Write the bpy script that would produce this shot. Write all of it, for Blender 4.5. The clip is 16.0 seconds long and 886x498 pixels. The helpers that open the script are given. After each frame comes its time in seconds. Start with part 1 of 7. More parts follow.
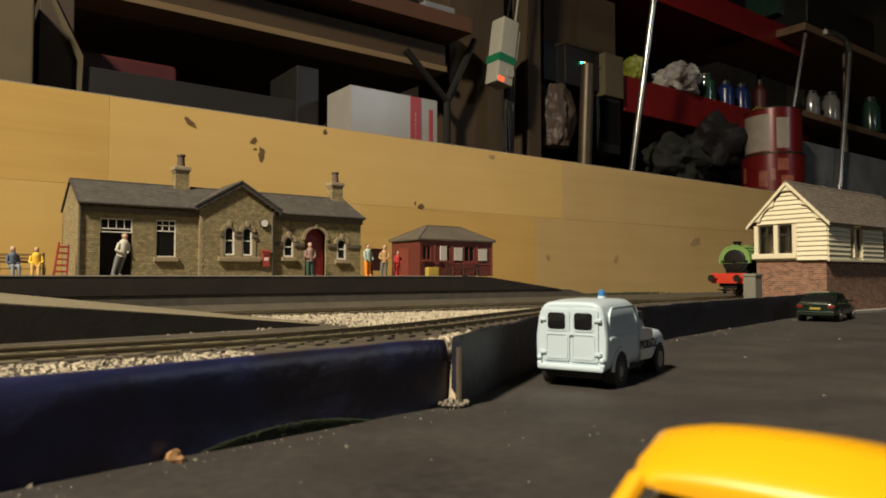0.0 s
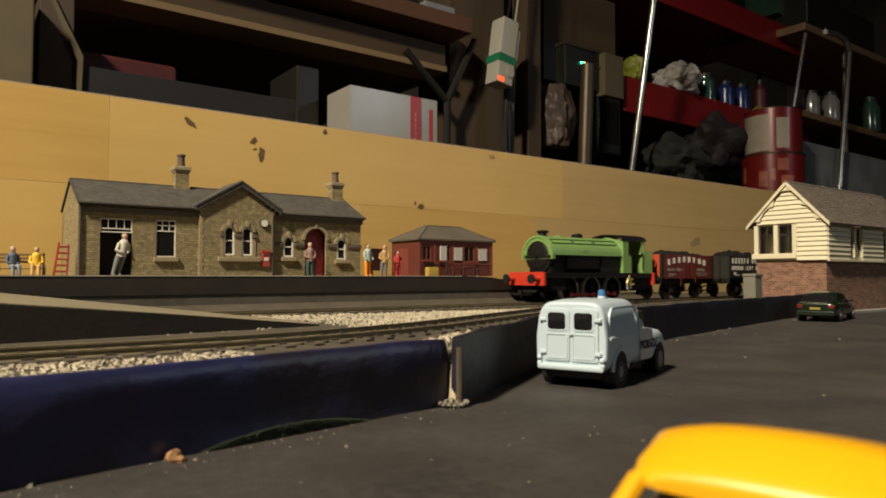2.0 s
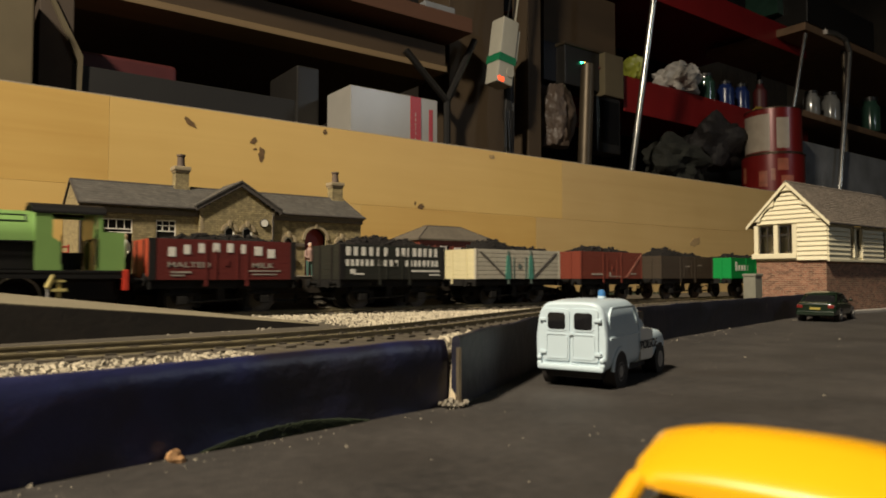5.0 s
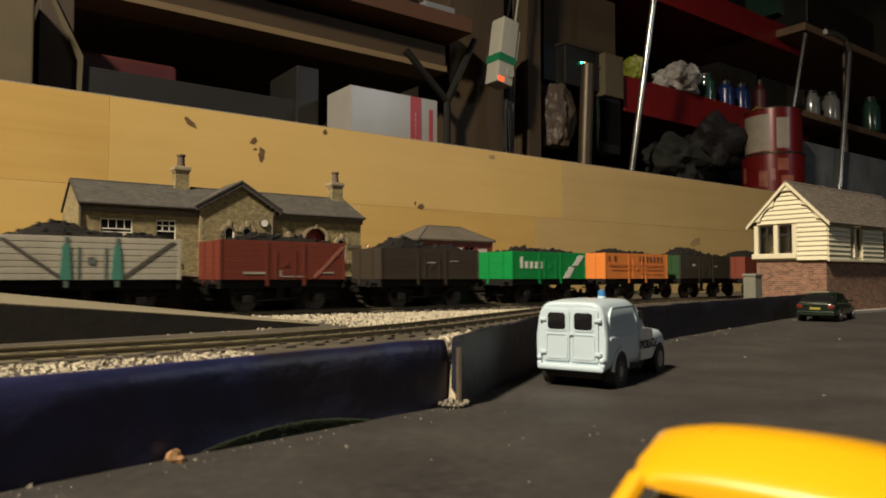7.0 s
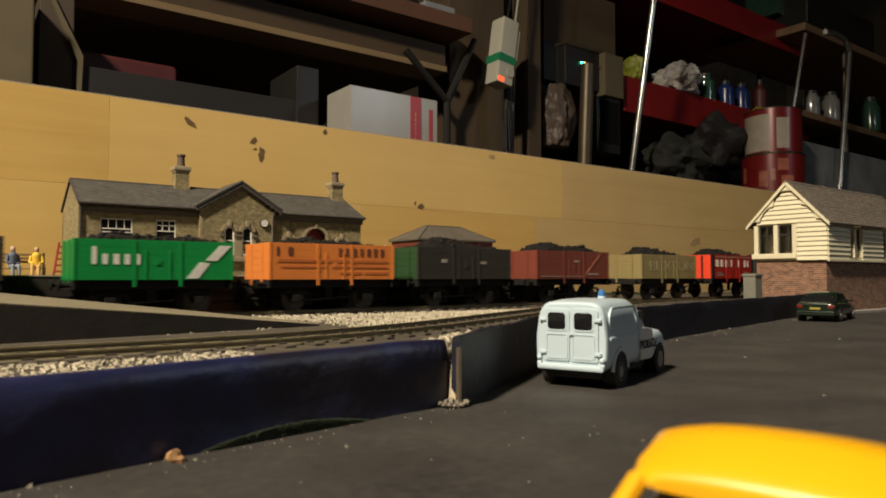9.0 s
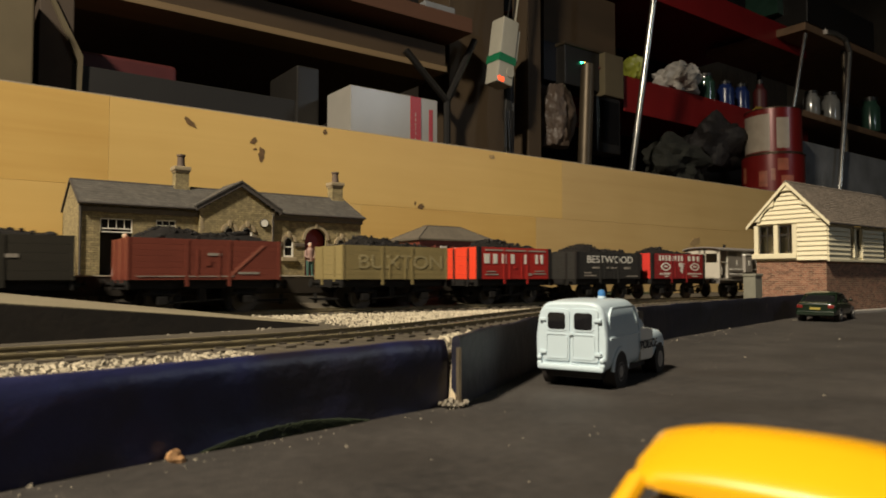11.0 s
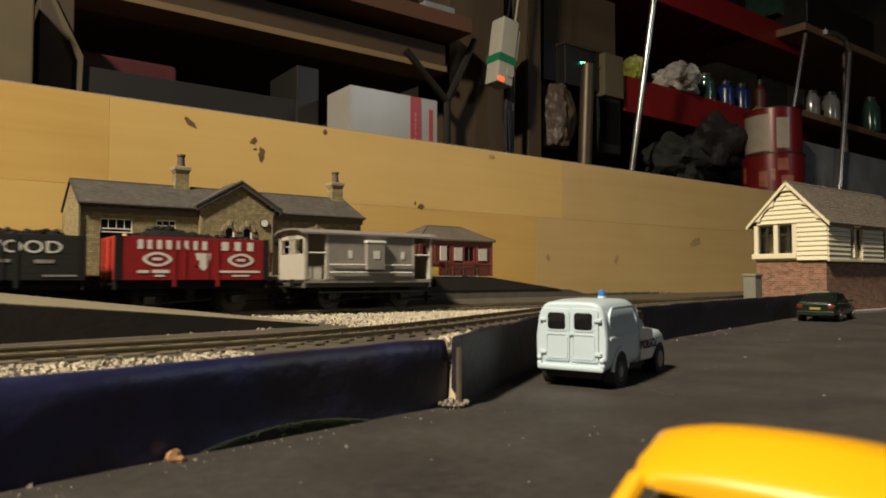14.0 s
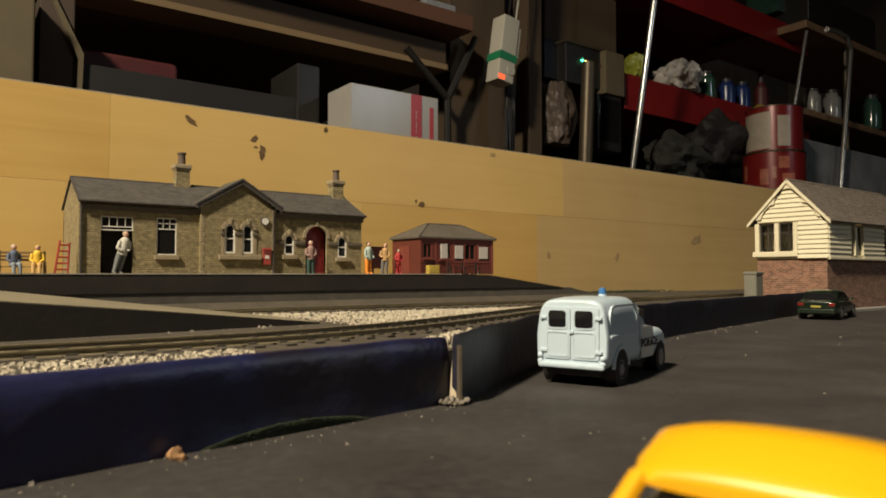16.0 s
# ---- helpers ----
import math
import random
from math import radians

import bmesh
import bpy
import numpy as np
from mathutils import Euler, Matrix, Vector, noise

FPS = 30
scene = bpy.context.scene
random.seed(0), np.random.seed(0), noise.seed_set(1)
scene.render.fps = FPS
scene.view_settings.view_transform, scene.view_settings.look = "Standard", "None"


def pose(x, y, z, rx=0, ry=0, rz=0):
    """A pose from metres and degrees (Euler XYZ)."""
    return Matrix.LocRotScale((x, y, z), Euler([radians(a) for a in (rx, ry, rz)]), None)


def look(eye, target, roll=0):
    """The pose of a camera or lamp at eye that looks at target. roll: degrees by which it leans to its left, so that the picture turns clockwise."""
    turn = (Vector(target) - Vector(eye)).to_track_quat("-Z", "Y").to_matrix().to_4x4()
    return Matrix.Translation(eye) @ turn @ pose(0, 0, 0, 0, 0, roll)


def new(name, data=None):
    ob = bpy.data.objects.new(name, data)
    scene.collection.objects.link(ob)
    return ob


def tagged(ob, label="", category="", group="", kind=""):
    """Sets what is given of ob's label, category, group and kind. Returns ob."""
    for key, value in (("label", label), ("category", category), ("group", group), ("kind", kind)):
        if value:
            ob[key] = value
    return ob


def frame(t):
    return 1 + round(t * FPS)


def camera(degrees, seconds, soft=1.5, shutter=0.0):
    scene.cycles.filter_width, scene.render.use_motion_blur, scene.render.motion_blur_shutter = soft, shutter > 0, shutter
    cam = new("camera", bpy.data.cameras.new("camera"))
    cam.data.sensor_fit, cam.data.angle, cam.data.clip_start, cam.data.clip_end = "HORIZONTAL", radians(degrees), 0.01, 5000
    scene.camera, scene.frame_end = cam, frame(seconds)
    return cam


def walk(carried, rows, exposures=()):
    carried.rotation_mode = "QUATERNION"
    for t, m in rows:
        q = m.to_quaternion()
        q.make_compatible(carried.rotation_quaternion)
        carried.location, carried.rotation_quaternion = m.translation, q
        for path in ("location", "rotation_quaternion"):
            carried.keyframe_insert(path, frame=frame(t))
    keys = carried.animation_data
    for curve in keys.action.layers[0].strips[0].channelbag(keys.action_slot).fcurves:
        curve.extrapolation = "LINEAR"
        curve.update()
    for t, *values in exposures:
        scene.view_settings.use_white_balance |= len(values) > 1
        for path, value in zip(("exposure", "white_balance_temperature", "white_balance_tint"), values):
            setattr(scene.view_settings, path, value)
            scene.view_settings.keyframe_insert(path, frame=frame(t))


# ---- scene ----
# A model railway at 1:76 on a garage bench. World: x along the back board, y away, z up.
# Lengths below are written in millimetres and scaled to metres by MM.
MM = 0.001
cam = camera(66.3, 16.0, soft=1.8, shutter=0.35)
EYE = (0.0, 0.0, 0.0275)
cam.data.dof.use_dof, cam.data.dof.focus_distance, cam.data.dof.aperture_fstop = True, 0.36, 56.0
walk(cam, [(0.0, pose(*EYE, 92.338, 0, -36.3)), (14.5, pose(*EYE, 92.338, 0, -36.3)),
           (15.0, pose(*EYE, 92.26, 0, -36.28)), (15.5, pose(*EYE, 92.25, 0, -36.27)), (16.0, pose(*EYE, 92.17, 0, -36.24))])

# ---- light: a warm shaded bulb over the layout and a weak cool strip light far behind, in a dim garage ----
world = bpy.data.worlds.new("garage_air")
scene.world = world
world.use_nodes = True
world.node_tree.nodes["Background"].inputs["Color"].default_value = (1.0, 0.8, 0.55, 1)
world.node_tree.nodes["Background"].inputs["Strength"].default_value = 0.0
scene.view_settings.exposure = 0.0


def lamp(name, place, aim, size, watts, colour, spread):
    data = bpy.data.lights.new(name, "AREA")
    data.shape, data.size, data.energy, data.color = "DISK", size, watts, colour
    data.spread = radians(spread)
    ob = new(name, data)
    ob.matrix_world = look(place, aim)
    return ob


lamp("bulb", (-0.92, -0.06, 1.25), (0.42, 0.32, 0.0), 0.15, 12.6, (1.0, 0.875, 0.68), 85)  # hangs in a shade
lamp("strip_light", (1.65, -1.40, 0.95), (0.3, 0.3, 0.1), 0.30, 2.8, (0.80, 0.90, 1.0), 160)  # cool light far behind, mirrored in the white carton


# ---- materials ----
def material(name, colour, rough=0.6, metal=0.0, vary=0.15, scale=200.0, bump=0.0, bump_scale=None, second=None, spec=0.5, coat=0.0, per_object=0.0, per_island=0.0, emit=None):
    """Principled material with colour variation at two scales and fine relief. Scales are cells per metre."""
    m = bpy.data.materials.new(name)
    m.use_nodes = True
    nt = m.node_tree
    b = nt.nodes["Principled BSDF"]
    b.inputs["Roughness"].default_value = rough
    b.inputs["Metallic"].default_value = metal
    b.inputs["Specular IOR Level"].default_value = spec
    b.inputs["Coat Weight"].default_value = coat
    tc = nt.nodes.new("ShaderNodeTexCoord")
    n1 = nt.nodes.new("ShaderNodeTexNoise")
    n1.inputs["Scale"].default_value = scale
    n1.inputs["Detail"].default_value = 6
    n2 = nt.nodes.new("ShaderNodeTexNoise")
    n2.inputs["Scale"].default_value = scale / 9
    n2.inputs["Detail"].default_value = 3
    nt.links.new(tc.outputs["Object"], n1.inputs["Vector"])
    nt.links.new(tc.outputs["Object"], n2.inputs["Vector"])
    add = nt.nodes.new("ShaderNodeMath")
    add.operation = "ADD"
    nt.links.new(n1.outputs["Fac"], add.inputs[0])
    nt.links.new(n2.outputs["Fac"], add.inputs[1])
    value = add.outputs[0]
    if per_object or per_island:
        if per_object:
            info = nt.nodes.new("ShaderNodeObjectInfo").outputs["Random"]
        else:
            info = nt.nodes.new("ShaderNodeNewGeometry").outputs["Random Per Island"]
        mul = nt.nodes.new("ShaderNodeMath")
        mul.operation = "MULTIPLY_ADD"
        mul.inputs[1].default_value = per_object or per_island
        nt.links.new(info, mul.inputs[0])
        nt.links.new(value, mul.inputs[2])
        value = mul.outputs[0]
    ramp = nt.nodes.new("ShaderNodeMapRange")
    ramp.inputs["From Min"].default_value = 0.6
    ramp.inputs["From Max"].default_value = 1.4 + (per_object or per_island)
    nt.links.new(value, ramp.inputs["Value"])
    mix = nt.nodes.new("ShaderNodeMix")
    mix.data_type = "RGBA"
    dark = tuple(c * (1 - vary) for c in colour)
    light = second or tuple(min(1, c * (1 + vary)) for c in colour)
    mix.inputs["A"].default_value = (*dark, 1)
    mix.inputs["B"].default_value = (*light, 1)
    nt.links.new(ramp.outputs["Result"], mix.inputs["Factor"])
    nt.links.new(mix.outputs["Result"], b.inputs["Base Color"])
    if bump:
        n3 = nt.nodes.new("ShaderNodeTexNoise")
        n3.inputs["Scale"].default_value = bump_scale or scale * 2
        n3.inputs["Detail"].default_value = 4
        nt.links.new(tc.outputs["Object"], n3.inputs["Vector"])
        bp = nt.nodes.new("ShaderNodeBump")
        bp.inputs["Strength"].default_value = bump
        bp.inputs["Distance"].default_value = 0.6 / (bump_scale or scale * 2)
        nt.links.new(n3.outputs["Fac"], bp.inputs["Height"])
        nt.links.new(bp.outputs["Normal"], b.inputs["Normal"])
    if emit:
        b.inputs["Emission Color"].default_value = (*emit[:3], 1)
        b.inputs["Emission Strength"].default_value = emit[3]
    return m


def wood(name, colour, dark, along=0, grain=60.0, stretch=14.0, rough=0.55, coat=0.0, planks=0.0):
    """Wood with streaks along an axis, rings and stains; planks: random tone from piece to piece."""
    m = material(name, colour, rough, coat=coat)
    nt = m.node_tree
    b = nt.nodes["Principled BSDF"]
    tc = nt.nodes.new("ShaderNodeTexCoord")
    mp = nt.nodes.new("ShaderNodeMapping")
    sc = [stretch, stretch, stretch]
    sc[along] = 1.0
    mp.inputs["Scale"].default_value = sc
    nt.links.new(tc.outputs["Object"], mp.inputs["Vector"])
    n = nt.nodes.new("ShaderNodeTexNoise")
    n.inputs["Scale"].default_value = grain / stretch
    n.inputs["Detail"].default_value = 8
    n.inputs["Distortion"].default_value = 0.6
    nt.links.new(mp.outputs["Vector"], n.inputs["Vector"])
    blot = nt.nodes.new("ShaderNodeTexNoise")
    blot.inputs["Scale"].default_value = grain / 5
    nt.links.new(tc.outputs["Object"], blot.inputs["Vector"])
    add = nt.nodes.new("ShaderNodeMath")
    add.operation = "MULTIPLY_ADD"
    add.inputs[1].default_value = 0.6
    nt.links.new(blot.outputs["Fac"], add.inputs[0])
    nt.links.new(n.outputs["Fac"], add.inputs[2])
    value = add.outputs[0]
    if planks:
        info = nt.nodes.new("ShaderNodeObjectInfo")
        mul = nt.nodes.new("ShaderNodeMath")
        mul.operation = "MULTIPLY_ADD"
        mul.inputs[1].default_value = planks
        nt.links.new(info.outputs["Random"], mul.inputs[0])
        nt.links.new(value, mul.inputs[2])
        value = mul.outputs[0]
    rg = nt.nodes.new("ShaderNodeMapRange")
    rg.inputs["From Min"].default_value = 0.5
    rg.inputs["From Max"].default_value = 1.1 + planks
    nt.links.new(value, rg.inputs["Value"])
    mix = nt.nodes.new("ShaderNodeMix")
    mix.data_type = "RGBA"
    mix.inputs["A"].default_value = (*dark, 1)
    mix.inputs["B"].default_value = (*colour, 1)
    nt.links.new(rg.outputs["Result"], mix.inputs["Factor"])
    nt.links.new(mix.outputs["Result"], b.inputs["Base Color"])
    return m


# ---- mesh helpers, in millimetres ----
def box(bm, x0, x1, y0, y1, z0, z1, bevel=0.0, taper=None):
    """A box; bevel rounds its edges; taper=(dx, dy) draws its top in."""
    dx, dy = taper or (0, 0)
    pts = [(x0, y0, z0), (x1, y0, z0), (x1, y1, z0), (x0, y1, z0),
           (x0 + dx, y0 + dy, z1), (x1 - dx, y0 + dy, z1), (x1 - dx, y1 - dy, z1), (x0 + dx, y1 - dy, z1)]
    v = [bm.verts.new(p) for p in pts]
    faces = [bm.faces.new([v[i] for i in f]) for f in ((0, 3, 2, 1), (4, 5, 6, 7), (0, 1, 5, 4), (1, 2, 6, 5), (2, 3, 7, 6), (3, 0, 4, 7))]
    if bevel:
        edges = list({e for f in faces for e in f.edges})
        bmesh.ops.bevel(bm, geom=edges, offset=bevel, segments=2, affect="EDGES", profile=0.5)
    return v


def prism(bm, outline, a0, a1, axis="y", bevel=0.0):
    """An outline of two coordinates swept from a0 to a1 along an axis. Outline planes: x -> (y, z), y -> (x, z), z -> (x, y)."""
    def at(p, a):
        return {"x": (a, p[0], p[1]), "y": (p[0], a, p[1]), "z": (p[0], p[1], a)}[axis]
    lo = [bm.verts.new(at(p, a0)) for p in outline]
    hi = [bm.verts.new(at(p, a1)) for p in outline]
    n = len(outline)
    faces = [bm.faces.new(lo), bm.faces.new(hi[::-1])]
    faces += [bm.faces.new((lo[i], hi[i], hi[(i + 1) % n], lo[(i + 1) % n])) for i in range(n)]
    bmesh.ops.recalc_face_normals(bm, faces=faces)
    if bevel:
        edges = list({e for f in faces for e in f.edges})
        bmesh.ops.bevel(bm, geom=edges, offset=bevel, segments=2, affect="EDGES", profile=0.5)


def rod(bm, p, q, r, seg=12, r2=None):
    """A round bar from p to q."""
    p, q = Vector(p), Vector(q)
    d = q - p
    m = Matrix.Translation((p + q) / 2) @ d.to_track_quat("Z", "Y").to_matrix().to_4x4()
    bmesh.ops.create_cone(bm, cap_ends=True, segments=seg, radius1=r, radius2=r if r2 is None else r2, depth=d.length, matrix=m)


def ball(bm, c, r, scale=(1, 1, 1), u=12, v=8):
    m = Matrix.Translation(c) @ Matrix.Diagonal((*scale, 1))
    bmesh.ops.create_uvsphere(bm, u_segments=u, v_segments=v, radius=r, matrix=m)


def lathe(bm, profile, seg=20, centre=(0, 0, 0), axis="z"):
    """Turns a profile of (radius, height) round an axis."""
    rings = []
    for r, h in profile:
        ring = []
        for i in range(seg):
            a = 2 * math.pi * i / seg
            c, s = r * math.cos(a), r * math.sin(a)
            p = {"z": (c, s, h), "y": (c, h, s), "x": (h, c, s)}[axis]
            ring.append(bm.verts.new(Vector(p) + Vector(centre)))
        rings.append(ring)
    faces = []
    for a, b in zip(rings, rings[1:]):
        for i in range(seg):
            faces.append(bm.faces.new((a[i], a[(i + 1) % seg], b[(i + 1) % seg], b[i])))
    faces += [bm.faces.new(rings[0][::-1]), bm.faces.new(rings[-1])]
    bmesh.ops.recalc_face_normals(bm, faces=faces)


def tube(bm, points, r, seg=8):
    for p, q in zip(points, points[1:]):
        rod(bm, p, q, r, seg)
    for p in points[1:-1]:
        ball(bm, p, r, u=seg, v=6)


def arch(w, h, steps=10, x=0.0, z=0.0):
    """The outline of a round-headed opening of width w and full height h, its foot's middle at (x, z)."""
    r = w / 2
    pts = [(x - r, z), (x + r, z)]
    for i in range(steps + 1):
        a = math.pi * i / steps
        pts.append((x + r * math.cos(a), z + h - r + r * math.sin(a)))
    return pts


def flat_ring(bm, outer, inner, a0, a1, axis="y"):
    """A frame between two outlines of equal length, swept along an axis."""
    def at(p, a):
        return {"x": (a, p[0], p[1]), "y": (p[0], a, p[1]), "z": (p[0], p[1], a)}[axis]
    n = len(outer)
    vs = [[bm.verts.new(at(p, a)) for p in o] for o in (outer, inner) for a in (a0, a1)]
    faces = []
    for i in range(n):
        j = (i + 1) % n
        o0, o1, i0, i1 = vs
        faces += [bm.faces.new((o0[i], o0[j], i0[j], i0[i])), bm.faces.new((o1[i], i1[i], i1[j], o1[j])),
                  bm.faces.new((o0[i], o1[i], o1[j], o0[j])), bm.faces.new((i0[i], i0[j], i1[j], i1[i]))]
    bmesh.ops.recalc_face_normals(bm, faces=faces)


def smooth_mesh(me, angle=40):
    """Smooth shading that keeps large faces flat: corner normals weighted by the area of the faces about them."""
    n, m = len(me.polygons), len(me.loops)
    if not n:
        return
    normal, area = np.empty(n * 3), np.empty(n)
    start, total, vert = np.empty(n, int), np.empty(n, int), np.empty(m, int)
    me.polygons.foreach_get("normal", normal)
    me.polygons.foreach_get("area", area)
    me.polygons.foreach_get("loop_start", start)
    me.polygons.foreach_get("loop_total", total)
    me.loops.foreach_get("vertex_index", vert)
    normal = normal.reshape(-1, 3)
    face = np.repeat(np.arange(n), total)
    order = np.argsort(vert, kind="stable")
    out = np.zeros((m, 3))
    limit = math.cos(radians(angle))
    cuts = np.flatnonzero(np.diff(vert[order])) + 1
    for group in np.split(order, cuts):
        f = face[group]
        near = normal[f] @ normal[f].T >= limit
        out[group] = (near * area[f][None, :]) @ normal[f]
    size = np.linalg.norm(out, axis=1)
    bad = size < 1e-16
    out[bad] = normal[face[bad]]
    size[bad] = 1.0
    me.polygons.foreach_set("use_smooth", [True] * n)
    me.normals_split_custom_set((out / size[:, None]).tolist())


def mesh_of(name, bm, mat, smooth=True):
    me = bpy.data.meshes.new(name)
    bm.transform(Matrix.Diagonal((MM, MM, MM, 1)))
    bm.to_mesh(me)
    bm.free()
    me.materials.append(mat)
    if smooth:
        smooth_mesh(me)
    return me


def part(name, bm, mat, parent=None, label="", at=None):
    """One mesh object under a thing or a part."""
    ob = new(name, mesh_of(name, bm, mat))
    ob.parent = parent
    if at is not None:
        ob.location = Vector(at) * MM
    if label:
        tagged(ob, label)
    return ob


def piece(name, me, parent, at=(0, 0, 0), turn=0.0, axis="z"):
    """An object on a shared mesh."""
    ob = new(name, me)
    ob.parent = parent
    ob.location = Vector(at) * MM
    if turn:
        ob.rotation_euler["xyz".index(axis)] = radians(turn)
    return ob


def thing(name, x, y, z, turn, label, category, group=""):
    """An Empty at a thing's base."""
    ob = new(name)
    ob.empty_display_size = 0.01
    ob.matrix_basis = pose(x * MM, y * MM, z * MM, 0, 0, turn)
    return tagged(ob, label, category, group)


def solid(name, bm, mat, label, category, group="", kind="", x=0, y=0, z=0, turn=0.0):
    """A thing of one mesh."""
    ob = new(name, mesh_of(name, bm, mat))
    ob.matrix_basis = pose(x * MM, y * MM, z * MM, 0, 0, turn)
    return tagged(ob, label, category, group, kind)


def lettering(name, text, size, mat, parent, at, turn=(90, 0, 0), label="", squeeze=1.0):
    """Letters of the built-in font as a mesh; size is the height in millimetres, at is the middle of the line."""
    c = bpy.data.curves.new(name, "FONT")
    c.body, c.size, c.align_x, c.align_y, c.extrude = text, size * MM * 1.4, "CENTER", "CENTER", 0.00006
    c.offset = 0.00006
    ob = new(name, c)
    dg = bpy.context.evaluated_depsgraph_get()
    me = bpy.data.meshes.new_from_object(ob.evaluated_get(dg))
    bpy.data.objects.remove(ob)
    me.transform(Matrix.Diagonal((squeeze, 1, 1, 1)))
    me.materials.append(mat)
    o = new(name, me)
    o.parent = parent
    o.matrix_basis = pose(at[0] * MM, at[1] * MM, at[2] * MM, *turn)
    if label:
        tagged(o, label)
    return o


def dabs(name, rows, mat, parent, y, depth=0.12, label=""):
    """Lettering that stands for writing: upright bars (x0, x1, z0, z1) on a face that looks along -y."""
    for x0, x1, z0, z1 in rows:
        bm = bmesh.new()
        box(bm, x0, x1, y - depth, y + 0.2, z0, z1)
        part(name, bm, mat, parent, label)


# ---- structure ----
ASPHALT = material("painted_asphalt", (0.034, 0.029, 0.025), 0.72, vary=0.55, scale=420, bump=0.35, bump_scale=2200)
BED = material("brown_trackbed", (0.062, 0.05, 0.033), 0.85, vary=0.35, scale=700, bump=0.4)
BLUE_CARD = material("dark_blue_painted_card", (0.0135, 0.0155, 0.058), 0.40, vary=0.65, scale=110, bump=0.14, bump_scale=240)


def scuffed(m, dirt, chalk):
    """Lays blotches of dirt and thin pale scratches over a material's colour."""
    nt = m.node_tree
    b = nt.nodes["Principled BSDF"]
    colour = b.inputs["Base Color"].links[0].from_socket
    tc = nt.nodes.new("ShaderNodeTexCoord")
    for tint, scale, lo, hi, squash, bend in ((dirt, 26.0, 0.50, 0.66, (1, 1, 1.6), 0.4), (chalk, 60.0, 0.70, 0.80, (1.0, 1.0, 0.25), 2.2)):
        mp = nt.nodes.new("ShaderNodeMapping")
        mp.inputs["Scale"].default_value = squash
        nt.links.new(tc.outputs["Object"], mp.inputs["Vector"])
        n = nt.nodes.new("ShaderNodeTexNoise")
        n.inputs["Scale"].default_value = scale
        n.inputs["Detail"].default_value = 5
        n.inputs["Distortion"].default_value = bend
        nt.links.new(mp.outputs["Vector"], n.inputs["Vector"])
        rg = nt.nodes.new("ShaderNodeMapRange")
        rg.inputs["From Min"].default_value, rg.inputs["From Max"].default_value = lo, hi
        rg.inputs["To Max"].default_value = 0.7
        nt.links.new(n.outputs["Fac"], rg.inputs["Value"])
        mix = nt.nodes.new("ShaderNodeMix")
        mix.data_type = "RGBA"
        nt.links.new(rg.outputs["Result"], mix.inputs["Factor"])
        nt.links.new(colour, mix.inputs["A"])
        mix.inputs["B"].default_value = (*tint, 1)
        colour = mix.outputs["Result"]
    nt.links.new(colour, b.inputs["Base Color"])
    return m


scuffed(BLUE_CARD, (0.016, 0.011, 0.009), (0.07, 0.07, 0.09))
scuffed(ASPHALT, (0.024, 0.019, 0.015), (0.06, 0.053, 0.045))
PLAT_TOP = material("platform_top_grey", (0.19, 0.16, 0.10), 0.8, vary=0.2, scale=500, bump=0.2)
PLAT_DARK = material("platform_face_dark", (0.017, 0.0125, 0.008), 0.65, vary=0.5, scale=120, bump=0.08, bump_scale=500)
PLAT_GREY = material("platform_face_grey", (0.085, 0.074, 0.057), 0.8, vary=0.35, scale=160, bump=0.1)
PINE = wood("laminated_pine", (0.63, 0.425, 0.145), (0.565, 0.365, 0.115), 0, 90, 18, 0.42)
PINE_ORANGE = wood("laminated_pine_orange", (0.60, 0.39, 0.122), (0.515, 0.315, 0.088), 0, 90, 18, 0.42)
PINE_BROWN = wood("laminated_pine_brown", (0.55, 0.385, 0.165), (0.48, 0.325, 0.13), 0, 90, 18, 0.42)
KNOT_FAINT = material("faint_knot", (0.36, 0.245, 0.11), 0.6, vary=0.25, scale=300)
KNOT = material("dark_knot", (0.13, 0.075, 0.03), 0.6, vary=0.4, scale=300)
EDGE_GREY = material("dusty_board_edge", (0.33, 0.27, 0.19), 0.8, vary=0.2, scale=100)
CARD_RAW = material("torn_card_edge", (0.55, 0.45, 0.30), 0.8, vary=0.2)

# layout top: one sheet under everything
bm = bmesh.new()
box(bm, -2300, 2600, -420, 520, -18, 0)
solid("road", bm, ASPHALT, "dark grey painted road surface of the layout", "road", kind="structure")

WALL = [(-900, -60), (-300, 48), (6, 104.6), (87.5, 117.5)]
WALL2 = [(88.5, 114.5), (146, 150), (258, 184), (441, 224.5), (512, 238.5)]


bm = bmesh.new()
edge = [(x, y + 1.5) for x, y in WALL + WALL2[1:]]
prism(bm, edge + [(514, 296), (2300, 296), (2300, 519), (-900, 519)], 0.0, 8.3, "z")
solid("trackbed", bm, BED, "raised grey trackbed board under the rails", "trackbed", kind="structure")



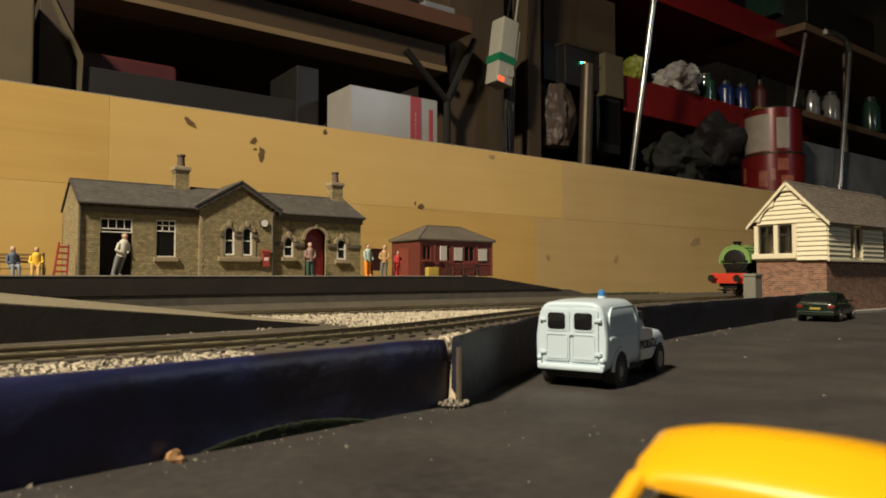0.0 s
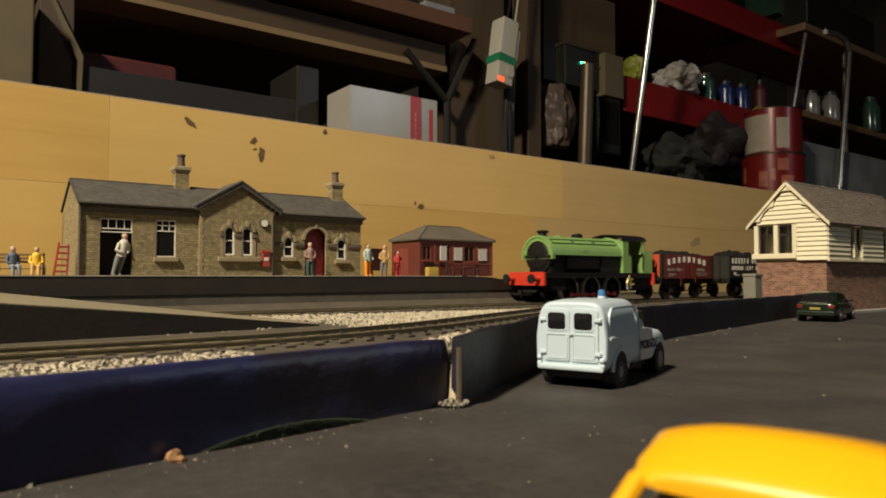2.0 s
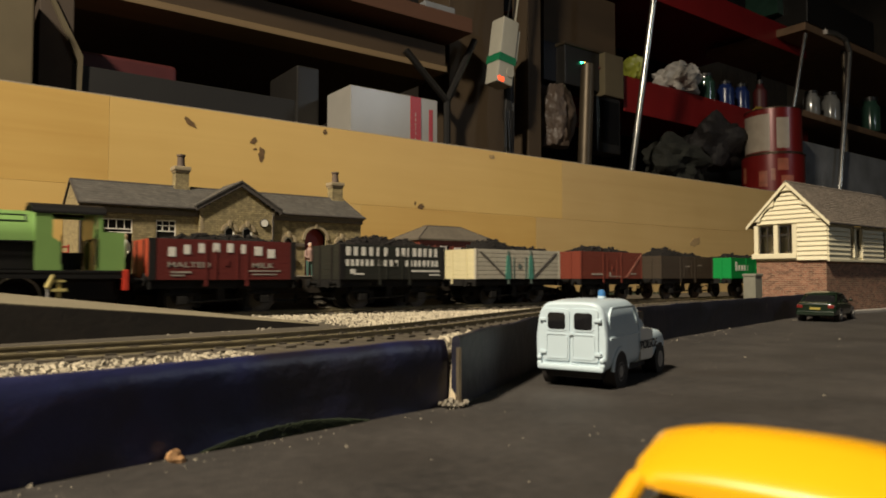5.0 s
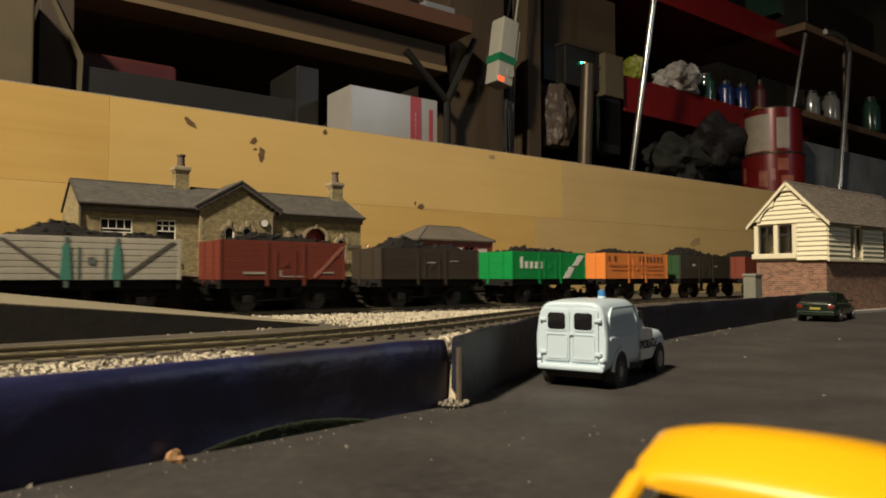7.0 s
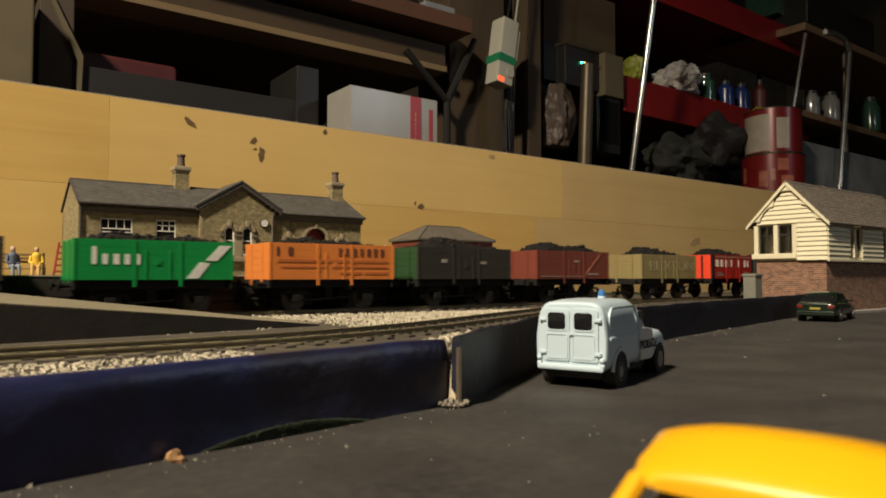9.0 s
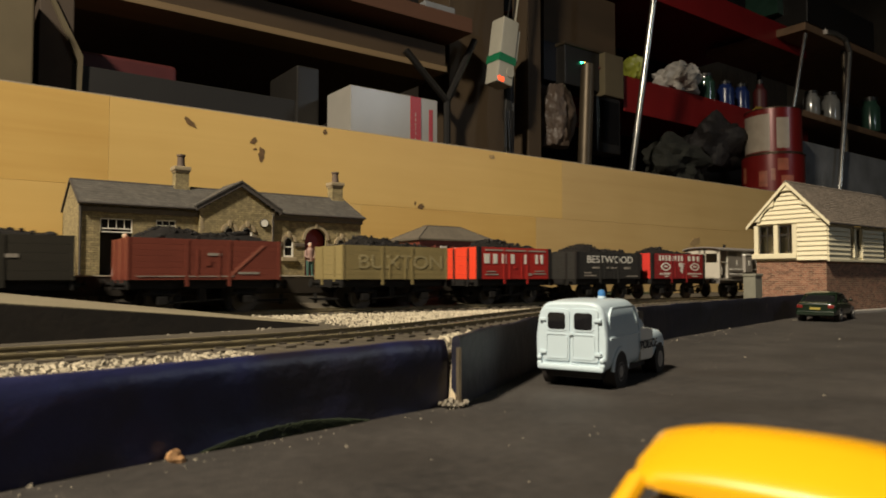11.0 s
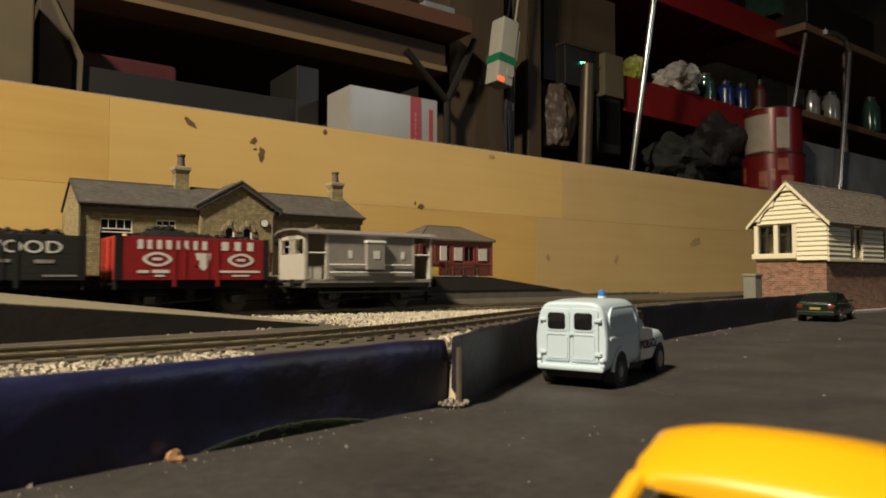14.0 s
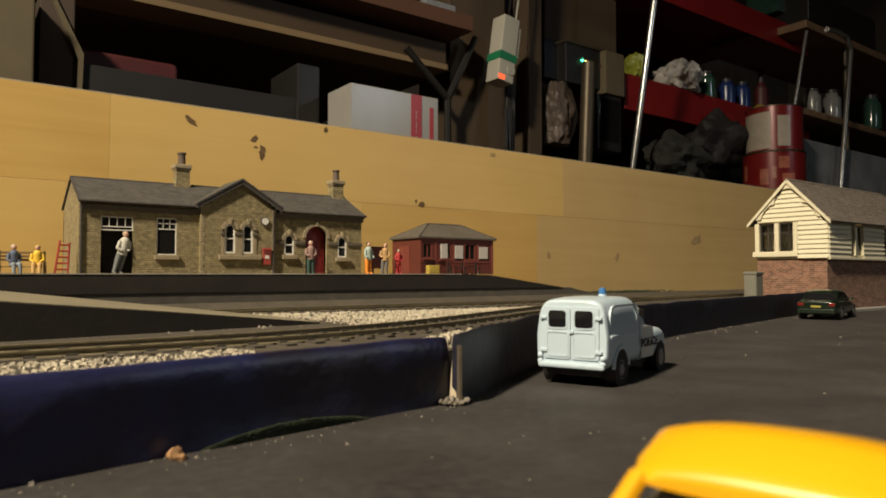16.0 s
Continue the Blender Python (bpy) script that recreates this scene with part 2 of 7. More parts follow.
def crumpled_wall(pts, profile, step=2.5, wave=0.45, fade_x=None):
    """A card strip swept along a polyline, gently buckled."""
    bm = bmesh.new()
    line = []
    for a, b in zip(pts, pts[1:]):
        a, b = Vector(a), Vector(b)
        n = max(1, int((b - a).length / step)) if a.x > -60 or b.x > -60 else 4
        line += [(a.lerp(b, i / n), (b - a).normalized()) for i in range(n)]
    line.append((Vector(pts[-1]), (Vector(pts[-1]) - Vector(pts[-2])).normalized()))
    last = None
    for p, d in line:
        ring = []
        for o, z in profile:
            k = noise.noise(Vector((p.x * 0.045, z * 0.09, p.y * 0.02))) * wave * 2 + noise.noise(Vector((p.x * 0.2, z * 0.25, 3))) * wave * 0.5
            k *= min(1, z / 4)
            ring.append(bm.verts.new((p.x - d.y * (o + k), p.y + d.x * (o + k), z + (0.5 * noise.noise(Vector((p.x * 0.06, 7, 0))) if z > 11 else 0))))
        if last:
            for i in range(len(profile) - 1):
                bm.faces.new((last[i], ring[i], ring[i + 1], last[i + 1]))
        else:
            bm.faces.new(ring)
        last = ring
    bm.faces.new(last[::-1])
    bmesh.ops.recalc_face_normals(bm, faces=bm.faces[:])
    return bm


bm = crumpled_wall(WALL, [(0, 0), (0.1, 3), (0.0, 6), (-0.2, 9), (0.0, 11.5), (0.5, 13.2), (1.3, 14.1), (2.2, 14.2), (2.8, 13.4), (2.8, 0)], wave=0.6)
solid("retaining_wall", bm, BLUE_CARD, "low dark blue painted card wall beside the road", "wall", kind="structure")
# the strip behind the van: its shade is put into a darker blue
bm = crumpled_wall(WALL2, [(0, 0), (0.0, 3), (0.0, 6), (0.0, 9), (0.0, 12), (0.2, 14.6), (0.5, 15.1), (1.6, 15.1), (2.0, 14.4), (2.0, 0)], wave=0.3)
solid("retaining_wall", bm, material("shaded_blue_card", (0.0075, 0.0075, 0.019), 0.5, vary=0.6, scale=160, bump=0.15, bump_scale=300), "low dark blue wall running on behind the van", "wall", kind="structure")

# platforms
bm = bmesh.new()
prism(bm, [(-900, 8.3), (268, 8.3), (425, 8.3), (425, 9.5), (292, 27.0), (268, 27.8), (-900, 27.8)], 345.6, 481, "y")
plat = solid("platform", bm, PLAT_TOP, "grey station platform with a sloping end", "platform", kind="structure")
bm = bmesh.new()
prism(bm, [(-900, 18.5), (360, 18.5), (292, 27.2), (268, 28.0), (-900, 28.0)], 344.6, 346.6, "y", 0.15)
part("coping", bm, PLAT_DARK, plat, "dark painted upper face of the platform")
bm = bmesh.new()
prism(bm, [(-900, 8.3), (420, 8.3), (368, 18.3), (-900, 18.3)], 345.2, 346.4, "y")
part("lower_face", bm, PLAT_GREY, plat)
bm = bmesh.new()
prism(bm, [(-900, 27.5), (268, 27.5), (268, 28.15), (-900, 28.15)], 344.3, 347.5, "y", 0.1)
part("edge_stone", bm, material("pale_edge_stone", (0.26, 0.23, 0.18), 0.8, vary=0.3, scale=250), plat, "thin paler platform edge")

bm = bmesh.new()
outline = [(118, 243, 9.0), (121, 262, 9.0), (16, 288, 21.8), (-40, 292, 27), (-500, 292, 27), (-500, 190, 27), (-40, 226, 27), (13, 231.5, 20.0), (60, 237, 15.3)]
hi = [bm.verts.new(p) for p in outline]
lo = [bm.verts.new((p[0], p[1], 8.0)) for p in outline]
top = [bm.faces.new([hi[i] for i in f]) for f in ((0, 1, 2, 8), (2, 7, 8), (2, 3, 6, 7), (3, 4, 5, 6))]
for i in range(9):
    bm.faces.new((lo[i], hi[i], hi[(i + 1) % 9], lo[(i + 1) % 9]))
bm.faces.new(lo)
bmesh.ops.recalc_face_normals(bm, faces=bm.faces[:])
isle = solid("island_platform", bm, PLAT_TOP, "low island platform ramp of grey card", "platform", kind="structure")

bm = bmesh.new()
ring = [hi_ for hi_ in ((118.3, 242.8, 8.0), (60.1, 236.7, 8.0), (13.1, 231.2, 8.0), (-40, 225.7, 8.0), (-500, 189.7, 8.0))]
tops = (8.9, 15.0, 19.6, 26.6, 26.6)
a = [bm.verts.new(q) for q in ring]
b = [bm.verts.new((q[0], q[1], z)) for q, z in zip(ring, tops)]
c = [bm.verts.new((q[0], q[1] + 0.4, z)) for q, z in zip(ring, tops)]
for i in range(4):
    bm.faces.new((a[i], a[i + 1], b[i + 1], b[i]))
    bm.faces.new((b[i], b[i + 1], c[i + 1], c[i]))
bmesh.ops.recalc_face_normals(bm, faces=bm.faces[:])
part("side_face", bm, PLAT_DARK, isle, "dark side of the ramp")
bm = bmesh.new()
prism(bm, [(345.4, 8.3), (337.6, 8.3), (337.6, 9.0), (341, 10.6), (345.4, 13.4)], -300, 420, "x")
solid("ballast_shoulder", bm, BED, "brown dirt shoulder between rails and platform", "ballast", kind="structure")

# back board: laminated pine staves
bm = bmesh.new()
box(bm, -1300, 1500, 486.5, 502, 0, 145.2)
board = solid("back_board", bm, PINE, "laminated pine board standing behind the layout", "board", kind="structure")
for z0, z1, cuts in ((86.5, 145.8, ((-1300, 84.6, PINE_ORANGE), (84.6, 507, PINE), (507, 1080, PINE_BROWN), (1080, 1500, PINE))),
                     (0, 86.5, ((-1300, 60, PINE), (60, 273, PINE), (273, 470, PINE_ORANGE), (470, 905, PINE_BROWN), (905, 1500, PINE)))):
    for x0, x1, m in cuts:
        bm = bmesh.new()
        box(bm, x0 + 0.06, x1 - 0.06, 484.5, 486.8, z0 + 0.06, z1 - 0.06, 0.12)
        part("stave", bm, m, board)
bm = bmesh.new()
box(bm, -1300, 1500, 484.7, 502, 145.6, 146.6, 0.2)
part("top_edge", bm, EDGE_GREY, board, "dusty sawn top edge")
for x, z, rx, rz, tilt in ((136, 135.5, 5.5, 1.5, -30), (182, 128, 2.6, 2.0, 10), (188, 118.5, 2.6, 4.4, 10), (326, 91, 1.0, 1.2, 0), (332, 88.4, 3.6, 2.0, -15), (413, 140.5, 4.2, 1.4, 0), (738, 70, 9, 5.5, 35), (240, 142, 1.4, 2.4, 20), (486, 47, 2, 4, 0), (590, 47, 4, 3.5, 0), (183, 122, 1.2, 0.8, 0)):
    bm = bmesh.new()
    n = 22
    ring = []
    for i in range(n):
        a = 2 * math.pi * i / n
        k = 1 + 0.3 * math.sin(2 * a + x) + 0.18 * math.sin(5 * a + z)
        c, s = rx * k * math.cos(a), rz * k * math.sin(a)
        t = radians(tilt)
        ring.append((x + c * math.cos(t) - s * math.sin(t), z + c * math.sin(t) + s * math.cos(t)))
    prism(bm, ring, 484.25, 484.7, "y")
    part("knot", bm, KNOT_FAINT if x > 480 or x == 413 else KNOT, board, "dark knot in the pine" if x < 480 else "")

# ---- rails ----
RAIL = material("rusty_rail", (0.20, 0.165, 0.095), 0.5, metal=0.25, vary=0.3, scale=400)
SLEEPER = material("sleeper_black", (0.062, 0.050, 0.034), 0.85, vary=0.35, scale=500, per_object=0.4)


def track(name, path, x_show, label):
    """Two rails and their sleepers along the centre line path(x) -> y, from x0 to x1."""
    t = thing(name, 0, 0, 0, 0, label, "railway track", "tracks")
    x0, x1 = -900, 2200
    for side in (-1, 1):
        bm = bmesh.new()
        pts = []
        x = x0
        while x <= x1:
            y = path(x)
            d = Vector((2.0, path(x + 1) - path(x - 1))).normalized()
            pts.append((x - d.y * 8.6 * side, y + d.x * 8.6 * side))
            x += 20
        prof = [(-0.9, 8.9), (0.9, 8.9), (0.35, 9.2), (0.35, 9.9), (0.65, 10.05), (0.65, 10.5), (-0.65, 10.5), (-0.65, 10.05), (-0.35, 9.9), (-0.35, 9.2)]
        last = None
        for p in pts:
            ring = [bm.verts.new((p[0], p[1] + a, h)) for a, h in prof]
            if last:
                for i in range(len(prof)):
                    j = (i + 1) % len(prof)
                    bm.faces.new((last[i], ring[i], ring[j], last[j]))
            last = ring
        bmesh.ops.recalc_face_normals(bm, faces=bm.faces[:])
        part("rail", bm, RAIL, t)
    bm = bmesh.new()
    box(bm, -1.6, 1.6, -15, 15, 0, 1.1, 0.12)
    for y in (-8.6, 8.6):
        box(bm, -1.2, 1.2, y - 1.6, y + 1.6, 1.1, 1.5)
    me = mesh_of("sleeper", bm, SLEEPER)
    x = x_show[0]
    while x < x_show[1]:
        a = math.degrees(math.atan2(path(x + 1) - path(x - 1), 2))
        piece("sleeper", me, t, (x, path(x), 8.3 - 0.45), a)
        x += 8.4 * math.cos(radians(a))
    return t


def main_line(x):
    return 327.3


def siding(x):
    # straight past the island platform, easing into the main line
    xs = [-900, -100, 10, 75, 110, 150, 222, 330, 430, 520, 2300]
    ys = [196, 189, 186.5, 185, 190, 206, 241.5, 289, 316, 327.3, 327.3]
    return float(sum(np.interp(x + d, xs, ys) for d in (-36, -18, 0, 18, 36)) / 5)


track("main_track", main_line, (-40, 900), "straight model railway track with black sleepers")
track("siding_track", siding, (-60, 470), "rusty siding track on white ballast joining the main line")
# ---- the train ----
BLACK = material("satin_black", (0.006, 0.0055, 0.005), 0.55, spec=0.25, vary=0.4, scale=300)
# underframe black, with the shade below the bodies darkened into it
UNDER = material("shaded_underframe_black", (0.008, 0.007, 0.006), 0.8, spec=0.25, vary=0.4, scale=400, bump=0.2)
LOCO_GREEN = material("apple_green_enamel", (0.165, 0.285, 0.085), 0.36, vary=0.10, scale=120, coat=0.15)
LOCO_LINE = material("dark_lining", (0.015, 0.035, 0.012), 0.5)
BEAM_RED = material("buffer_beam_red", (0.46, 0.034, 0.016), 0.45, vary=0.15)
STEEL = material("wheel_rim_steel", (0.46, 0.44, 0.41), 0.5, metal=0.25, vary=0.2)
BRASS = material("brass_fitting", (0.62, 0.52, 0.20), 0.4, metal=0.3, vary=0.2)
ROD_RED = material("rod_red", (0.20, 0.012, 0.016), 0.5, metal=0.2)
COAL = material("coal", (0.0075, 0.006, 0.005), 0.75, spec=0.25, vary=0.5, scale=500, bump=0.5, per_island=0.6)
INK_WHITE = material("white_lettering", (0.62, 0.60, 0.54), 0.6, vary=0.12, scale=900)
INK_DARK = material("dark_lettering", (0.12, 0.035, 0.012), 0.6)
INK_FAINT = material("worn_lettering", (0.27, 0.24, 0.20), 0.7, vary=0.3, scale=900)
INK_BUFF = material("raised_buff_lettering", (0.285, 0.235, 0.115), 0.7, vary=0.2)
RAIL_Z = 10.5
LINE_Y = 327.3


def spoked_wheel(r, w, spokes):
    """A wheel about the y axis: rim, hub and spokes as (rim bmesh, body bmesh)."""
    rim, body = bmesh.new(), bmesh.new()
    n = 32
    o = [(r * math.cos(2 * math.pi * i / n), r * math.sin(2 * math.pi * i / n)) for i in range(n)]
    i1 = [(0.91 * a, 0.91 * b) for a, b in o]
    flat_ring(rim, o, i1, -w / 2, w / 2, "y")
    i0 = [(0.92 * a, 0.92 * b) for a, b in o]
    i2 = [(0.76 * a, 0.76 * b) for a, b in o]
    flat_ring(body, i0, i2, -w / 2 + 0.25, w / 2 - 0.25, "y")
    rod(body, (0, -w / 2 - 0.3, 0), (0, w / 2, 0), r * 0.2, 14)
    for k in range(spokes):
        a = 2 * math.pi * k / spokes
        rod(body, (0, 0, 0), (0.8 * r * math.cos(a), 0, 0.8 * r * math.sin(a)), r * 0.05 + 0.1, 6)
    rod(body, (0.0, -w / 2 - 0.5, -0.42 * r), (0.0, 0, -0.42 * r), r * 0.1, 8)
    return rim, body


def wheel_meshes(r, w, spokes):
    rim, body = spoked_wheel(r, w, spokes)
    return mesh_of("rim", rim, STEEL), mesh_of("wheel", body, UNDER)


def coal_heap(rng, x0, x1, half, z, high):
    """Lumps heaped over a floor."""
    bm = bmesh.new()
    nx, ny = 18, 9
    ph = rng.random() * 9
    def top(u, v):
        e = min(1, 4 * u, 4 * (1 - u)) * min(1, 3.5 * v, 3.5 * (1 - v))
        return z - 1.5 + (high + 1.5) * max(0, e) ** 0.7 * (0.78 + 0.34 * math.sin(8.3 * u + ph) * math.cos(2.2 * v + ph))
    grid = [[bm.verts.new((x0 + (x1 - x0) * i / nx, -half + 2 * half * j / ny, top(i / nx, j / ny))) for j in range(ny + 1)] for i in range(nx + 1)]
    for i in range(nx):
        for j in range(ny):
            bm.faces.new((grid[i][j], grid[i + 1][j], grid[i + 1][j + 1], grid[i][j + 1]))
    for k in range(210):
        u, v = rng.random(), rng.random()
        r = 0.6 + 1.5 * rng.random() ** 2
        m = Matrix.Translation((x0 + (x1 - x0) * (0.02 + 0.96 * u), half * (1.9 * v - 0.95), top(u, v) + 0.1 * r)) @ Euler((rng.random() * 6, rng.random() * 6, rng.random() * 6)).to_matrix().to_4x4() @ Matrix.Diagonal((r, r * (0.6 + 0.5 * rng.random()), r * 0.75, 1))
        bmesh.ops.create_icosphere(bm, subdivisions=1, radius=1.0, matrix=m)
    me = mesh_of("coal_load", bm, COAL, smooth=False)
    return me


MOVERS = []
SPINNERS = []
_rim, _body = bmesh.new(), bmesh.new()
lathe(_rim, [(5.4, -1.2), (6.3, -1.2), (6.3, 1.2), (5.4, 1.2)], 28, (0, 0, 0), "y")
lathe(_body, [(0.6, -1.9), (1.3, -1.7), (1.5, -0.9), (3.4, -0.5), (4.6, -1.0), (5.6, -1.25), (5.6, 1.25), (4.6, 1.0), (3.4, 0.5), (1.5, 0.9), (1.3, 1.7), (0.6, 1.9)], 24, (0, 0, 0), "y")
WAGON_RIM, WAGON_WHEEL = mesh_of("rim", _rim, material("dull_wagon_tyre", (0.06, 0.055, 0.05), 0.5, metal=0.5)), mesh_of("wheel", _body, UNDER)
LOCO_RIM, LOCO_WHEEL = wheel_meshes(8.6, 2.8, 14)


def wheel(parent, x, side, z, r, rim_me, body_me, half):
    w = piece("wheel", body_me, parent, (x, half * side, z))
    if side > 0:
        w.rotation_euler[2] = 0
    piece("rim", rim_me, w)
    SPINNERS.append((w, (x, half * side, z), r))


def underframe(w, n, solebar_mat):
    """Solebars, headstocks, buffers, couplings, axleguards and wheels of a wagon n long."""
    for s in (-1, 1):
        bm = bmesh.new()
        box(bm, 0.4, n - 0.4, 12.4 * s - 0.9, 12.4 * s + 0.9, 11.6, 15.4, 0.2)
        part("solebar", bm, solebar_mat, w)
        for k in (0.22, 0.78):
            bm = bmesh.new()
            c = n * k
            y = 11.3 * s
            prism(bm, [(c - 5.5, 11.8), (c + 5.5, 11.8), (c + 2.6, 5.0), (c - 2.6, 5.0)], y - 0.35, y + 0.35, "y")
            box(bm, c - 2.2, c + 2.2, y - 1.6 + 1.2 * s, y + 1.6 + 1.2 * s, 4.6, 8.2, 0.3)
            box(bm, c - 7.5, c + 7.5, y - 0.5 + 1.0 * s, y + 0.5 + 1.0 * s, 8.6, 9.8, 0.2)
            part("axleguard", bm, UNDER, w)
            wheel(w, c, s, 6.3, 6.3, WAGON_RIM, WAGON_WHEEL, 8.4)
    for x, d in ((0.0, -1), (n, 1)):
        bm = bmesh.new()
        box(bm, min(x, x - 1.2 * d), max(x, x - 1.2 * d), -15.4, 15.4, 11.4, 15.5, 0.2)
        part("headstock", bm, solebar_mat, w)
        for s in (-1, 1):
            bm = bmesh.new()
            rod(bm, (x, 11.5 * s, 13.4), (x + 4.2 * d, 11.5 * s, 13.4), 1.0, 10)
            rod(bm, (x + 4.2 * d, 11.5 * s, 13.4), (x + 5.0 * d, 11.5 * s, 13.4), 2.3, 14)
            part("buffer", bm, UNDER, w)
        bm = bmesh.new()
        box(bm, min(x - 6 * d, x + 9.0 * d), max(x - 6 * d, x + 9.0 * d), -0.8, 0.8, 4.6, 5.8, 0.1)
        rod(bm, (x + 8.6 * d, -4.2, 5.6), (x + 8.6 * d, 4.2, 5.6), 0.5, 8)
        box(bm, min(x + 7 * d, x + 7.6 * d), max(x + 7 * d, x + 7.6 * d), -1.2, 1.2, 3.2, 8.5)
        part("coupling", bm, UNDER, w)
    bm = bmesh.new()
    rod(bm, (n * 0.22 + 3, -12.2, 5.2), (n * 0.62, -12.6, 6.6), 0.45, 6)
    box(bm, n * 0.45, n * 0.5, -12.9, -11.9, 5.5, 11.8)
    for k in (0.33, 0.67):
        box(bm, n * k - 1.4, n * k + 1.4, -10.5, -8.9, 2.8, 8.4, 0.3)
    part("brake_gear", bm, UNDER, w)


def paint(name, c, rough=0.55, vary=0.14):
    return material(name, c, rough, vary=vary, scale=260, bump=0.08, bump_scale=900, per_object=0.25, spec=0.25)


def open_wagon(x0, x1, label, side_mat, end_mat, high=34.0, planks=7, corner=None, straps=None, diagonal=None, coal=3.0, seed=1, loose=False):
    """An open wagon: planked sides and ends, ironwork, floor, load. x0 and x1 from the engine's front beam."""
    n = x1 - x0
    w = thing("coal_wagon", x0, LINE_Y, RAIL_Z, 0, label, "railway wagon", "wagons of the train")
    w["from_front"] = x0
    MOVERS.append((w, x0))
    underframe(w, n, UNDER)
    z0, half, t = 15.6, 16.0, 1.3
    ph = (high - z0) / planks
    bm = bmesh.new()
    box(bm, 0.3, n - 0.3, -15.2, 15.2, 15.0, 16.6)
    part("floor", bm, UNDER, w)
    for s in (-1, 1):
        y0, y1 = (-half, -half + t) if s < 0 else (half - t, half)
        bm = bmesh.new()
        box(bm, 0.2, n - 0.2, y0, y1, 0.03 if not loose else 0.12, ph - (0.02 if not loose else 0.12), 0.06 if not loose else 0.12)
        me = mesh_of("plank", bm, side_mat)
        for k in range(planks):
            piece("plank", me, w, (0, 0, z0 + k * ph))
        bm = bmesh.new()
        box(bm, 0.5, n - 0.5, y0 + 0.25, y1 - 0.25, z0, high - 0.2)
        part("lining", bm, UNDER if loose else side_mat, w)
    for x in (0.0, n - t):
        bm = bmesh.new()
        box(bm, 0, t, -half + t, half - t, 0.03, ph - 0.02, 0.06)
        me = mesh_of("end_plank", bm, end_mat)
        for k in range(planks):
            piece("end_plank", me, w, (x, 0, z0 + k * ph))
        d = -0.5 if x == 0 else t
        for y in (-7, 7):
            bm = bmesh.new()
            box(bm, x + d, x + d + 0.5, y - 0.8, y + 0.8, 12.5, high - 0.6, 0.1)
            part("end_stanchion", bm, corner or end_mat, w)
    mid = n / 2
    iron = straps or side_mat
    for s in (-1, 1):
        y = -half - 0.28 if s < 0 else half - 0.1
        straps_ = [(x - 0.8, x + 0.8, 12.6, high - 0.4) for x in (mid - 9.5, mid + 9.5)] + [(x - 0.5, x + 0.5, z0, high - 4.5) for x in (mid - 5, mid + 5)]
        for xa, xb, za, zb in straps_:
            bm = bmesh.new()
            box(bm, xa, xb, y, y + 0.36, za, zb, 0.08)
            part("door_strap", bm, iron, w)
        bm = bmesh.new()
        box(bm, mid - 1.2, mid + 1.2, y, y + 0.38, 22, 24.5, 0.08)
        part("door_latch", bm, iron, w)
    for s in (-1, 1):
        for x in (0.0, n):
            d = 1 if x == 0 else -1
            bm = bmesh.new()
            box(bm, min(x - 0.15 * d, x + (2.8 if corner else 1.2) * d), max(x - 0.15 * d, x + (2.8 if corner else 1.2) * d), min(half * s + 0.22 * s, half * s - 1.4 * s), max(half * s + 0.22 * s, half * s - 1.4 * s), z0 - 0.1, high + 0.1, 0.1)
            part("corner_plate", bm, corner or side_mat, w)
    if diagonal:
        for a, b in ((2.5, mid - 10.5), (n - 2.5, mid + 10.5)):
            bm = bmesh.new()
            dd = 1.0 if a < b else -1.0
            prism(bm, [(a, high - 1.5), (a + 2.0 * dd, high - 1.5), (b + 0.8 * dd, z0 + 0.4), (b - 1.2 * dd, z0 + 0.4)], -half - 0.32, -half + 0.1, "y")
            part("diagonal_brace", bm, diagonal, w)
    if coal:
        me = coal_heap(random.Random(seed), 1.6, n - 1.6, half - 1.5, high - 0.2, coal + 1.8)
        c = piece("coal_load", me, w)
        tagged(c, "heaped lumps of black coal")
    return w


def word(rng, x0, x1, z0, z1, letters, arc=0.0, gap=0.25):
    """One plain bar in place of each letter, on a line or an arc."""
    rows = []
    step = (x1 - x0) / letters
    for k in range(letters):
        u = (k + 0.5) / letters * 2 - 1
        dz = arc * (1 - u * u)
        wide = step * (0.42 + 0.16 * rng.random())
        rows.append((x0 + k * step, x0 + k * step + wide, z0 + dz, z1 + dz))
    return rows


SIDE_Y = -16.12
rng = random.Random(4)
# the end is the side's maroon brightened for the bulb's light on it
MAROON, LIT_RED_END = paint("maroon_wagon_paint", (0.10, 0.017, 0.014)), paint("lit_maroon_end", (0.34, 0.055, 0.025))
IRON = paint("black_ironwork", (0.014, 0.012, 0.011))
w = open_wagon(122.4, 190.3, "maroon planked coal wagon with arched white lettering", MAROON, LIT_RED_END, 33.8, corner=IRON, coal=1.5, seed=11)
dabs("lettering", word(rng, 8, 60, 25.2, 29.4, 8, 3.0, 0.3), INK_WHITE, w, SIDE_Y)
lettering("word", "MALTED", 2.4, INK_FAINT, w, (17, SIDE_Y - 0.05, 22.2), squeeze=1.5)
lettering("word", "MILK", 2.4, INK_FAINT, w, (51, SIDE_Y - 0.05, 22.2), squeeze=1.5)
dabs("small_print", [(9, 18, 18.6, 19.4), (9, 15, 17.2, 17.9), (44, 60, 19.4, 20.0), (46, 58, 17.8, 18.4)], INK_FAINT, w, SIDE_Y)

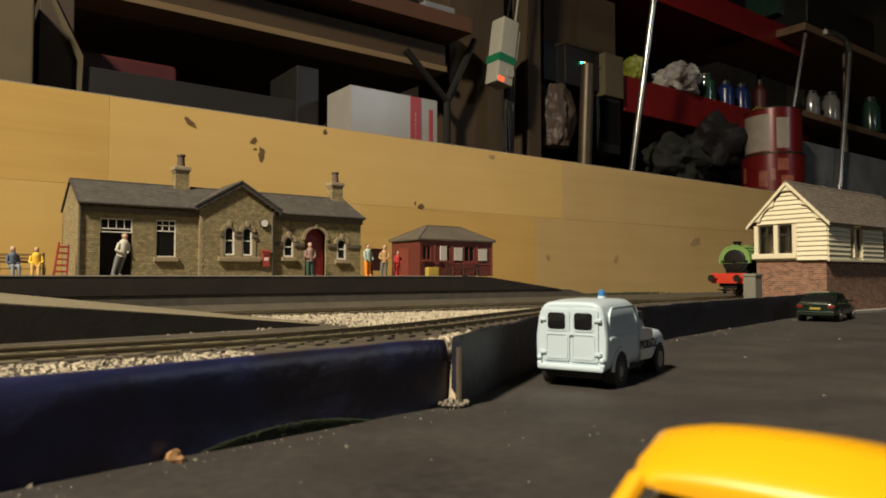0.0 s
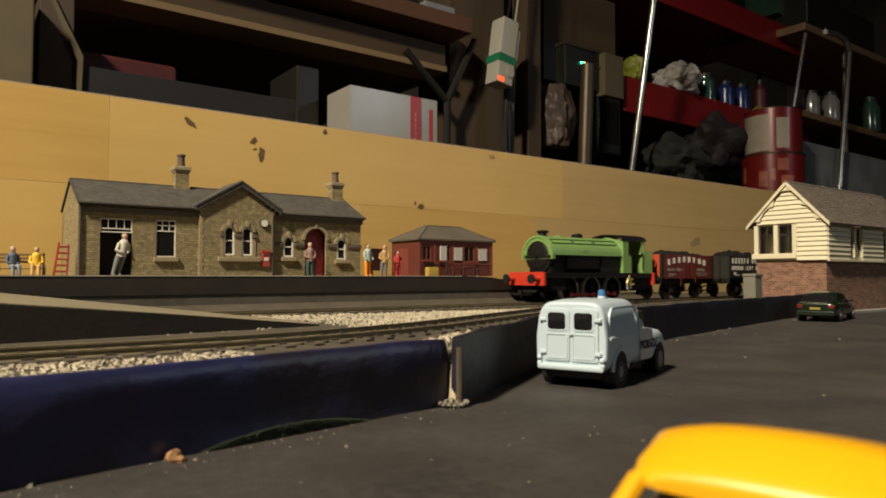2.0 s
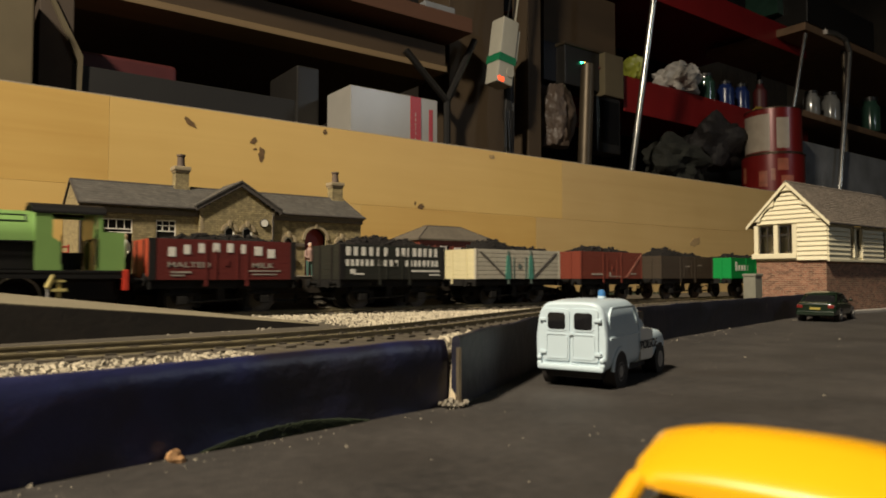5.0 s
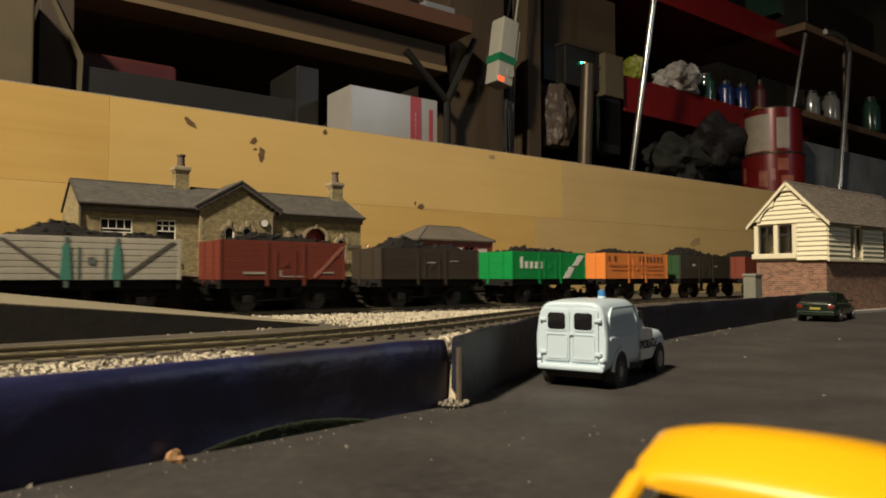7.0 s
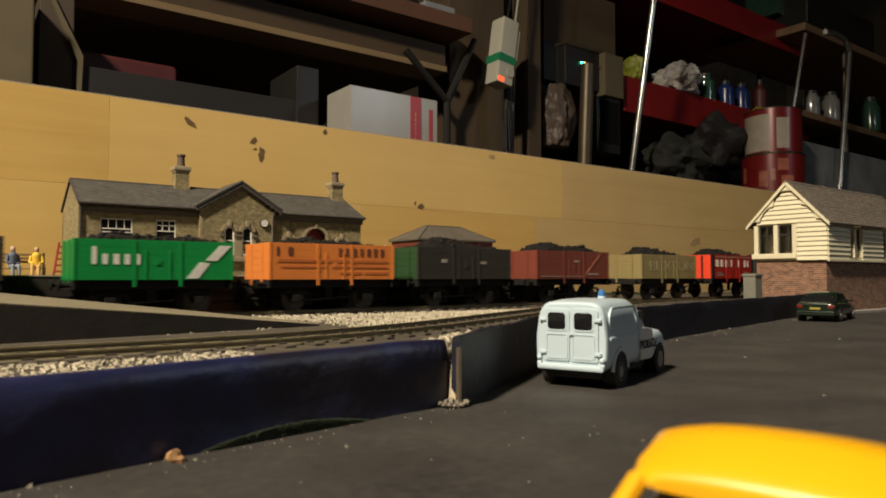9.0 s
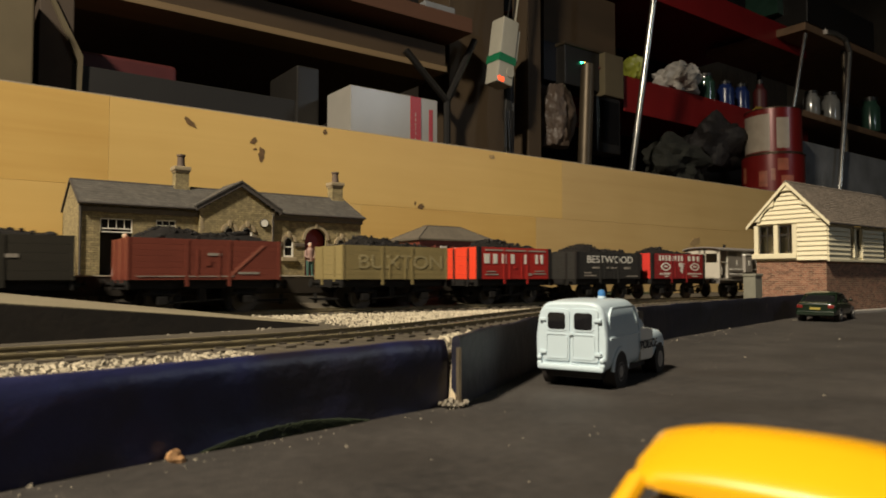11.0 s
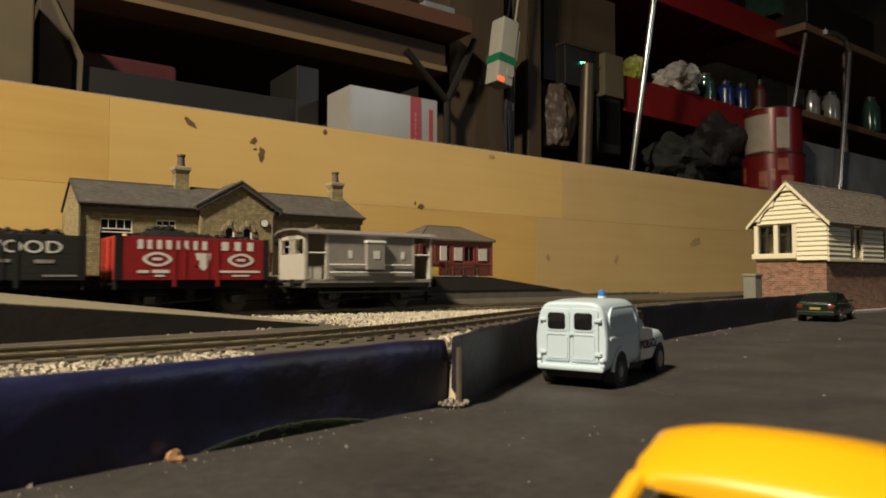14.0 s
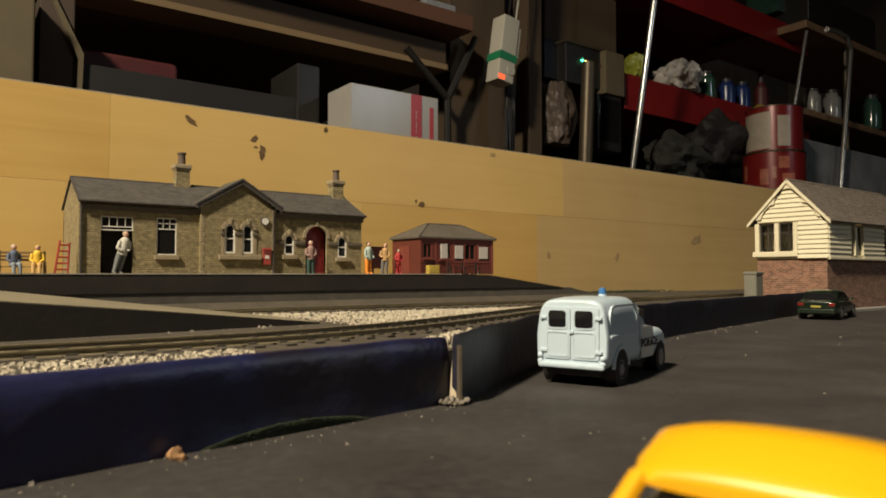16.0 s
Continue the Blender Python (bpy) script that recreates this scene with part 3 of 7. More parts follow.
DARK_OLIVE = paint("black_green_wagon_paint", (0.020, 0.020, 0.015))
w = open_wagon(214.5, 281.2, "black-green coal wagon with two rows of white lettering", DARK_OLIVE, DARK_OLIVE, 33.8, corner=IRON, coal=3.5, seed=12)
dabs("lettering", word(rng, 3.5, 31, 28.0, 32.6, 6, 0, 0.12) + word(rng, 34, 63, 28.0, 32.6, 8, 0, 0.12) + word(rng, 3.5, 21, 22.6, 26.0, 6, 0, 0.1) + word(rng, 23, 37, 22.6, 26.0, 4, 0, 0.1) + word(rng, 40, 63, 22.6, 26.0, 8, 0, 0.1), INK_WHITE, w, SIDE_Y)
dabs("small_print", [(6, 9, 18.6, 21), (8, 14, 18.0, 18.9), (43, 63, 19.6, 20.6), (56, 63, 17.6, 18.4)], INK_WHITE, w, SIDE_Y)

PALE = paint("pale_grey_planks", (0.37, 0.34, 0.27), 0.65, 0.2)
STRAP = paint("grey_green_ironwork", (0.10, 0.13, 0.11))
BRACE = paint("brown_grey_brace", (0.09, 0.08, 0.07))
# end planks carry the warm lamplight as a brighter, yellower grey
w = open_wagon(304, 374.5, "pale grey planked wagon with dark diagonal braces and coal", PALE, paint("lit_pale_grey_end", (0.50, 0.44, 0.26)), 33.6, 7, straps=STRAP, diagonal=BRACE, coal=3.6, seed=13, loose=True)
bm = bmesh.new()
for x in (25.5, 44.5):
    prism(bm, [(x - 2.2, 15.7), (x + 2.2, 15.7), (x + 1.2, 30), (x - 1.2, 30)], SIDE_Y - 0.35, -15.9, "y")
part("door_spring", bm, paint("faded_turquoise", (0.06, 0.20, 0.15)), w, "faded green door bang plates")
dabs("mark", [(33.5, 36, 22.5, 25)], BRACE, w, SIDE_Y - 0.02)

BAUX = paint("bauxite_brown_paint", (0.135, 0.030, 0.018))
w = open_wagon(394.5, 459, "red-brown wagon with a diagonal stripe and small lettering", BAUX, BAUX, 34.2, 7, diagonal=None, coal=2.4, seed=14)
bm = bmesh.new()
prism(bm, [(46, 16.4), (48.4, 16.4), (65, 32.6), (62.8, 32.6)], SIDE_Y - 0.14, -15.9, "y")
part("stripe", bm, paint("faded_brown_stripe", (0.26, 0.10, 0.07)), w)
dabs("small_print", [(11, 22, 18.2, 19.3), (29, 30, 17.0, 20.0), (30, 43, 16.8, 17.4), (52, 58, 18.6, 19.4)], INK_FAINT, w, SIDE_Y)

BROWN = paint("dark_brown_wagon_paint", (0.040, 0.030, 0.021))
w = open_wagon(482, 549.2, "dark brown steel-sided coal wagon with a full load", BROWN, BROWN, 32.6, 5, coal=3.8, seed=15)
dabs("small_print", [(30, 36, 24.5, 25.3), (46, 52, 25.5, 26.2)], INK_FAINT, w, SIDE_Y)

GREEN = paint("bright_green_paint", (0.006, 0.205, 0.045), 0.45, 0.08)
w = open_wagon(576, 641.8, "bright green wagon with white lettering and a slanted double stripe", GREEN, GREEN, 32.8, 5, coal=1.8, seed=16)
dabs("lettering", word(rng, 6.8, 10.4, 22.2, 29.6, 1, 0, 0.1) + word(rng, 10.8, 28, 22.2, 26.6, 4, 0, 0.14), INK_WHITE, w, SIDE_Y)
bm = bmesh.new()
prism(bm, [(45, 16.2), (50.2, 16.2), (55.2, 23.0), (50.6, 23.6)], SIDE_Y - 0.14, -15.9, "y")
prism(bm, [(53.2, 24.2), (58.4, 24.2), (65.0, 31.2), (59.6, 31.2)], SIDE_Y - 0.14, -15.9, "y")
part("stripe", bm, INK_WHITE, w, "white slanted double stripe")

ORANGE = paint("orange_wagon_paint", (0.60, 0.185, 0.038), 0.5, 0.08)
w = open_wagon(662, 732.2, "orange wagon with dark brown lettering", ORANGE, ORANGE, 33.6, 5, coal=0.8, seed=17)
dabs("lettering", word(rng, 3.5, 6.5, 27.6, 31.6, 1) + word(rng, 9.5, 14, 27.6, 31.6, 1) + word(rng, 37, 66, 27.6, 31.6, 7, 0, 0.3), INK_DARK, w, SIDE_Y)
dabs("small_print", [(4, 66, 24.2, 25.6), (6, 30, 21.4, 22.4), (33, 66, 21.4, 22.4), (38, 50, 18.2, 19.4), (52, 66, 18.2, 19.4)], paint("brown_orange_print", (0.42, 0.12, 0.03)), w, SIDE_Y)

GREY_GREEN, GREEN_END = paint("grey_black_wagon_paint", (0.028, 0.025, 0.019)), paint("dark_green_end_paint", (0.022, 0.055, 0.02))
w = open_wagon(749, 817.5, "grey-black steel wagon with dark green ends and coal", GREY_GREEN, GREEN_END, 33.7, 5, coal=3.6, seed=18)
dabs("small_print", [(16, 20, 25, 27), (44, 49, 24.5, 26)], INK_FAINT, w, SIDE_Y)

RUST = paint("rust_red_wagon_paint", (0.15, 0.037, 0.023))
w = open_wagon(840, 908.5, "rust-red planked wagon heaped with coal", RUST, RUST, 33.9, 7, coal=4.2, seed=19)
bm = bmesh.new()
prism(bm, [(42, 16.4), (44, 16.4), (61, 31.8), (59, 31.8)], SIDE_Y - 0.14, -15.9, "y")
part("stripe", bm, paint("faded_rust_stripe", (0.25, 0.085, 0.055)), w)
dabs("small_print", [(34, 40, 26.6, 27.8), (48, 58, 18.2, 19.2), (4, 46, 17.0, 17.4)], INK_FAINT, w, SIDE_Y)

BUFF = paint("olive_buff_wagon_paint", (0.21, 0.165, 0.07))
w = open_wagon(945, 1012, "olive-buff wagon with raised letters of the same colour", BUFF, BUFF, 33.4, 7, coal=3.0, seed=20)
lettering("word", "BUXTON", 7.4, INK_BUFF, w, (36.5, SIDE_Y - 0.05, 24.6), squeeze=1.28)

SCARLET = paint("scarlet_wagon_paint", (0.31, 0.018, 0.013))
# brighter copy of the scarlet: lamplight on the end, put into colour
LIT_SCARLET_END = paint("lit_scarlet_end", (0.62, 0.05, 0.02))
w = open_wagon(1034.5, 1095.5, "scarlet coal wagon with large white lettering, black corners", SCARLET, LIT_SCARLET_END, 34.8, 7, corner=IRON, coal=2.6, seed=21)
dabs("lettering", word(rng, 5, 33, 25.0, 30.8, 4, 0, 0.16) + word(rng, 37.5, 42.5, 25.0, 30.8, 1, 0, 0.1) + word(rng, 47, 56, 25.0, 30.8, 2, 0, 0.2), INK_WHITE, w, SIDE_Y)
dabs("small_print", [(6, 56, 32.6, 33.5), (7, 14, 19.8, 20.5), (6, 16, 18.0, 18.8), (40, 44, 17.6, 19.2), (45, 56, 18.4, 19.2), (47, 55, 20.2, 20.8)], INK_FAINT, w, SIDE_Y)

COLLIERY = paint("charcoal_wagon_paint", (0.022, 0.021, 0.019))
w = open_wagon(1119, 1186, "charcoal black wagon with white capital letters and coal", COLLIERY, COLLIERY, 33.8, 7, corner=IRON, coal=3.2, seed=22)
lettering("word", "BESTWOOD", 4.9, INK_WHITE, w, (34.5, SIDE_Y - 0.05, 28.6), squeeze=1.28)
dabs("small_print", [(16, 23, 22.6, 23.8), (31, 41, 22.6, 23.8), (49, 56, 22.4, 23.8), (8, 15, 19.2, 20.0), (8, 20, 17.4, 18.2), (52, 64, 17.0, 17.8)], INK_FAINT, w, SIDE_Y)

CRIMSON = paint("crimson_wagon_paint", (0.235, 0.014, 0.016))
# end planks: crimson with the lamplight mixed into it
w = open_wagon(1199.5, 1267, "crimson coal wagon with white lettering and oval badges", CRIMSON, paint("lit_crimson_end", (0.45, 0.03, 0.022)), 34.4, 7, corner=IRON, coal=2.0, seed=23)
dabs("lettering", word(rng, 9, 40, 29.0, 33.0, 8, 0, 0.2) + word(rng, 45, 63, 29.0, 33.0, 3, 0, 0.2), INK_WHITE, w, SIDE_Y)
bm = bmesh.new()
for x in (17, 54):
    o = [(x + 5.8 * math.cos(a) ** 3 * 0.3 + 5.6 * math.cos(a) * 0.8, 24.6 + 3.2 * math.sin(a)) for a in [2 * math.pi * i / 20 for i in range(20)]]
    i_ = [(x + 0.72 * (p - x), 24.6 + 0.66 * (q - 24.6)) for p, q in o]
    flat_ring(bm, o, i_, SIDE_Y - 0.12, -15.9, "y")
    box(bm, x - 2, x + 2, SIDE_Y - 0.12, -15.9, 24.1, 25.3)
prism(bm, [(33.2, 27.6), (40.0, 27.6), (39.2, 22.4), (36.8, 19.4), (34.2, 22.4)], SIDE_Y - 0.12, -15.9, "y")
part("badge", bm, INK_WHITE, w, "white oval badges and a shield")
dabs("small_print", [(9, 13.5, 18.6, 19.8), (15, 22, 18.6, 20), (16, 20, 17, 17.8), (44, 63, 18.8, 19.8), (50, 58, 17.0, 17.8)], INK_WHITE, w, SIDE_Y)

# brake van
VAN_GREY = paint("pale_grey_van_paint", (0.235, 0.215, 0.185), 0.6)
VAN_ROOF = paint("roof_grey", (0.17, 0.155, 0.14), 0.75)
VAN_LIGHT = paint("off_white_grey_end", (0.40, 0.37, 0.31), 0.6)
WHITE_RAIL = material("white_handrail", (0.72, 0.70, 0.64), 0.5)
n = 77.0
bv = thing("brake_van", 1288.5, LINE_Y, RAIL_Z, 0, "grey brake van with open end platforms and white handrails", "railway wagon", "wagons of the train")
MOVERS.append((bv, 1288.5))
underframe(bv, n, paint("van_solebar_grey", (0.11, 0.10, 0.09)))
bm = bmesh.new()
box(bm, 0, n, -15.6, 15.6, 13.8, 15.6, 0.15)
part("floor", bm, VAN_GREY, bv)
x0, x1, top = 12.5, 64.5, 39.0
for s in (-1, 1):
    bm = bmesh.new()
    y0, y1 = (-15.8, -14.6) if s < 0 else (14.6, 15.8)
    k = 0
    x = x0
    while x < x1 - 0.5:
        box(bm, x, min(x + 5.4, x1), y0, y1, 15.6, top, 0.08)
        part("plank", bm, VAN_GREY, bv)
        bm = bmesh.new()
        x += 5.4
    bm.free()
    bm = bmesh.new()
    box(bm, 34, 45, min(-15.6 * -s, -18.6 * -s), max(-15.6 * -s, -18.6 * -s), 20.5, 35, 0.5)
    part("lookout_ducket", bm, VAN_GREY, bv)
    bm = bmesh.new()
    box(bm, 33.6, 45.4, min(15.4 * s, 18.9 * s), max(15.4 * s, 18.9 * s), 34.6, 36.0, 0.3)
    part("ducket_cap", bm, WHITE_RAIL, bv)
    for z, xa, xb in ((19.2, 14, 63), (23.2, 14, 34), (23.2, 45.5, 63)):
        bm = bmesh.new()
        rod(bm, (xa, 16.7 * s, z), (xb, 16.7 * s, z), 0.35, 8)
        for x in (xa, xb):
            rod(bm, (x, 15.2 * s, z), (x, 16.7 * s, z), 0.3, 6)
        part("handrail", bm, WHITE_RAIL, bv)
    for xa, xb in ((0.6, 12.5), (64.5, 76.4)):
        bm = bmesh.new()
        rod(bm, (xa, 15.3 * s, 29), (xb, 15.3 * s, 29), 0.4, 8)
        part("handrail", bm, WHITE_RAIL, bv)
        for x in (xa, xb - 0.2 if xa < 5 else xb):
            bm = bmesh.new()
            box(bm, x - 0.9, x + 0.9, 15.2 * s - 0.7, 15.2 * s + 0.7, 15.6, top, 0.15)
            part("post", bm, VAN_LIGHT, bv)
for x in (x0, x1 - 1):
    bm = bmesh.new()
    box(bm, x, x + 1, -14.6, 14.6, 15.6, top)
    part("bulkhead", bm, VAN_GREY, bv)
for x in (0.0, n - 1.0):
    bm = bmesh.new()
    box(bm, x, x + 1, -15.4, 15.4, 15.6, 28.6, 0.15)
    for y in (-15, 13.5, -3, 1.5):
        box(bm, x, x + 1, y, y + 1.5, 28.4, top + 1.5)
    prism(bm, [(-15.4, top - 3.0), (15.4, top - 3.0), (15.4, top), (8, top + 1.8), (-8, top + 1.8), (-15.4, top)], x, x + 1, "x")
    part("end", bm, VAN_LIGHT, bv)
bm = bmesh.new()
pts = [(17.2 * math.sin(radians(a)), top + 0.2 + 2.6 * (math.cos(radians(a)) if abs(a) < 90 else 0)) for a in range(-90, 91, 15)]
prism(bm, pts + [(p, q - 0.9) for p, q in pts[::-1]], -2.5, n + 2.5, "x")
part("roof", bm, VAN_ROOF, bv)
bm = bmesh.new()
rod(bm, (40, 4, top + 1.5), (40, 4, top + 6), 1.1, 10)
part("stove_pipe", bm, UNDER, bv)
bm = bmesh.new()
box(bm, 8, 72, -17.5, -15.2, 8.6, 9.4, 0.1)
part("footboard", bm, UNDER, bv)
for xa, xb, yy in ((24.4, 26.6, -15.9), (56.6, 58.8, -15.9), (38.0, 41.4, -18.7)):
    dabs("lettering", [(xa, xb, 26.4, 30.6)], INK_WHITE, bv, yy)

# the engine
eng = thing("saddle_tank_engine", 0, LINE_Y, RAIL_Z, 0, "apple-green saddle tank steam engine with black underside and red beams", "steam engine")
MOVERS.append((eng, 0))
bm = bmesh.new()
box(bm, 2, 113, -15.6, 15.6, 18.4, 19.6, 0.15)
box(bm, 2, 113, -15.4, -14.6, 16.2, 18.6)
box(bm, 2, 113, 14.6, 15.4, 16.2, 18.6)
part("running_plate", bm, BLACK, eng)
bm = bmesh.new()
box(bm, 3, 112, -6.4, 6.4, 6.5, 18.4, 0.3)
box(bm, 8, 24, -13.5, 13.5, 8.0, 18.4, 0.6)
box(bm, 84, 110, -12.5, 12.5, 7.5, 18.4, 0.5)
part("frame", bm, UNDER, eng)
for x in (0.0, 112.2):
    bm = bmesh.new()
    box(bm, x, x + 2.2, -16.4, 16.4, 11.2, 20.0, 0.25)
    part("buffer_beam", bm, BEAM_RED, eng, "red buffer beam")
    d = -1 if x == 0 else 1
    xx = x if d < 0 else x + 2.2
    for s in (-1, 1):
        bm = bmesh.new()
        rod(bm, (xx, 11.8 * s, 15.6), (xx + 4.2 * d, 11.8 * s, 15.6), 2.0, 14, 1.5)
        part("buffer_stock", bm, BEAM_RED if d < 0 else UNDER, eng)
        bm = bmesh.new()
        rod(bm, (xx + 4.0 * d, 11.8 * s, 15.6), (xx + 6.4 * d, 11.8 * s, 15.6), 1.0, 10)
        rod(bm, (xx + 6.4 * d, 11.8 * s, 15.6), (xx + 7.3 * d, 11.8 * s, 15.6), 3.1, 18)
        part("buffer_head", bm, UNDER, eng)
    bm = bmesh.new()
    box(bm, min(xx - 4 * d, xx + 9 * d), max(xx - 4 * d, xx + 9 * d), -0.9, 0.9, 4.6, 6.0, 0.1)
    rod(bm, (xx + 8.6 * d, -4.6, 5.8), (xx + 8.6 * d, 4.6, 5.8), 0.55, 8)
    box(bm, min(xx + 5 * d, xx + 5.8 * d), max(xx + 5 * d, xx + 5.8 * d), -1.4, 1.4, 2.6, 8.5)
    part("coupling", bm, UNDER, eng)
bm = bmesh.new()
rod(bm, (12.6, 0, 30.5), (81, 0, 30.5), 10.9, 32)
box(bm, 12.5, 26, -10, 10, 19.5, 28, 0.5)
box(bm, 60, 81, -12.6, 12.6, 19.5, 31, 0.8)
box(bm, 26, 60, -12.0, 12.0, 21.5, 31, 1.5)
part("boiler", bm, BLACK, eng, "black boiler and firebox sides")
bm = bmesh.new()
lathe(bm, [(12.2, 16.0), (12.2, 11.4), (11.6, 11.0), (9.6, 11.0), (9.2, 10.5), (8.0, 10.2), (4, 9.9), (1.2, 9.6), (0.9, 8.4), (0.4, 8.3)], 32, (0, 0, 31.2), "x")
part("smokebox_door", bm, BLACK, eng)
# saddle tank: a horseshoe over the boiler
bm = bmesh.new()
o = [(14.0 * math.cos(radians(a)) * (1.0 if a not in (-1, 181) else 1), 32.0 + 12.3 * math.sin(radians(a)) ** 0.92) for a in range(4, 177, 8)]
o = [(14.1, 31.4)] + o + [(-14.1, 31.4)]
i_ = [(10.6 * math.cos(radians(a)), 31.6 + 9.2 * math.sin(radians(a))) for a in range(4, 177, 8)]
i_ = [(10.7, 31.3)] + i_ + [(-10.7, 31.3)]
flat_ring(bm, o, i_, 10.4, 80.2, "x")
part("saddle_tank", bm, LOCO_GREEN, eng, "apple-green saddle tank")
bm = bmesh.new()
o = [(14.5 * math.cos(radians(a)), 30.6 + 14.0 * math.sin(radians(a))) for a in range(-8, 189, 7)]
flat_ring(bm, o, [(p * 0.9, 30.6 + (q - 30.6) * 0.9) for p, q in o], 9.8, 12.6, "x")
part("tank_band", bm, LOCO_GREEN, eng, "raised green band round the tank's front")
bm = bmesh.new()
for xa, xb in ((13, 32.5), (33.7, 53), (54.2, 77)):
    for s in (-1, 1):
        for zz, yy in ((41.75, 9.0), (39.15, 11.75)):
            rod(bm, (xa, yy * s, zz), (xb, yy * s, zz), 0.42, 6)
        for x in (xa, xb):
            rod(bm, (x, 9.0 * s, 41.75), (x, 11.75 * s, 39.15), 0.42, 6)
part("lining", bm, LOCO_LINE, eng, "thin dark lining panels")
bm = bmesh.new()
for s in (-1, 1):
    rod(bm, (13, 14.5 * s, 31.0), (80, 14.5 * s, 31.0), 0.3, 6)
part("handrail", bm, BLACK, eng)
bm = bmesh.new()
box(bm, 39, 45, -13.99, -13.6, 33.4, 34.8, 0.05)
part("nameplate", bm, LOCO_GREEN, eng)
bm = bmesh.new()
lathe(bm, [(3.6, 42.5), (3.1, 44.5), (2.9, 46.2), (3.9, 46.8), (4.1, 47.6), (3.4, 48.0), (2.4, 47.9)], 20, (15.5, 0, 0))
part("chimney", bm, BLACK, eng, "short black chimney")
bm = bmesh.new()
rod(bm, (49, 0, 43.5), (49, 0, 46.4), 3.9, 18)
rod(bm, (49, -3.4, 46.6), (49, 3.4, 46.6), 0.5, 6)
part("tank_filler", bm, BLACK, eng)
bm = bmesh.new()
lathe(bm, [(3.0, 43.5), (3.0, 44.6), (1.6, 45.2), (0.4, 45.3)], 16, (30, 0, 0))
part("dome", bm, LOCO_GREEN, eng)
# cab: front and back sheets, side sheets with the doorway left open, roof
for s in (-1, 1):
    y0, y1 = (14.2, 15.0) if s > 0 else (-15.0, -14.2)
    bm = bmesh.new()
    prism(bm, [(80, 19.6), (89.5, 19.6), (89.5, 30.5), (86.0, 33.0), (86.0, 42.4), (80, 42.4)], y0, y1, "y")
    box(bm, 86, 103, y0, y1, 42.4, 43.6)
    prism(bm, [(102.0, 19.6), (113, 19.6), (113, 35.6), (104.4, 35.6), (104.2, 43.4), (102.6, 43.4), (102.6, 33.0), (102.0, 30.5)], y0, y1, "y")
    part("cab_side", bm, LOCO_GREEN, eng)
    bm = bmesh.new()
    rod(bm, (89.2, 15.3 * s, 22), (89.2, 15.3 * s, 34), 0.3, 6)
    rod(bm, (101.6, 15.3 * s, 22), (101.6, 15.3 * s, 34), 0.3, 6)
    part("handrail", bm, BLACK, eng)
    bm = bmesh.new()
    box(bm, 86, 91.5, min(13.6 * s, 15.4 * s), max(13.6 * s, 15.4 * s), 11.0, 12.2, 0.1)
    box(bm, 86, 91.0, min(13.6 * s, 15.2 * s), max(13.6 * s, 15.2 * s), 14.8, 15.8, 0.1)
    box(bm, 87.8, 89.4, min(13.8 * s, 14.6 * s), max(13.8 * s, 14.6 * s), 8.6, 18.4)
    rod(bm, (84.6, 14.6 * s, 12.5), (86.6, 14.6 * s, 17.8), 1.2, 10)
    part("injector_and_steps", bm, BRASS, eng, "brass-coloured injector and steps")
    bm = bmesh.new()
    tube(bm, [(84.5, 14.6 * s, 13), (84.8, 14.6 * s, 8.4), (87, 14.6 * s, 6.6), (94, 14.6 * s, 6.2)], 0.4)
    part("pipe", bm, STEEL, eng)
bm = bmesh.new()
prism(bm, [(-14.2, 19.6), (14.2, 19.6), (14.2, 42.4), (0, 45.6), (-14.2, 42.4)], 80.0, 80.9, "x")
part("cab_front", bm, LOCO_GREEN, eng)
bm = bmesh.new()
prism(bm, [(-14.2, 33), (14.2, 33), (14.2, 42.4), (0, 45.6), (-14.2, 42.4)], 101.0, 101.8, "x")
part("cab_back", bm, LOCO_GREEN, eng)
bm = bmesh.new()
box(bm, 103.5, 111.8, -14.2, 14.2, 19.6, 34.0, 0.3)
part("bunker", bm, LOCO_GREEN, eng)
bm = bmesh.new()
pts = [(15.6 * math.sin(radians(a)), 43.4 + 4.2 * (math.cos(radians(a)) if abs(a) < 90 else 0)) for a in range(-90, 91, 15)]
prism(bm, pts + [(p * 0.99, q - 0.8) for p, q in pts[::-1]], 78.5, 105.5, "x")
part("cab_roof", bm, BLACK, eng)
bm = bmesh.new()
rod(bm, (81, -6, 35), (83, -6, 35), 1.7, 14)
part("gauge", bm, INK_WHITE, eng)
bm = bmesh.new()
box(bm, 90, 98, -8, 10, 19.8, 27, 0.4)
part("cab_fittings", bm, UNDER, eng)
c = piece("coal_load", coal_heap(random.Random(5), 103.8, 111.4, 13.5, 34.5, 2.0), eng)
for x in (30.5, 52.5, 74.5):
    for s in (-1, 1):
        wheel(eng, x, s, 8.6, 8.6, LOCO_RIM, LOCO_WHEEL, 8.6)
RODS = []
for s in (-1, 1):
    bm = bmesh.new()
    box(bm, -0.5, 44.5, -0.5, 0.5, -0.8, 0.8, 0.15)
    for x in (0, 22, 44):
        rod(bm, (x, -0.7, 0), (x, 0.7, 0), 1.7, 14)
    r = part("coupling_rod", bm, ROD_RED, eng, "dark red coupling rod", (30.5, 11.2 * s, 8.6 - 3.6))
    RODS.append((r, s))
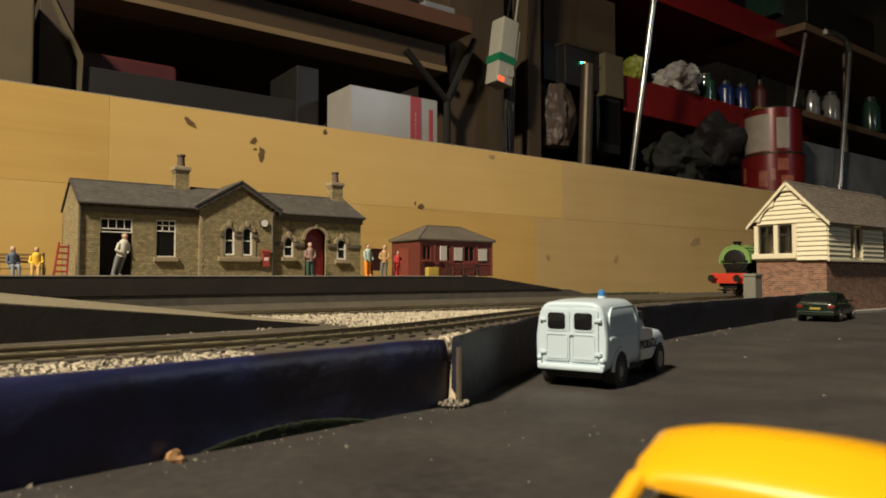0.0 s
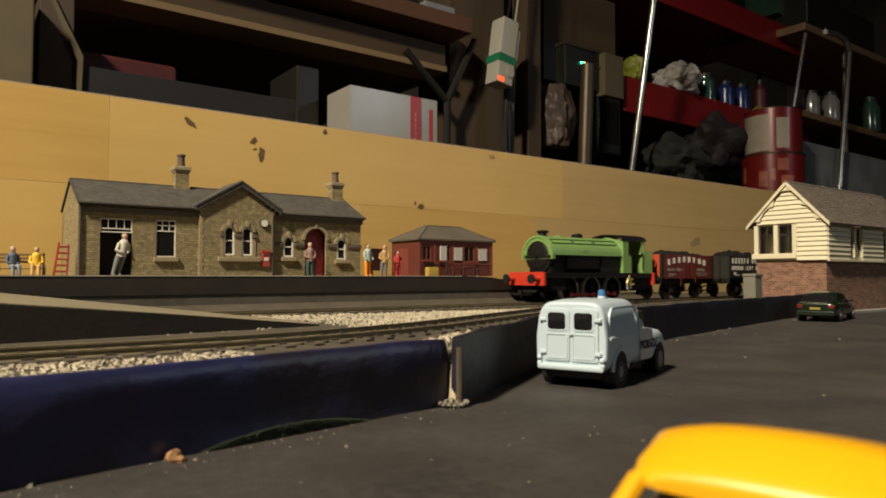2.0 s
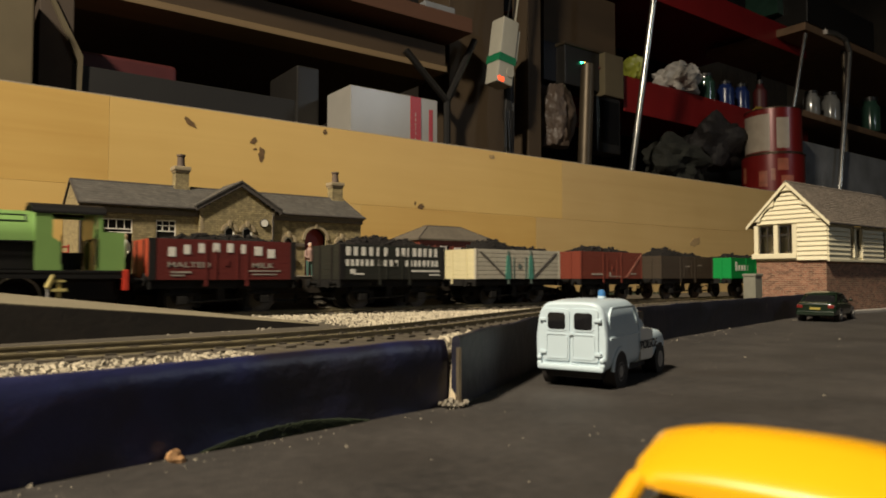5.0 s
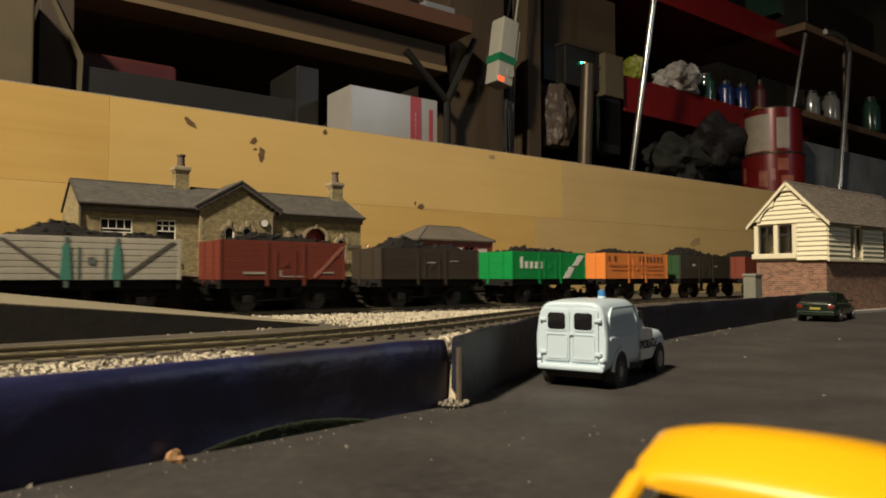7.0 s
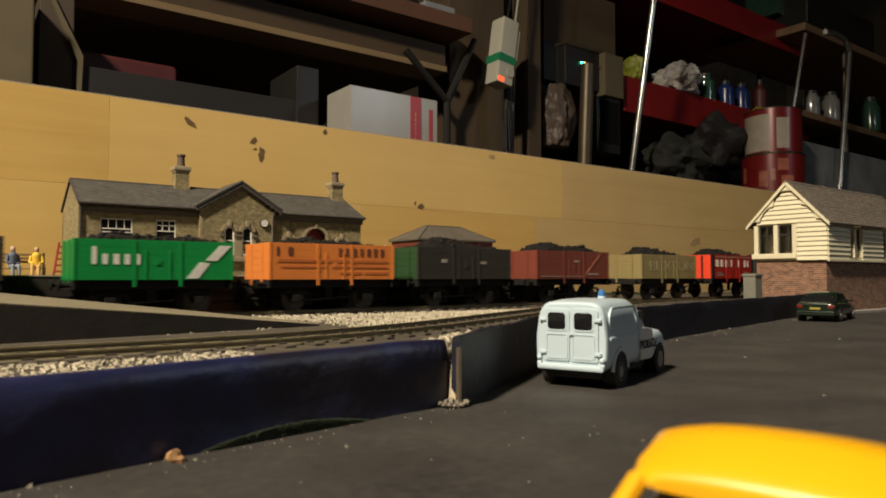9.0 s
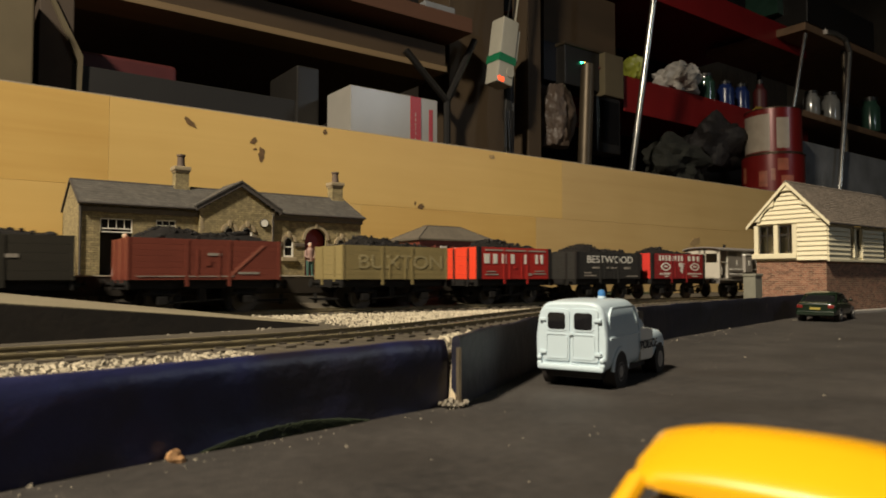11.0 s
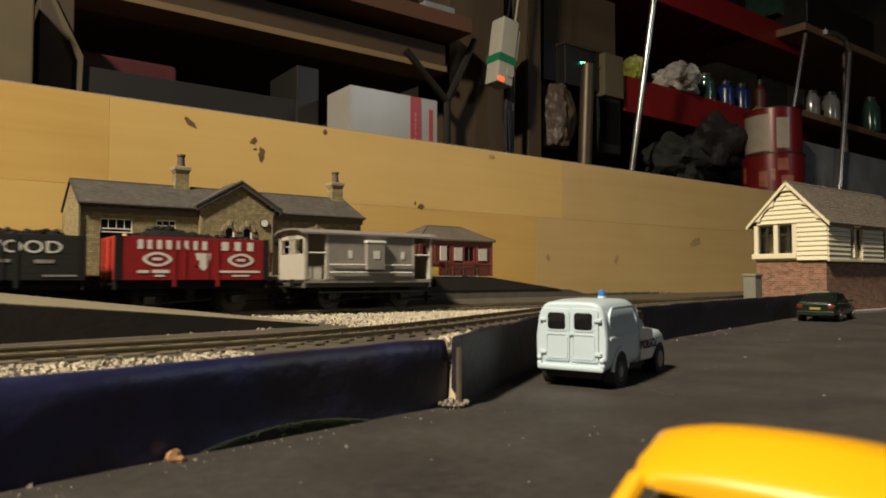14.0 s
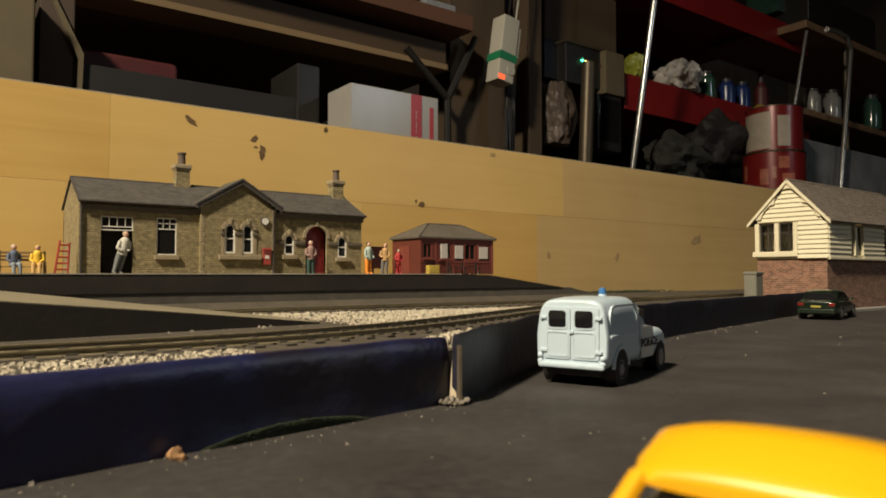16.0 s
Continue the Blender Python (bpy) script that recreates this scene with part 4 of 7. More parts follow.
# ---- buildings on the layout ----
def masonry(name, colour, mortar, length, height, rough=0.85, vary=0.35, bump=0.6, grime=(0.6, 1.25)):
    """Courses of stone or brick of a given size in metres, with mortar and grime, on any upright face."""
    m = bpy.data.materials.new(name)
    m.use_nodes = True
    nt = m.node_tree
    b = nt.nodes["Principled BSDF"]
    b.inputs["Roughness"].default_value = rough
    tc = nt.nodes.new("ShaderNodeTexCoord")
    sep = nt.nodes.new("ShaderNodeSeparateXYZ")
    nt.links.new(tc.outputs["Object"], sep.inputs[0])
    add = nt.nodes.new("ShaderNodeMath")
    nt.links.new(sep.outputs["X"], add.inputs[0])
    nt.links.new(sep.outputs["Y"], add.inputs[1])
    com = nt.nodes.new("ShaderNodeCombineXYZ")
    nt.links.new(add.outputs[0], com.inputs["X"])
    nt.links.new(sep.outputs["Z"], com.inputs["Y"])
    br = nt.nodes.new("ShaderNodeTexBrick")
    br.inputs["Scale"].default_value = 1.0
    br.inputs["Brick Width"].default_value = length
    br.inputs["Row Height"].default_value = height
    br.inputs["Mortar Size"].default_value = height * 0.09
    br.inputs["Mortar Smooth"].default_value = 0.5
    br.inputs["Color1"].default_value = (*[c * (1 - vary) for c in colour], 1)
    br.inputs["Color2"].default_value = (*[min(1, c * (1 + vary)) for c in colour], 1)
    br.inputs["Mortar"].default_value = (*mortar, 1)
    nt.links.new(com.outputs[0], br.inputs["Vector"])
    n = nt.nodes.new("ShaderNodeTexNoise")
    n.inputs["Scale"].default_value = 0.5 / height
    n.inputs["Detail"].default_value = 6
    nt.links.new(tc.outputs["Object"], n.inputs["Vector"])
    rg = nt.nodes.new("ShaderNodeMapRange")
    rg.inputs["From Min"].default_value, rg.inputs["From Max"].default_value = 0.3, 0.7
    rg.inputs["To Min"].default_value, rg.inputs["To Max"].default_value = grime
    nt.links.new(n.outputs["Fac"], rg.inputs["Value"])
    mul = nt.nodes.new("ShaderNodeMix")
    mul.data_type, mul.blend_type = "RGBA", "MULTIPLY"
    mul.inputs["Factor"].default_value = 1.0
    nt.links.new(br.outputs["Color"], mul.inputs["A"])
    nt.links.new(rg.outputs["Result"], mul.inputs["B"])
    nt.links.new(mul.outputs["Result"], b.inputs["Base Color"])
    bp = nt.nodes.new("ShaderNodeBump")
    bp.inputs["Strength"].default_value = bump
    bp.inputs["Distance"].default_value = height * 0.25
    sub = nt.nodes.new("ShaderNodeMath")
    sub.operation = "SUBTRACT"
    nt.links.new(n.outputs["Fac"], sub.inputs[0])
    nt.links.new(br.outputs["Fac"], sub.inputs[1])
    nt.links.new(sub.outputs[0], bp.inputs["Height"])
    nt.links.new(bp.outputs["Normal"], b.inputs["Normal"])
    return m


STONE = masonry("coursed_buff_stone", (0.27, 0.215, 0.105), (0.13, 0.10, 0.055), 0.0031, 0.00125, vary=0.2, bump=1.0, grime=(0.7, 1.2))
DRESSED = material("dressed_stone", (0.27, 0.215, 0.13), 0.8, vary=0.2, scale=500, bump=0.15)
# cornice and impost stone, darkened to carry the shade under the eaves
SHADED_STONE = material("shaded_dressed_stone", (0.10, 0.08, 0.055), 0.8, vary=0.25, scale=400, bump=0.2)
SLATE = masonry("grey_slate", (0.072, 0.065, 0.055), (0.03, 0.028, 0.025), 0.0030, 0.0016, 0.7, 0.2, 0.35)
RIDGE = material("ridge_dark", (0.05, 0.042, 0.036), 0.75, vary=0.3)
FRAME_WHITE = material("white_window_frame", (0.66, 0.63, 0.55), 0.55, vary=0.1)
GLASS_DARK = material("dark_window_glass", (0.012, 0.011, 0.010), 0.15, vary=0.2, spec=0.6)
DOOR_RED = material("red_door_paint", (0.20, 0.018, 0.016), 0.5, vary=0.15)
# for dark parts, and for shade painted into rooms and wheel arches
DARK_AND_SHADE = material("dark_parts_and_shade", (0.02, 0.016, 0.014), 0.8)
POST_RED = material("postbox_red", (0.33, 0.05, 0.035), 0.5)
BRICK = masonry("red_brick", (0.185, 0.085, 0.052), (0.30, 0.24, 0.16), 0.0042, 0.0015, 0.85, 0.4, 0.35, (0.85, 1.12))
CREAM = material("cream_weatherboard", (0.62, 0.56, 0.39), 0.55, vary=0.08, scale=200, per_object=0.15)
TILE = material("brown_grey_tile", (0.185, 0.15, 0.115), 0.8, vary=0.4, scale=500, bump=0.2, per_island=0.7)
HUT_RED = material("oxide_red_wood", (0.105, 0.022, 0.013), 0.6, vary=0.2, scale=300, bump=0.1)
HUT_BOARD = material("dull_red_board", (0.16, 0.035, 0.022), 0.6)
PANEL_WHITE = material("whitish_poster", (0.48, 0.44, 0.40), 0.7, vary=0.12, scale=700)
HUT_ROOF = material("felt_roof", (0.085, 0.07, 0.05), 0.85, vary=0.3, scale=350, bump=0.25)


def pierced(bm, outline, holes, a0, a1, axis="y"):
    """A wall with openings that go through it."""
    def at(p, a):
        return {"x": (a, p[0], p[1]), "y": (p[0], a, p[1])}[axis]
    edges = []
    for loop in [outline] + holes:
        v = [bm.verts.new(at(p, a0)) for p in loop]
        edges += [bm.edges.new((v[i], v[(i + 1) % len(v)])) for i in range(len(v))]
    got = bmesh.ops.triangle_fill(bm, use_beauty=True, use_dissolve=False, edges=edges)
    faces = [g for g in got["geom"] if isinstance(g, bmesh.types.BMFace)]
    ext = bmesh.ops.extrude_face_region(bm, geom=faces)
    d = a1 - a0
    shift = (d, 0, 0) if axis == "x" else (0, d, 0)
    bmesh.ops.translate(bm, vec=shift, verts=[g for g in ext["geom"] if isinstance(g, bmesh.types.BMVert)])
    bmesh.ops.recalc_face_normals(bm, faces=bm.faces[:])


def rect(x0, x1, z0, z1):
    return [(x0, z0), (x1, z0), (x1, z1), (x0, z1)]


def window(parent, x0, x1, z0, z1, y, round_head=False, rows=(0.5,), cols=(), sill=None, bar=0.55):
    """A window set behind the wall's face at y: frame, glazing bars, pane, sill."""
    wd, ht = x1 - x0, z1 - z0
    bm = bmesh.new()
    if round_head:
        o = arch(wd, ht, 10, (x0 + x1) / 2, z0)
        i_ = arch(wd - 2 * bar * 1.3, ht - 2 * bar * 1.3, 10, (x0 + x1) / 2, z0 + bar * 1.3)
    else:
        o, i_ = rect(x0, x1, z0, z1), rect(x0 + bar, x1 - bar, z0 + bar, z1 - bar)
    flat_ring(bm, o, i_, y, y + 0.7, "y")
    for r in rows:
        box(bm, x0 + bar, x1 - bar, y + 0.1, y + 0.6, z0 + ht * r - bar / 2, z0 + ht * r + bar / 2)
    for c, f0, f1 in cols:
        box(bm, x0 + wd * c - bar / 2.6, x0 + wd * c + bar / 2.6, y + 0.1, y + 0.6, z0 + ht * f0, z0 + ht * f1)
    win = new("window", mesh_of("window", bm, FRAME_WHITE))
    win.parent = parent
    bm = bmesh.new()
    prism(bm, o, y + 0.55, y + 0.8, "y")
    part("pane", bm, GLASS_DARK, win)
    if sill:
        bm = bmesh.new()
        box(bm, x0 - sill, x1 + sill, y - 2.2, y + 0.5, z0 - 2.6, z0 - 0.2, 0.25)
        part("window_sill", bm, DRESSED, win)
    return win


def station():
    st = thing("station_building", 56, 400, 27.8, 0, "buff stone station building with slate roof, gabled porch and two chimneys", "station")
    # front walls
    bm = bmesh.new()
    pierced(bm, rect(0, 62, 0, 38.5), [rect(10.5, 26.5, 0.05, 31.2), rect(38.7, 49.5, 10.8, 31.6)], 0, 1.8)
    part("wall", bm, STONE, st)
    bm = bmesh.new()
    holes = [arch(6.3, 17.4, 10, 79.2, 12.3), arch(6.3, 17.4, 10, 90.0, 12.3)]
    pierced(bm, [(62, 0), (107, 0), (107, 39.5), (85.8, 54.5), (62, 39.5)], holes, -2.5, -0.5)
    box(bm, 62, 64, -0.5, 3, 0, 38)
    box(bm, 105, 107, -0.5, 3, 0, 38)
    part("wall", bm, STONE, st)
    bm = bmesh.new()
    holes = [arch(6.6, 12.8, 10, 117.5, 12.0), arch(14.9, 30.7, 14, 136.1, 0.05), arch(6.6, 13.6, 10, 154.6, 11.0)]
    pierced(bm, rect(107, 169, 0, 38.5), holes, 0, 1.8)
    part("wall", bm, STONE, st)
    for x0, x1 in ((0, 1.8), (167.2, 169)):
        bm = bmesh.new()
        prism(bm, [(1.8, 0), (59, 0), (59, 38.5), (29.5, 53.2), (1.8, 38.8)], x0, x1, "x")
        part("end_wall", bm, STONE, st)
    bm = bmesh.new()
    box(bm, 0, 169, 57.2, 59, 0, 38.5)
    part("back_wall", bm, STONE, st)
    # dark sheet that paints the shade inside, behind door and windows
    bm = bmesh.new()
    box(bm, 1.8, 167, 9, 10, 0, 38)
    part("inner_sheet", bm, DARK_AND_SHADE, st)
    # corner stones
    for x, y in ((62.2, -2.7), (105.4, -2.7)):
        z = 0
        k = 0
        while z < 38:
            d = 1.6 if k % 2 else 2.4
            bm = bmesh.new()
            box(bm, x if x < 80 else x + 1.8 - d, x + d if x < 80 else x + 1.8, y, y + 0.4, z + 0.1, z + 2.5, 0.1)
            part("quoin", bm, DRESSED, st)
            z += 2.7
            k += 1
    # windows and doors
    window(st, 38.7, 49.5, 10.8, 31.6, 0.4, rows=(0.70, 0.85), cols=((1 / 3, 0.7, 1), (2 / 3, 0.7, 1)), sill=1.2, bar=0.6)
    window(st, 10.5, 26.5, 23.6, 31.2, 0.4, rows=(0.28,), cols=((0.25, 0.28, 1), (0.5, 0.28, 1), (0.75, 0.28, 1)), bar=0.6)
    for x in (79.2, 90.0):
        window(st, x - 3.15, x + 3.15, 12.3, 29.7, -2.45, True, bar=0.75)
    for x, z0, z1 in ((117.5, 12.0, 24.8), (154.6, 11.0, 24.6)):
        window(st, x - 3.3, x + 3.3, z0, z1, 0.08, True, sill=1.6, bar=0.75)
    bm = bmesh.new()
    prism(bm, arch(14.9, 30.7, 14, 136.1, 0), 4.2, 5.0, "y")
    d = part("door", bm, DOOR_RED, st, "red panelled arched door")
    bm = bmesh.new()
    for x in (131.4, 138.2):
        flat_ring(bm, rect(x, x + 3.6, 3, 11), rect(x + 0.4, x + 3.2, 3.4, 10.6), 3.9, 4.2)
        flat_ring(bm, rect(x, x + 3.6, 13, 22), rect(x + 0.4, x + 3.2, 13.4, 21.6), 3.9, 4.2)
    part("moulding", bm, DOOR_RED, d)
    # stone dressings: arches, sills, imposts
    for x, z0, wd, ht, y in ((79.2, 24, 6.3, 5.7, -2.5), (90.0, 24, 6.3, 5.7, -2.5), (117.5, 19.6, 6.6, 5.2, 0), (154.6, 19.2, 6.6, 5.4, 0), (136.1, 20.5, 14.9, 10.2, 0)):
        bm = bmesh.new()
        r0, r1 = wd / 2 + 0.1, wd / 2 + 1.9
        zc = z0 + ht - wd / 2
        n = 12
        o = [(x + r1 * math.cos(math.pi * i / n), zc + r1 * math.sin(math.pi * i / n)) for i in range(n + 1)]
        i_ = [(x + r0 * math.cos(math.pi * i / n), zc + r0 * math.sin(math.pi * i / n)) for i in range(n + 1)]
        prism(bm, o + i_[::-1], y - 0.9, y + 0.3, "y")
        box(bm, x - 0.9, x + 0.9, y - 1.4, y + 0.2, zc + r0 - 0.2, zc + r1 + 1.4, 0.1)
        part("hood_mould", bm, DRESSED, st, "carved stone hood mould")
    bm = bmesh.new()
    box(bm, 72.4, 98, -4.8, -2.3, 8.6, 11.4, 0.4)
    part("window_sill", bm, DRESSED, st)
    for x0, x1 in ((74.2, 75.9), (82.5, 86.7), (93.3, 95.4)):
        bm = bmesh.new()
        box(bm, x0, x1, -2.9, -2.3, 11.4, 23.6)
        part("jamb", bm, DRESSED, st)
        bm = bmesh.new()
        box(bm, x0 - 0.5, x1 + 0.5, -3.6, -2.3, 23.0, 24.8, 0.3)
        part("impost", bm, SHADED_STONE, st)
    for x0, x1 in ((107.2, 113.6), (121.4, 128.2), (144.2, 150.8), (158.4, 169.4)):
        bm = bmesh.new()
        box(bm, x0, x1, -1.0, 0.2, 18.6, 20.8, 0.3)
        part("impost", bm, SHADED_STONE, st)
    bm = bmesh.new()
    box(bm, 107, 170, -1.6, 0.5, 34.6, 38.0, 0.4)
    box(bm, 107, 170.4, -2.6, 0.5, 37.0, 38.8, 0.3)
    part("cornice", bm, SHADED_STONE, st)
    bm = bmesh.new()
    box(bm, 0, 62, -0.9, 0.3, 34.2, 37.6, 0.3)
    part("cornice", bm, SHADED_STONE, st)
    # roofs
    for y0, z0, xa, xb in ((-2.6, 38.2, -0.2, 61.5), (3.0, 41.0, 61.5, 107.5), (-2.6, 38.2, 107.5, 171.2), (61.6, 38.2, -0.2, 171.2)):
        bm = bmesh.new()
        prism(bm, [(y0, z0), (29.5, 53.8), (29.5, 54.9), (y0, z0 + 0.9)], xa, xb, "x")
        part("roof", bm, SLATE, st, "grey slate roof slope")
    for x0, x1 in ((59.2, 85.8), (111.6, 85.8)):
        bm = bmesh.new()
        lo = [bm.verts.new(p) for p in ((x0, -5.0, 40.0), (x1, -5.0, 56.0), (x1, 29, 56.0), (x0, 4, 40.0))]
        hi = [bm.verts.new(v.co + Vector((0, 0, 1.1))) for v in lo]
        bm.faces.new(lo)
        bm.faces.new(hi[::-1])
        for i in range(4):
            bm.faces.new((lo[i], hi[i], hi[(i + 1) % 4], lo[(i + 1) % 4]))
        bmesh.ops.recalc_face_normals(bm, faces=bm.faces[:])
        part("porch_roof", bm, SLATE, st)
        bm = bmesh.new()
        s = 1 if x1 > x0 else -1
        prism(bm, [(x0 + 0.3 * s, 37.8), (x0 + 0.3 * s, 40.2), (x1, 56.4), (x1, 53.4)], -4.6, -3.6, "y")
        for k in range(9):
            u = (k + 0.5) / 9
            bx, bz = x0 + (x1 - x0) * u, 38.4 + 16.8 * u
            box(bm, bx - 0.7, bx + 0.7, -4.4, -2.4, bz - 1.6, bz + 0.4)
        part("bargeboard", bm, RIDGE, st, "dark bargeboard with brackets")
    bm = bmesh.new()
    rod(bm, (-0.3, 29.5, 54.6), (171.4, 29.5, 54.6), 0.8, 8)
    part("ridge_tiles", bm, RIDGE, st)
    for xa, xb in ((-0.2, 59.5), (111.2, 171.2)):
        bm = bmesh.new()
        rod(bm, (xa, -2.9, 38.7), (xb, -2.9, 38.7), 0.75, 8)
        part("gutter", bm, RIDGE, st)
    bm = bmesh.new()
    rod(bm, (0.9, -0.9, 0.2), (0.9, -0.9, 38.4), 0.55, 8)
    rod(bm, (106.0, -3.0, 0.2), (106.0, -3.0, 38.0), 0.45, 8)
    part("downpipe", bm, RIDGE, st)
    bm = bmesh.new()
    prism(bm, [(-2.8, 38.0), (29.5, 53.6), (61.8, 38.0), (61.8, 39.4), (29.5, 55.2), (-2.8, 39.4)], -0.9, -0.1, "x")
    part("bargeboard", bm, RIDGE, st)
    # chimneys
    for x, z in ((59.6, 52.6), (165.0, 51.4)):
        bm = bmesh.new()
        box(bm, x - 4.0, x + 4.0, 25.8, 33.2, z - 2.0, z + 11.8)
        box(bm, x - 4.6, x + 4.6, 25.2, 33.8, z - 2, z + 2.2, 0.3)
        c = part("chimney", bm, STONE, st, "square stone chimney")
        bm = bmesh.new()
        box(bm, x - 4.5, x + 4.5, 25.3, 33.7, z + 10.6, z + 11.9, 0.3)
        box(bm, x - 5.1, x + 5.1, 24.7, 34.3, z + 11.8, z + 14.4, 0.5)
        part("cap", bm, DRESSED, c)
        bm = bmesh.new()
        lathe(bm, [(2.6, z + 14.4), (2.3, z + 16), (2.1, z + 20.5), (2.6, z + 21), (2.6, z + 22), (1.7, z + 22), (1.6, z + 19)], 16, (x, 29.5, 0))
        part("chimney_pot", bm, material("clay_pot", (0.10, 0.07, 0.05), 0.8) if x < 60 else bpy.data.materials["clay_pot"], c)
    return st


station()

# clock and post box on the porch
clk = thing("wall_clock", 156.4, 397.2, 60.0, 0, "small round white clock on the stone porch wall", "clock")
bm = bmesh.new()
rod(bm, (0, 0.3, 0), (0, -0.9, 0), 2.6, 24)
part("case", bm, RIDGE, clk)
bm = bmesh.new()
rod(bm, (0, -0.5, 0), (0, -1.1, 0), 2.15, 24)
part("dial", bm, FRAME_WHITE, clk)
pb = thing("post_box", 157.6, 397.2, 33.6, 0, "red wall post box with a white notice", "post box")
bm = bmesh.new()
box(bm, -2.4, 2.4, -1.2, 0.3, 0, 9.2, 0.3)
box(bm, -2.8, 2.8, -1.5, 0.3, 8.6, 10, 0.2)
part("body", bm, POST_RED, pb)
bm = bmesh.new()
box(bm, -1.3, 1.3, -1.4, -1.1, 3.6, 5.6)
part("notice", bm, FRAME_WHITE, pb)
bm = bmesh.new()
box(bm, -1.6, 1.6, -1.4, -1.1, 6.8, 7.4)
part("slot", bm, DARK_AND_SHADE, pb)


def waiting_hut():
    h = thing("waiting_hut", 272.8, 400, 27.8, 0, "low oxide-red waiting hut with a grey hipped roof", "hut")
    n, d, z = 68.5, 37, 26.0
    bm = bmesh.new()
    holes = [rect(3, 10.4, 11.8, 22), rect(17.6, 27.6, 11.4, 22.4), rect(41, 50.6, 11.0, 22.4)]
    pierced(bm, rect(0, n, 0, z), holes, 0, 1.2)
    part("wall", bm, HUT_RED, h)
    bm = bmesh.new()
    box(bm, 0, 1.2, 1.2, d, 0, z)
    box(bm, n - 1.2, n, 1.2, d, 0, z)
    box(bm, 1.2, n - 1.2, d - 1.2, d, 0, z)
    part("wall", bm, HUT_RED, h)
    # near-black sheet in place of the hut's inner shade
    bm = bmesh.new()
    box(bm, 1.2, n - 1.2, 6, 6.6, 0, z - 1)
    part("inner_sheet", bm, DARK_AND_SHADE, h)
    bm = bmesh.new()
    for x in (-0.2, 13.2, 29.5, 39.2, 52.6, n - 1.8):
        box(bm, x, x + 1.6, -0.35, 0.1, 0, z, 0.08)
        part("framing_post", bm, HUT_BOARD, h)
        bm = bmesh.new()
    box(bm, 0, n, -0.3, 0.1, 8.6, 9.8, 0.05)
    part("framing_rail", bm, HUT_BOARD, h)
    bm = bmesh.new()
    box(bm, 0, n, -0.3, 0.1, 23, z, 0.05)
    part("framing_rail", bm, HUT_BOARD, h)
    for x0, x1, z0, z1 in ((3, 10.4, 11.8, 22), (17.6, 27.6, 11.4, 22.4), (41, 50.6, 11.0, 22.4)):
        bm = bmesh.new()
        flat_ring(bm, rect(x0, x1, z0, z1), rect(x0 + 0.6, x1 - 0.6, z0 + 0.6, z1 - 0.6), 0.3, 0.9)
        box(bm, (x0 + x1) / 2 - 0.3, (x0 + x1) / 2 + 0.3, 0.35, 0.85, z0, z1)
        box(bm, x0 - 1, x1 + 1, -1.4, 0.2, z0 - 1.4, z0 - 0.1, 0.1)
        w = new("window", mesh_of("window", bm, HUT_BOARD))
        w.parent = h
        bm = bmesh.new()
        box(bm, x0 + 0.4, x1 - 0.4, 0.7, 0.85, z0 + 0.4, z1 - 0.4)
        part("pane", bm, GLASS_DARK, w)
    for x0, x1, z0, z1 in ((18.4, 24.0, 11.6, 22.2), (31.0, 38.6, 11.7, 21.3), (54.2, 62.4, 11.8, 20.8)):
        bm = bmesh.new()
        box(bm, x0, x1, -0.75, -0.3 if x0 > 20 else 0.4, z0, z1, 0.05)
        part("poster", bm, PANEL_WHITE, h, "pale whitish poster panel")
    bm = bmesh.new()
    box(bm, -0.5, 0.2, 13, 27, 0, 20.5, 0.1)
    part("door", bm, HUT_BOARD, h)
    # hipped roof
    bm = bmesh.new()
    a = [(-1.6, -1.6, z), (n + 2.2, -1.6, z), (n + 2.2, d + 2, z), (-1.6, d + 2, z)]
    t = [(19, d / 2 - 2, z + 12.0), (n - 19, d / 2 - 2, z + 12.0), (n - 19, d / 2 + 2, z + 12.0), (19, d / 2 + 2, z + 12.0)]
    lo = [bm.verts.new(p) for p in a]
    md = [bm.verts.new((p[0], p[1], p[2] + 1.2)) for p in a]
    hi = [bm.verts.new(p) for p in t]
    bm.faces.new(lo[::-1])
    bm.faces.new(hi)
    for i in range(4):
        j = (i + 1) % 4
        bm.faces.new((lo[i], lo[j], md[j], md[i]))
        bm.faces.new((md[i], md[j], hi[j], hi[i]))
    part("roof", bm, HUT_ROOF, h, "grey hipped felt roof")
    bm = bmesh.new()
    for p, q in zip(t, t[1:] + t[:1]):
        rod(bm, p, q, 0.5, 6)
    for p, q in zip(a, t):
        rod(bm, (p[0], p[1], p[2] + 1.2), q, 0.45, 6)
    part("roof_ridge", bm, RIDGE, h)


waiting_hut()
bench = thing("platform_bench", 308, 394.5, 28.0, 0, "dark wooden platform bench against the red hut", "bench")
bm = bmesh.new()
for k in range(3):
    box(bm, -15, 15, -2.6 + 1.3 * k, -1.5 + 1.3 * k, 4.2, 4.8, 0.08)
part("seat", bm, DARK_AND_SHADE, bench)
bm = bmesh.new()
for z in (6.4, 8.2):
    box(bm, -15, 15, 1.6, 2.0, z, z + 1.1, 0.08)
part("backrest", bm, HUT_BOARD, bench)
for x in (-13, 0, 13):
    bm = bmesh.new()
    box(bm, x - 0.5, x + 0.5, -2.4, -1.6, 0, 4.2)
    box(bm, x - 0.5, x + 0.5, 1.2, 2.0, 0, 9.2)
    part("leg", bm, DARK_AND_SHADE, bench)
bm = bmesh.new()
box(bm, -4.6, 4.6, -2.2, 2.2, 0, 6.4, 0.5)
box(bm, -3.6, 3.6, -2.4, 0, 1.4, 5.0, 0.3)
